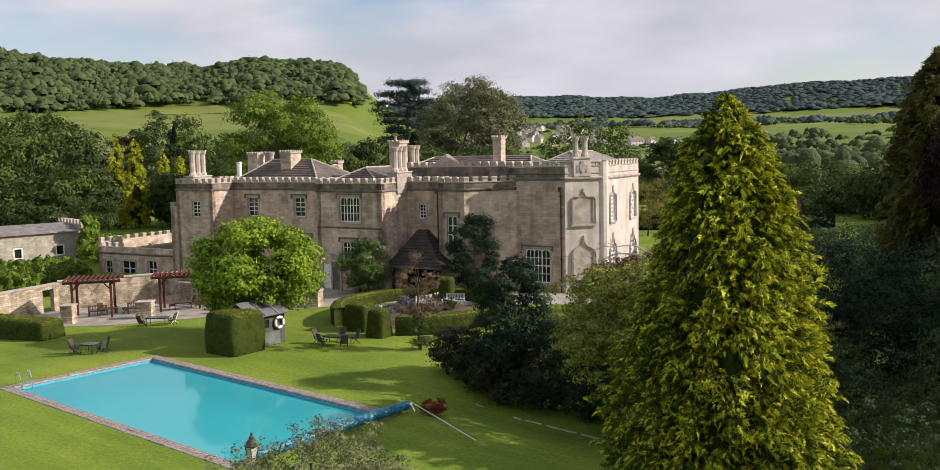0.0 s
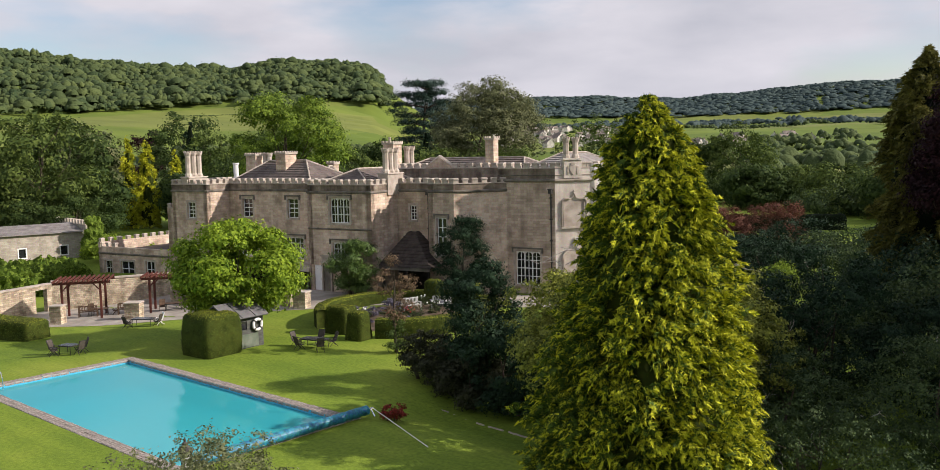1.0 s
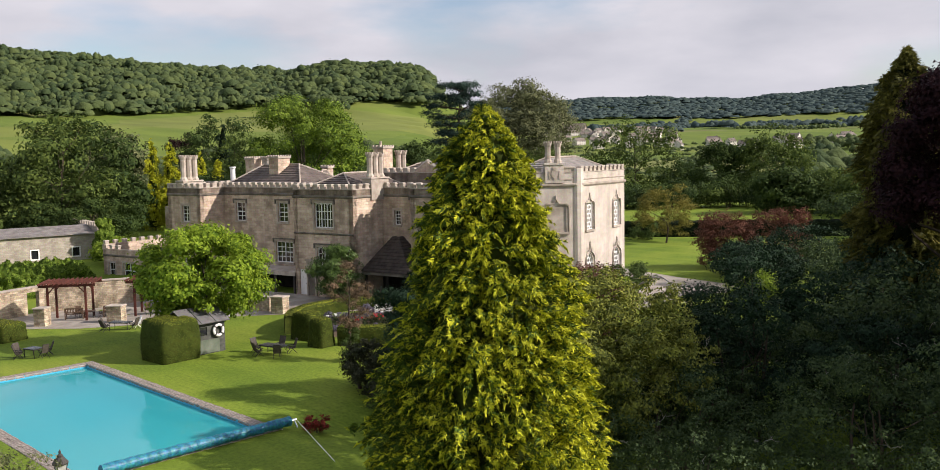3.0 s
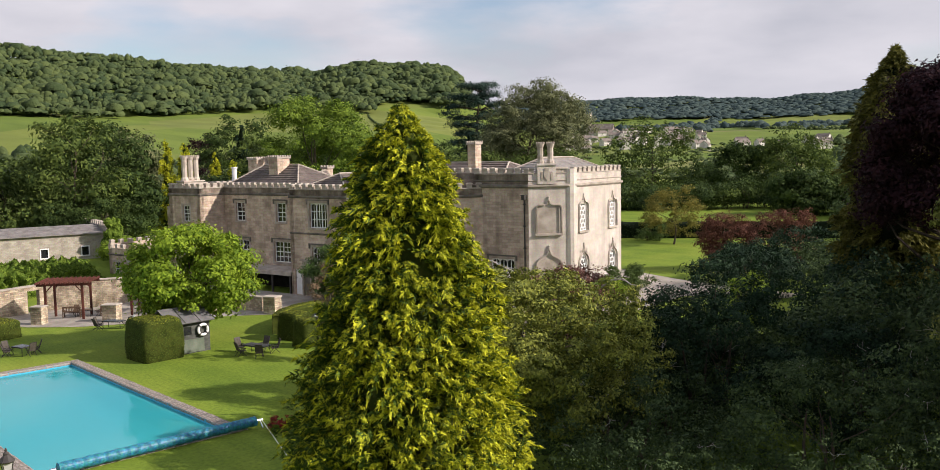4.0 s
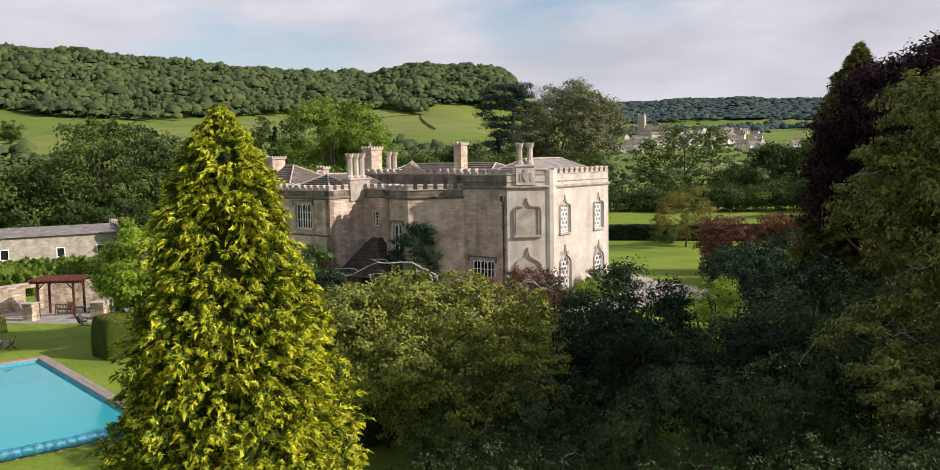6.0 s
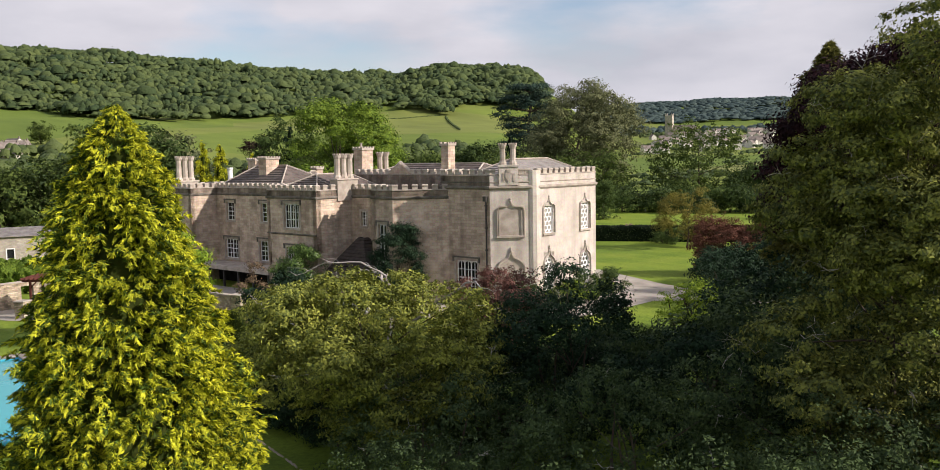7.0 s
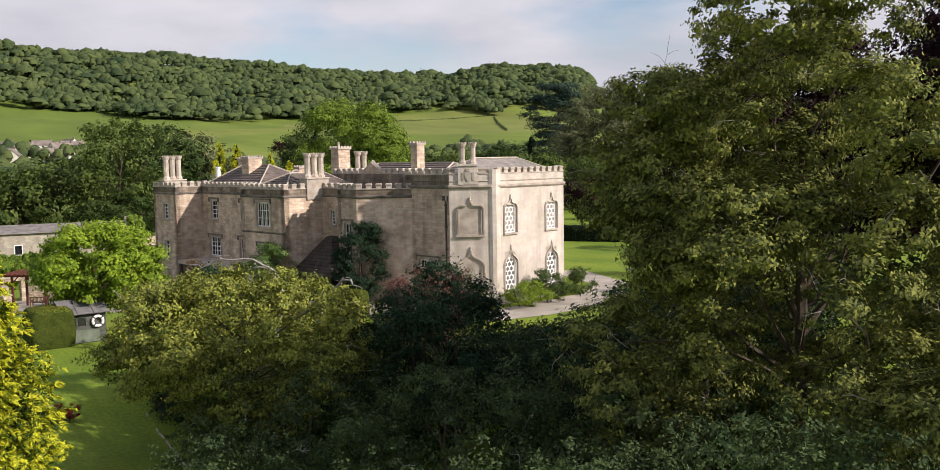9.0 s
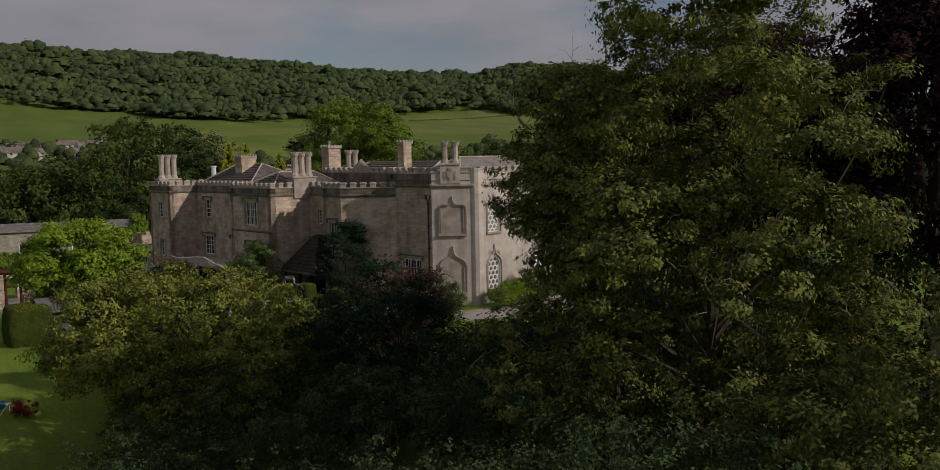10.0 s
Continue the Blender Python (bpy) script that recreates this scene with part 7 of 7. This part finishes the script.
# ---- trees round about ----
TREE = "broad-crowned green tree beyond the garden"
belt = [(159.4, 146, 12.0, 7.0, LEAF_BELT), (155.3, 142, 17.6, 6.8, LEAF_BELT), (153.0, 176, 17.4, 6.5, LEAF_OLIVE), (148.0, 235, 21, 8, LEAF_BELT_DARK), (146.2, 214, 17.5, 7.5, LEAF_BELT), (143.4, 236, 16, 8, LEAF_BELT_DARK),
        (152.6, 150, 10, 4, LEAF_BELT_DARK), (147.3, 165, 9, 6, LEAF_BELT_DARK), (145.5, 170, 10, 6, LEAF_BELT_DARK), (161.5, 140, 11.5, 7, LEAF_BELT), (164.0, 135, 10.5, 7, LEAF_BELT), (167, 150, 13, 9, LEAF_BELT), (171, 150, 11, 9, LEAF_BELT_DARK), (175, 140, 10, 9, LEAF_BELT),
        (154.6, 165, 17.8, 7.5, LEAF_BELT_DARK), (157.4, 170, 13.0, 6, LEAF_BELT_DARK), (165.0, 190, 11, 8, LEAF_BELT), (141, 190, 13, 8, LEAF_BELT_DARK), (138.5, 210, 13, 8, LEAF_BELT), (136.0, 230, 14, 8, LEAF_BELT_DARK), (133.0, 200, 12, 8, LEAF_BELT), (131.0, 260, 14, 9, LEAF_BELT_DARK), (128.6, 215, 12, 9, LEAF_BELT),
        (122.3, 221, 18.0, 10.0, LEAF_BELT), (119.6, 240, 8.0, 6, LEAF_BELT_DARK), (117.2, 226, 12.0, 6, LEAF_BELT_DARK), (114.2, 226, 15.0, 7.5, LEAF_BELT), (113.0, 185, 7.5, 6, LEAF_BELT_DARK), (110.6, 190, 7.0, 6, LEAF_BELT), (108.0, 180, 7.5, 7, LEAF_BELT), (105.0, 160, 8.0, 7, LEAF_BELT_DARK), (101.5, 150, 17, 9, LEAF_BELT_DARK), (97, 150, 17, 9, LEAF_BELT_DARK)]
for i, (az, d, h, r, mat) in enumerate(belt):
    x, y = far(az, d)
    broadleaf("tree", TREE, x, y, h, r, 0.3, mat, 4400, 0.8, 46, 200 + i, 0.3, clump=0.34, group="trees beyond the garden", spread=0.3)
broadleaf("oak_tree", "broad bright green tree behind the house", -116.6, 92.6, 20.6, 8.0, 2.1, LEAF_OAK, 24000, 0.5, 60, 13, 0.6, clump=0.33, shell=0.66, spread=0.3)
broadleaf("willow_tree", "tall grey-green willow tree behind the roofs", -154, 186, 26.8, 14.5, 2.0, LEAF_GREY, 26000, 0.7, 110, 14, 0.7, clump=0.25, spread=0.4)


def cedar(x, y, height, radius, seed):
    """A cedar: level plates of foliage on long boughs, in tiers up to a flat top."""
    g = np.random.default_rng(seed)
    t = thing("cedar_tree", "dark layered cedar with a flat top", "tree", pose(x, y, hz(x, y)))
    bm = bmesh.new()
    tube(bm, limb_path((0, 0, -0.3), (0.6, 0.4, height * 0.95), g, 0.02, 6), [0.8, 0.7, 0.58, 0.45, 0.3, 0.12], 8)
    plates = []
    for k in range(9):
        q = k / 8
        z = height * (0.32 + 0.65 * q)
        wide = radius * np.interp(q, [0, 0.3, 0.7, 0.9, 1.0], [0.75, 0.95, 1.0, 0.75, 0.45])
        for j in range(7):
            a, d = 0.9 * k + j * 0.898 + 0.3 * g.normal(), wide * (0.35 + 0.6 * g.random())
            c = np.array([d * math.cos(a), d * math.sin(a), z + 0.5 * g.normal()])
            plates.append((c, radius * (0.2 + 0.16 * g.random())))
            tube(bm, limb_path((0.4 * q, 0.3 * q, z - 1.4), c, g, 0.06), [0.2, 0.16, 0.12, 0.09, 0.04], 4)
    part("trunk", bm, BARK, t, "dark trunk with level boughs")
    v, f = leafy(g, plates, 26000, 0.5, 0.34, seed, 0.2, 0.35)
    raw("crown", v, f, LEAF_CEDAR, t)
    return t


cedar(-184.0, 194.0, 32.3, 10.2, 15)
broadleaf("purple_tree", "dark purple-leaved tree beyond the roofs", -220, 126, 17.5, 5.0, 1.0, LEAF_RED, 4000, 0.6, 40, 16, 0.4)
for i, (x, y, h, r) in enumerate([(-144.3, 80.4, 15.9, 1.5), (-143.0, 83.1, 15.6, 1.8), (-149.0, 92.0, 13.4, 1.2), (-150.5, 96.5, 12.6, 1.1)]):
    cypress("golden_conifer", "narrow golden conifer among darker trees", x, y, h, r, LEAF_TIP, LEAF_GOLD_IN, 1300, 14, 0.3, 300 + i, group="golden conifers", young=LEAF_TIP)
for i, (az, d, h, r) in enumerate([(147.6, 225, 20, 3.4), (133.25, 205, 16.9, 3.2), (163.2, 118, 10.5, 2.4)]):
    x, y = far(az, d)
    cypress("fir_tree", "dark pointed fir tree", x, y, h, r, LEAF_YEW, LEAF_YEW_IN, 700, 12, 0.5, 310 + i, group="fir trees", lumps=0.25)


broadleaf("tree", "round hedgerow tree in the open field", *far(165.6, 690), 15.0, 8.5, 1.0, LEAF_BELT, 2500, 1.2, 40, 290, 0.4, clump=0.3, group="trees beyond the garden")
# scrub along the far side of the lawn
gs = np.random.default_rng(8)
for i in range(25):
    x, y = far(101.0 + 1.05 * i, 203 - 0.4 * i + 9 * gs.random() - 32 * (i < 9))
    broadleaf("shrub", "dark scrub at the edge of the far lawn", x, y, 3.2 + 3.4 * gs.random(), 5.0 + 2 * gs.random(), 0.1, (LEAF_BELT_DARK, LEAF_BELT, LEAF_DEEP)[i % 3], 1500, 0.6, 24, 400 + i, 0.1, clump=0.34, category="shrub", group="scrub beyond the lawn", stems=3)


# ---- far woods, hedgerows ----
def templates(lobes, count, seed):
    """Lumpy crowns: several rounded heads grown together."""
    g = np.random.default_rng(seed)
    out = []
    for k in range(count):
        vs_, fs_, base = [], [], 0
        for j in range(lobes):
            bm = bmesh.new()
            bmesh.ops.create_icosphere(bm, subdivisions=2, radius=1.0)
            for v in bm.verts:
                v.co *= 1 + 0.35 * noise.noise(v.co * 1.5 + Vector((k * 7 + seed, j * 3, 0))) + 0.3 * noise.noise(v.co * 3.6 + Vector((j, k * 5, seed)))
            bmesh.ops.delete(bm, geom=[v for v in bm.verts if v.co.z < -0.45], context="VERTS")
            bm.verts.ensure_lookup_table()
            a, q = 2 * math.pi * (j / max(1, lobes) + 0.2 * g.random()), 0.0 if lobes == 1 else 0.48
            r = 1.0 if lobes == 1 else 0.5 + 0.25 * g.random()
            co = np.array([tuple(v.co) for v in bm.verts]) * r + np.array([q * math.cos(a), q * math.sin(a), 0 if lobes == 1 else 0.45 * g.random() - 0.1])
            vs_.append(co)
            fs_.append(np.array([[v.index for v in f.verts] for f in bm.faces]) + base)
            base += len(co)
            bm.free()
        out.append((np.concatenate(vs_), np.concatenate(fs_)))
    return out


def tuft_over(v, f, cards, g):
    """A crown's hull with loose sprays of leaves over its upper side."""
    d = ball(cards, g)
    d[:, 2] = np.abs(d[:, 2]) * 1.1 - 0.1
    hull = unit(v)
    near = np.argmax(d @ hull.T, 1)
    c = unit(d) * (np.linalg.norm(v, axis=1)[near] * (0.9 + 0.22 * g.random(cards)))[:, None]
    lv, lf = leaves(c, d + np.array([0, 0, 0.4]), 0.26, 0.2, 0.3, 0.0, int(g.integers(9999)), folded=False)
    return np.concatenate((v, lv)), np.concatenate((f, lf + len(v)))


def woods(name, label, xs, ys, heights, radii, material, lobes=3, seed=1, sink=0.35, cards=0):
    g = np.random.default_rng(seed)
    kinds = [tuft_over(v, f, cards, g) if cards else (v, f) for v, f in templates(lobes, 8, seed)]
    zs = land(xs, ys)
    vs_, fs_, base = [], [], 0
    for x, y, z, h, r in zip(xs, ys, zs, heights, radii):
        v, f = kinds[g.integers(8)]
        a = g.random() * 6.28
        c, s = math.cos(a), math.sin(a)
        p = np.stack((x + r * (c * v[:, 0] - s * v[:, 1]), y + r * (s * v[:, 0] + c * v[:, 1]), z + h * (0.5 - 0.5 * sink) + h * 0.55 * v[:, 2]), -1)
        vs_.append(p)
        fs_.append(f + base)
        base += len(v)
    t = thing(name, label, "wood", kind="stuff")
    raw("canopy", np.concatenate(vs_), np.concatenate(fs_), material, t, smooth=True)
    return t


def canopy_material(name, dark, light):
    m = foliage(name, dark, light, 0.05, 0.8, 0.1)
    n, l = m.node_tree.nodes, m.node_tree.links
    b = n["Principled BSDF"]
    n["Noise Texture"].inputs["Scale"].default_value = 0.016
    tc, t, bp = n.new("ShaderNodeTexCoord"), n.new("ShaderNodeTexNoise"), n.new("ShaderNodeBump")
    t.inputs["Scale"].default_value, t.inputs["Detail"].default_value = 0.6, 6.0
    l.new(tc.outputs["Object"], t.inputs["Vector"])
    bp.inputs["Strength"].default_value, bp.inputs["Distance"].default_value = 0.6, 1.6
    l.new(t.outputs["Fac"], bp.inputs["Height"])
    l.new(bp.outputs["Normal"], b.inputs["Normal"])
    return m


WOOD = canopy_material("wooded hillside", (0.031, 0.054, 0.015), (0.10, 0.13, 0.03))
# Haze over the far trees is put into this lighter, bluish leaf colour.
WOOD_HAZED = canopy_material("haze-tinted distant wood", (0.03, 0.052, 0.034), (0.075, 0.105, 0.062))
gw = np.random.default_rng(77)
k = 8200
az, rr = np.radians(132.8 + 44 * gw.random(k)), np.sqrt(960.0 ** 2 + (1640.0 ** 2 - 960.0 ** 2) * gw.random(k))
x, y = rr * np.cos(az), rr * np.sin(az)
el = np.degrees(np.arctan2(land(x, y) - 12.8, rr))
edge_el = np.interp(np.degrees(az), [132.8, 136, 140, 146, 154, 158, 166, 173, 180], [2.5, 2.65, 3.1, 3.0, 2.45, 2.35, 2.8, 3.45, 3.6])
keep = el > edge_el + 0.05 * gw.normal(size=k)
x, y = x[keep][:9000], y[keep][:9000]
swell = 1.0 + 0.28 * np.sin(x / 31.0 + 1.3) * np.cos(y / 23.0) + 0.15 * np.sin(x / 11.0 - y / 17.0)
woods("hill_wood", "dense broadleaved wood covering the hillside", x, y, swell * (9 + 11 * gw.random(len(x)) ** 1.2), swell * (5.2 + 8.5 * gw.random(len(x)) ** 1.8), WOOD, 2, 3, cards=16)
k = 5200
az, rr = np.radians(92 + 46 * gw.random(k)), np.sqrt(2750.0 ** 2 + (3450.0 ** 2 - 2750.0 ** 2) * gw.random(k))
x, y = rr * np.cos(az), rr * np.sin(az)
woods("ridge_wood", "dark wood along the distant ridge, tinted bluish for haze", x, y, 8 + 7 * gw.random(k), 9 + 9 * gw.random(k), WOOD_HAZED, 1, 4)
# hedges across the sloping pasture, and a clump of trees in its corner
hx, hy = [], []
for (xa, ya), (xb, yb) in (((-879, 525), (-870, 565)), ((-870, 565), (-850, 646)), ((-838, 646), (-660, 531))):
    n_ = int(math.hypot(xb - xa, yb - ya) / 2.2)
    hx.append(np.linspace(xa, xb, n_) + gw.normal(size=n_) * 0.4)
    hy.append(np.linspace(ya, yb, n_) + gw.normal(size=n_) * 0.4)
hx, hy = np.concatenate(hx), np.concatenate(hy)
woods("field_hedges", "thin dark hedges dividing the sloping pasture", hx, hy, 1.3 + 0.8 * gw.random(len(hx)), 1.0 + 0.4 * gw.random(len(hx)), WOOD, 1, 8, cards=0)
hx, hy = -872 + 11 * gw.normal(size=16), 654 + 8 * gw.normal(size=16)
woods("field_clump", "clump of trees in the corner of the pasture", hx, hy, 13 + 6 * gw.random(16), 6 + 4 * gw.random(16), WOOD, 3, 9, cards=30)
xs, ys = [], []
for i in range(70):
    a, d = 94 + 40 * gw.random(), 270 + 1900 * gw.random() ** 1.3
    cx_, cy_ = far(a, d)
    turn, ln_ = gw.random() * 3.14, 60 + 160 * gw.random()
    for q in np.arange(0, ln_, 9):
        xs.append(cx_ + q * math.cos(turn) + gw.normal() * 4)
        ys.append(cy_ + q * math.sin(turn) + gw.normal() * 4)
for i in range(40):
    a, d = 136 + 44 * gw.random(), 280 + 300 * gw.random()
    cx_, cy_ = far(a, d)
    for q in range(12):
        xs.append(cx_ + gw.normal() * 25)
        ys.append(cy_ + gw.normal() * 12)
xs, ys = np.array(xs), np.array(ys)
aa, dd = np.degrees(np.arctan2(ys, xs)), np.hypot(xs, ys)
low = np.where((aa > 114) & (aa < 132) & (dd < 1500), np.where(dd < 1000, 0.4, 0.6), 1.0)
woods("hedgerow_trees", "hedgerows and copses in the valley", xs, ys, low * (8 + 5 * gw.random(len(xs))), (0.4 + 0.6 * low) * (4.5 + 3 * gw.random(len(xs))), WOOD, 2, 5, cards=12)

xs, ys = [], []
for i in range(70):
    cx_, cy_ = far(93 + 42 * gw.random(), 1500 + 1250 * gw.random())
    ln_, turn = 30 + 130 * gw.random(), gw.random() * 3.14
    for q in np.arange(0, ln_, 11):
        xs.append(cx_ + q * math.cos(turn) + gw.normal() * 9)
        ys.append(cy_ + q * math.sin(turn) + gw.normal() * 9)
xs, ys = np.array(xs), np.array(ys)
woods("valley_trees", "copses and hedges at the foot of the ridge", xs, ys, 9 + 7 * gw.random(len(xs)), 7 + 5 * gw.random(len(xs)), WOOD_HAZED, 1, 6)

# ---- the village ----
HWALL = surface("pale rendered walls", (0.45, 0.42, 0.37), (0.74, 0.71, 0.65), 0.3, 0.9, 0.1, 3.0, 0.2)
HROOF = surface("brown-grey roofs", (0.13, 0.105, 0.09), (0.25, 0.215, 0.19), 0.3, 0.85, 0.1, 3.0, 0.2)


def cottage(x, y, turn, w, d, h, storey_windows=3):
    t = thing("village_house", "small pale village house with a pitched roof", "house", pose(x, y, hz(x, y) - 0.5, 0, 0, turn), "village houses")
    bm = bmesh.new()
    box(bm, -w / 2, w / 2, -d / 2, d / 2, -1, h)
    for s in (-1, 1):
        vs_ = [bm.verts.new((s * w / 2, q, z)) for q, z in ((-d / 2, h), (d / 2, h), (0, h + d * 0.42))]
        bm.faces.new(vs_ if s > 0 else vs_[::-1])
    part("wall", bm, HWALL, t)
    bm = bmesh.new()
    for s in (-1, 1):
        q = [Vector((-w / 2 - 0.3, s * (d / 2 + 0.4), h - 0.3)), Vector((w / 2 + 0.3, s * (d / 2 + 0.4), h - 0.3)), Vector((w / 2 + 0.3, 0, h + d * 0.42 + 0.1)), Vector((-w / 2 - 0.3, 0, h + d * 0.42 + 0.1))]
        bm.faces.new([bm.verts.new(p) for p in (q if s < 0 else q[::-1])])
    roof = part("roof", bm, HROOF, t)
    bm = bmesh.new()
    box(bm, w / 2 - 1.1, w / 2 - 0.3, -0.4, 0.4, h, h + d * 0.42 + 1.2)
    part("chimney", bm, HROOF, roof)
    for s in (-1, 1):
        for i in range(storey_windows):
            for z in (1.0, h - 1.6):
                bm = bmesh.new()
                xx = -w / 2 + w * (i + 0.5) / storey_windows
                box(bm, xx - 0.45, xx + 0.45, s * d / 2 - 0.03, s * d / 2 + 0.03, z, z + 1.2)
                part("window", bm, PANE, t)
    return t


kinds = [cottage(*far(122.6, 930), 20, 11, 7, 5.5), cottage(*far(124.0, 1000), -30, 9, 7, 5), cottage(*far(119.4, 900), 60, 14, 7.5, 5.5, 4)]
gv = np.random.default_rng(15)
for i in range(95):
    a, d = 121.5 + 8.5 * gv.random(), 900 + 480 * gv.random()
    if i > 70:
        a, d = 110 + 12 * gv.random(), 800 + 300 * gv.random()
    x, y = far(a, d)
    copy_thing(kinds[i % 3], pose(x, y, hz(x, y) - 0.5, 0, 0, gv.random() * 180))
for i in range(24):
    x, y = far(166.4 + 4.6 * gv.random(), 520 + 130 * gv.random())
    copy_thing(kinds[i % 3], pose(x, y, hz(x, y) - 0.5, 0, 0, gv.random() * 180))
cxx, cyy = far(128.9, 1430)
church = thing("church", "stone village church with a square tower", "church", pose(cxx, cyy, hz(cxx, cyy), 0, 0, 25) @ Matrix.Scale(1.35, 4))
bm = bmesh.new()
box(bm, -4, 4, -4, 4, -2, 26)
for a in (-3.4, 3.4):
    for b in (-3.4, 3.4):
        box(bm, a - 0.6, a + 0.6, b - 0.6, b + 0.6, 26, 29, None, 0.3)
part("tower", bm, COTTAGE, church)
bm = bmesh.new()
box(bm, 4, 30, -6, 6, -2, 9)
part("nave", bm, COTTAGE, church)
bm = bmesh.new()
for s in (-1, 1):
    q = [Vector((4, s * 6.5, 8.6)), Vector((30.5, s * 6.5, 8.6)), Vector((30.5, 0, 15)), Vector((4, 0, 15))]
    bm.faces.new([bm.verts.new(p) for p in (q if s < 0 else q[::-1])])
vs = [bm.verts.new(p) for p in ((30, -6, 9), (30, 6, 9), (30, 0, 14.8))]
bm.faces.new(vs)
part("roof", bm, HROOF, church)

# ---- coping stones round the pool, two courses ----
gp = np.random.default_rng(19)
x0, x1, y0, y1 = POOL
SLABS = []
for k in range(4):
    SLABS.append(soft_box(-0.5, 0.5, -0.5, 0.5, -0.5, 0.5, 0.03))
slab_meshes = []
for bm in SLABS:
    for v in bm.verts:
        v.co.x += 0.02 * gp.normal()
        v.co.y += 0.02 * gp.normal()
    me = bpy.data.meshes.new("coping_stone")
    bm.to_mesh(me)
    bm.free()
    me.materials.append(BRICKY)
    slab_meshes.append(me)


def course(p0, p1, inset, width, size):
    m, n = along(p0, p1)
    count = max(1, round(n / size))
    for i in range(count):
        ob = new("coping_stone", slab_meshes[int(gp.integers(4))])
        ob.parent = pool
        s = n / count
        ob.matrix_basis = m @ pose(s * (i + 0.5), inset, -0.045 + 0.008 * gp.normal(), 0, 0, 0.6 * gp.normal()) @ Matrix.Diagonal((s * 0.975, width * 0.98, 0.15, 1))


for o, w_, size in ((0.15, 0.32, 0.55), (0.46, 0.3, 0.45)):
    course((x0 - o - w_ / 2, y0 - o), (x1 + o + w_ / 2, y0 - o), 0, w_, size)
    course((x1 + o, y0 - o + w_ / 2), (x1 + o, y1 + o - w_ / 2), 0, w_, size)
    course((x1 + o + w_ / 2, y1 + o), (x0 - o - w_ / 2, y1 + o), 0, w_, size)
    course((x0 - o, y1 + o - w_ / 2), (x0 - o, y0 - o + w_ / 2), 0, w_, size)
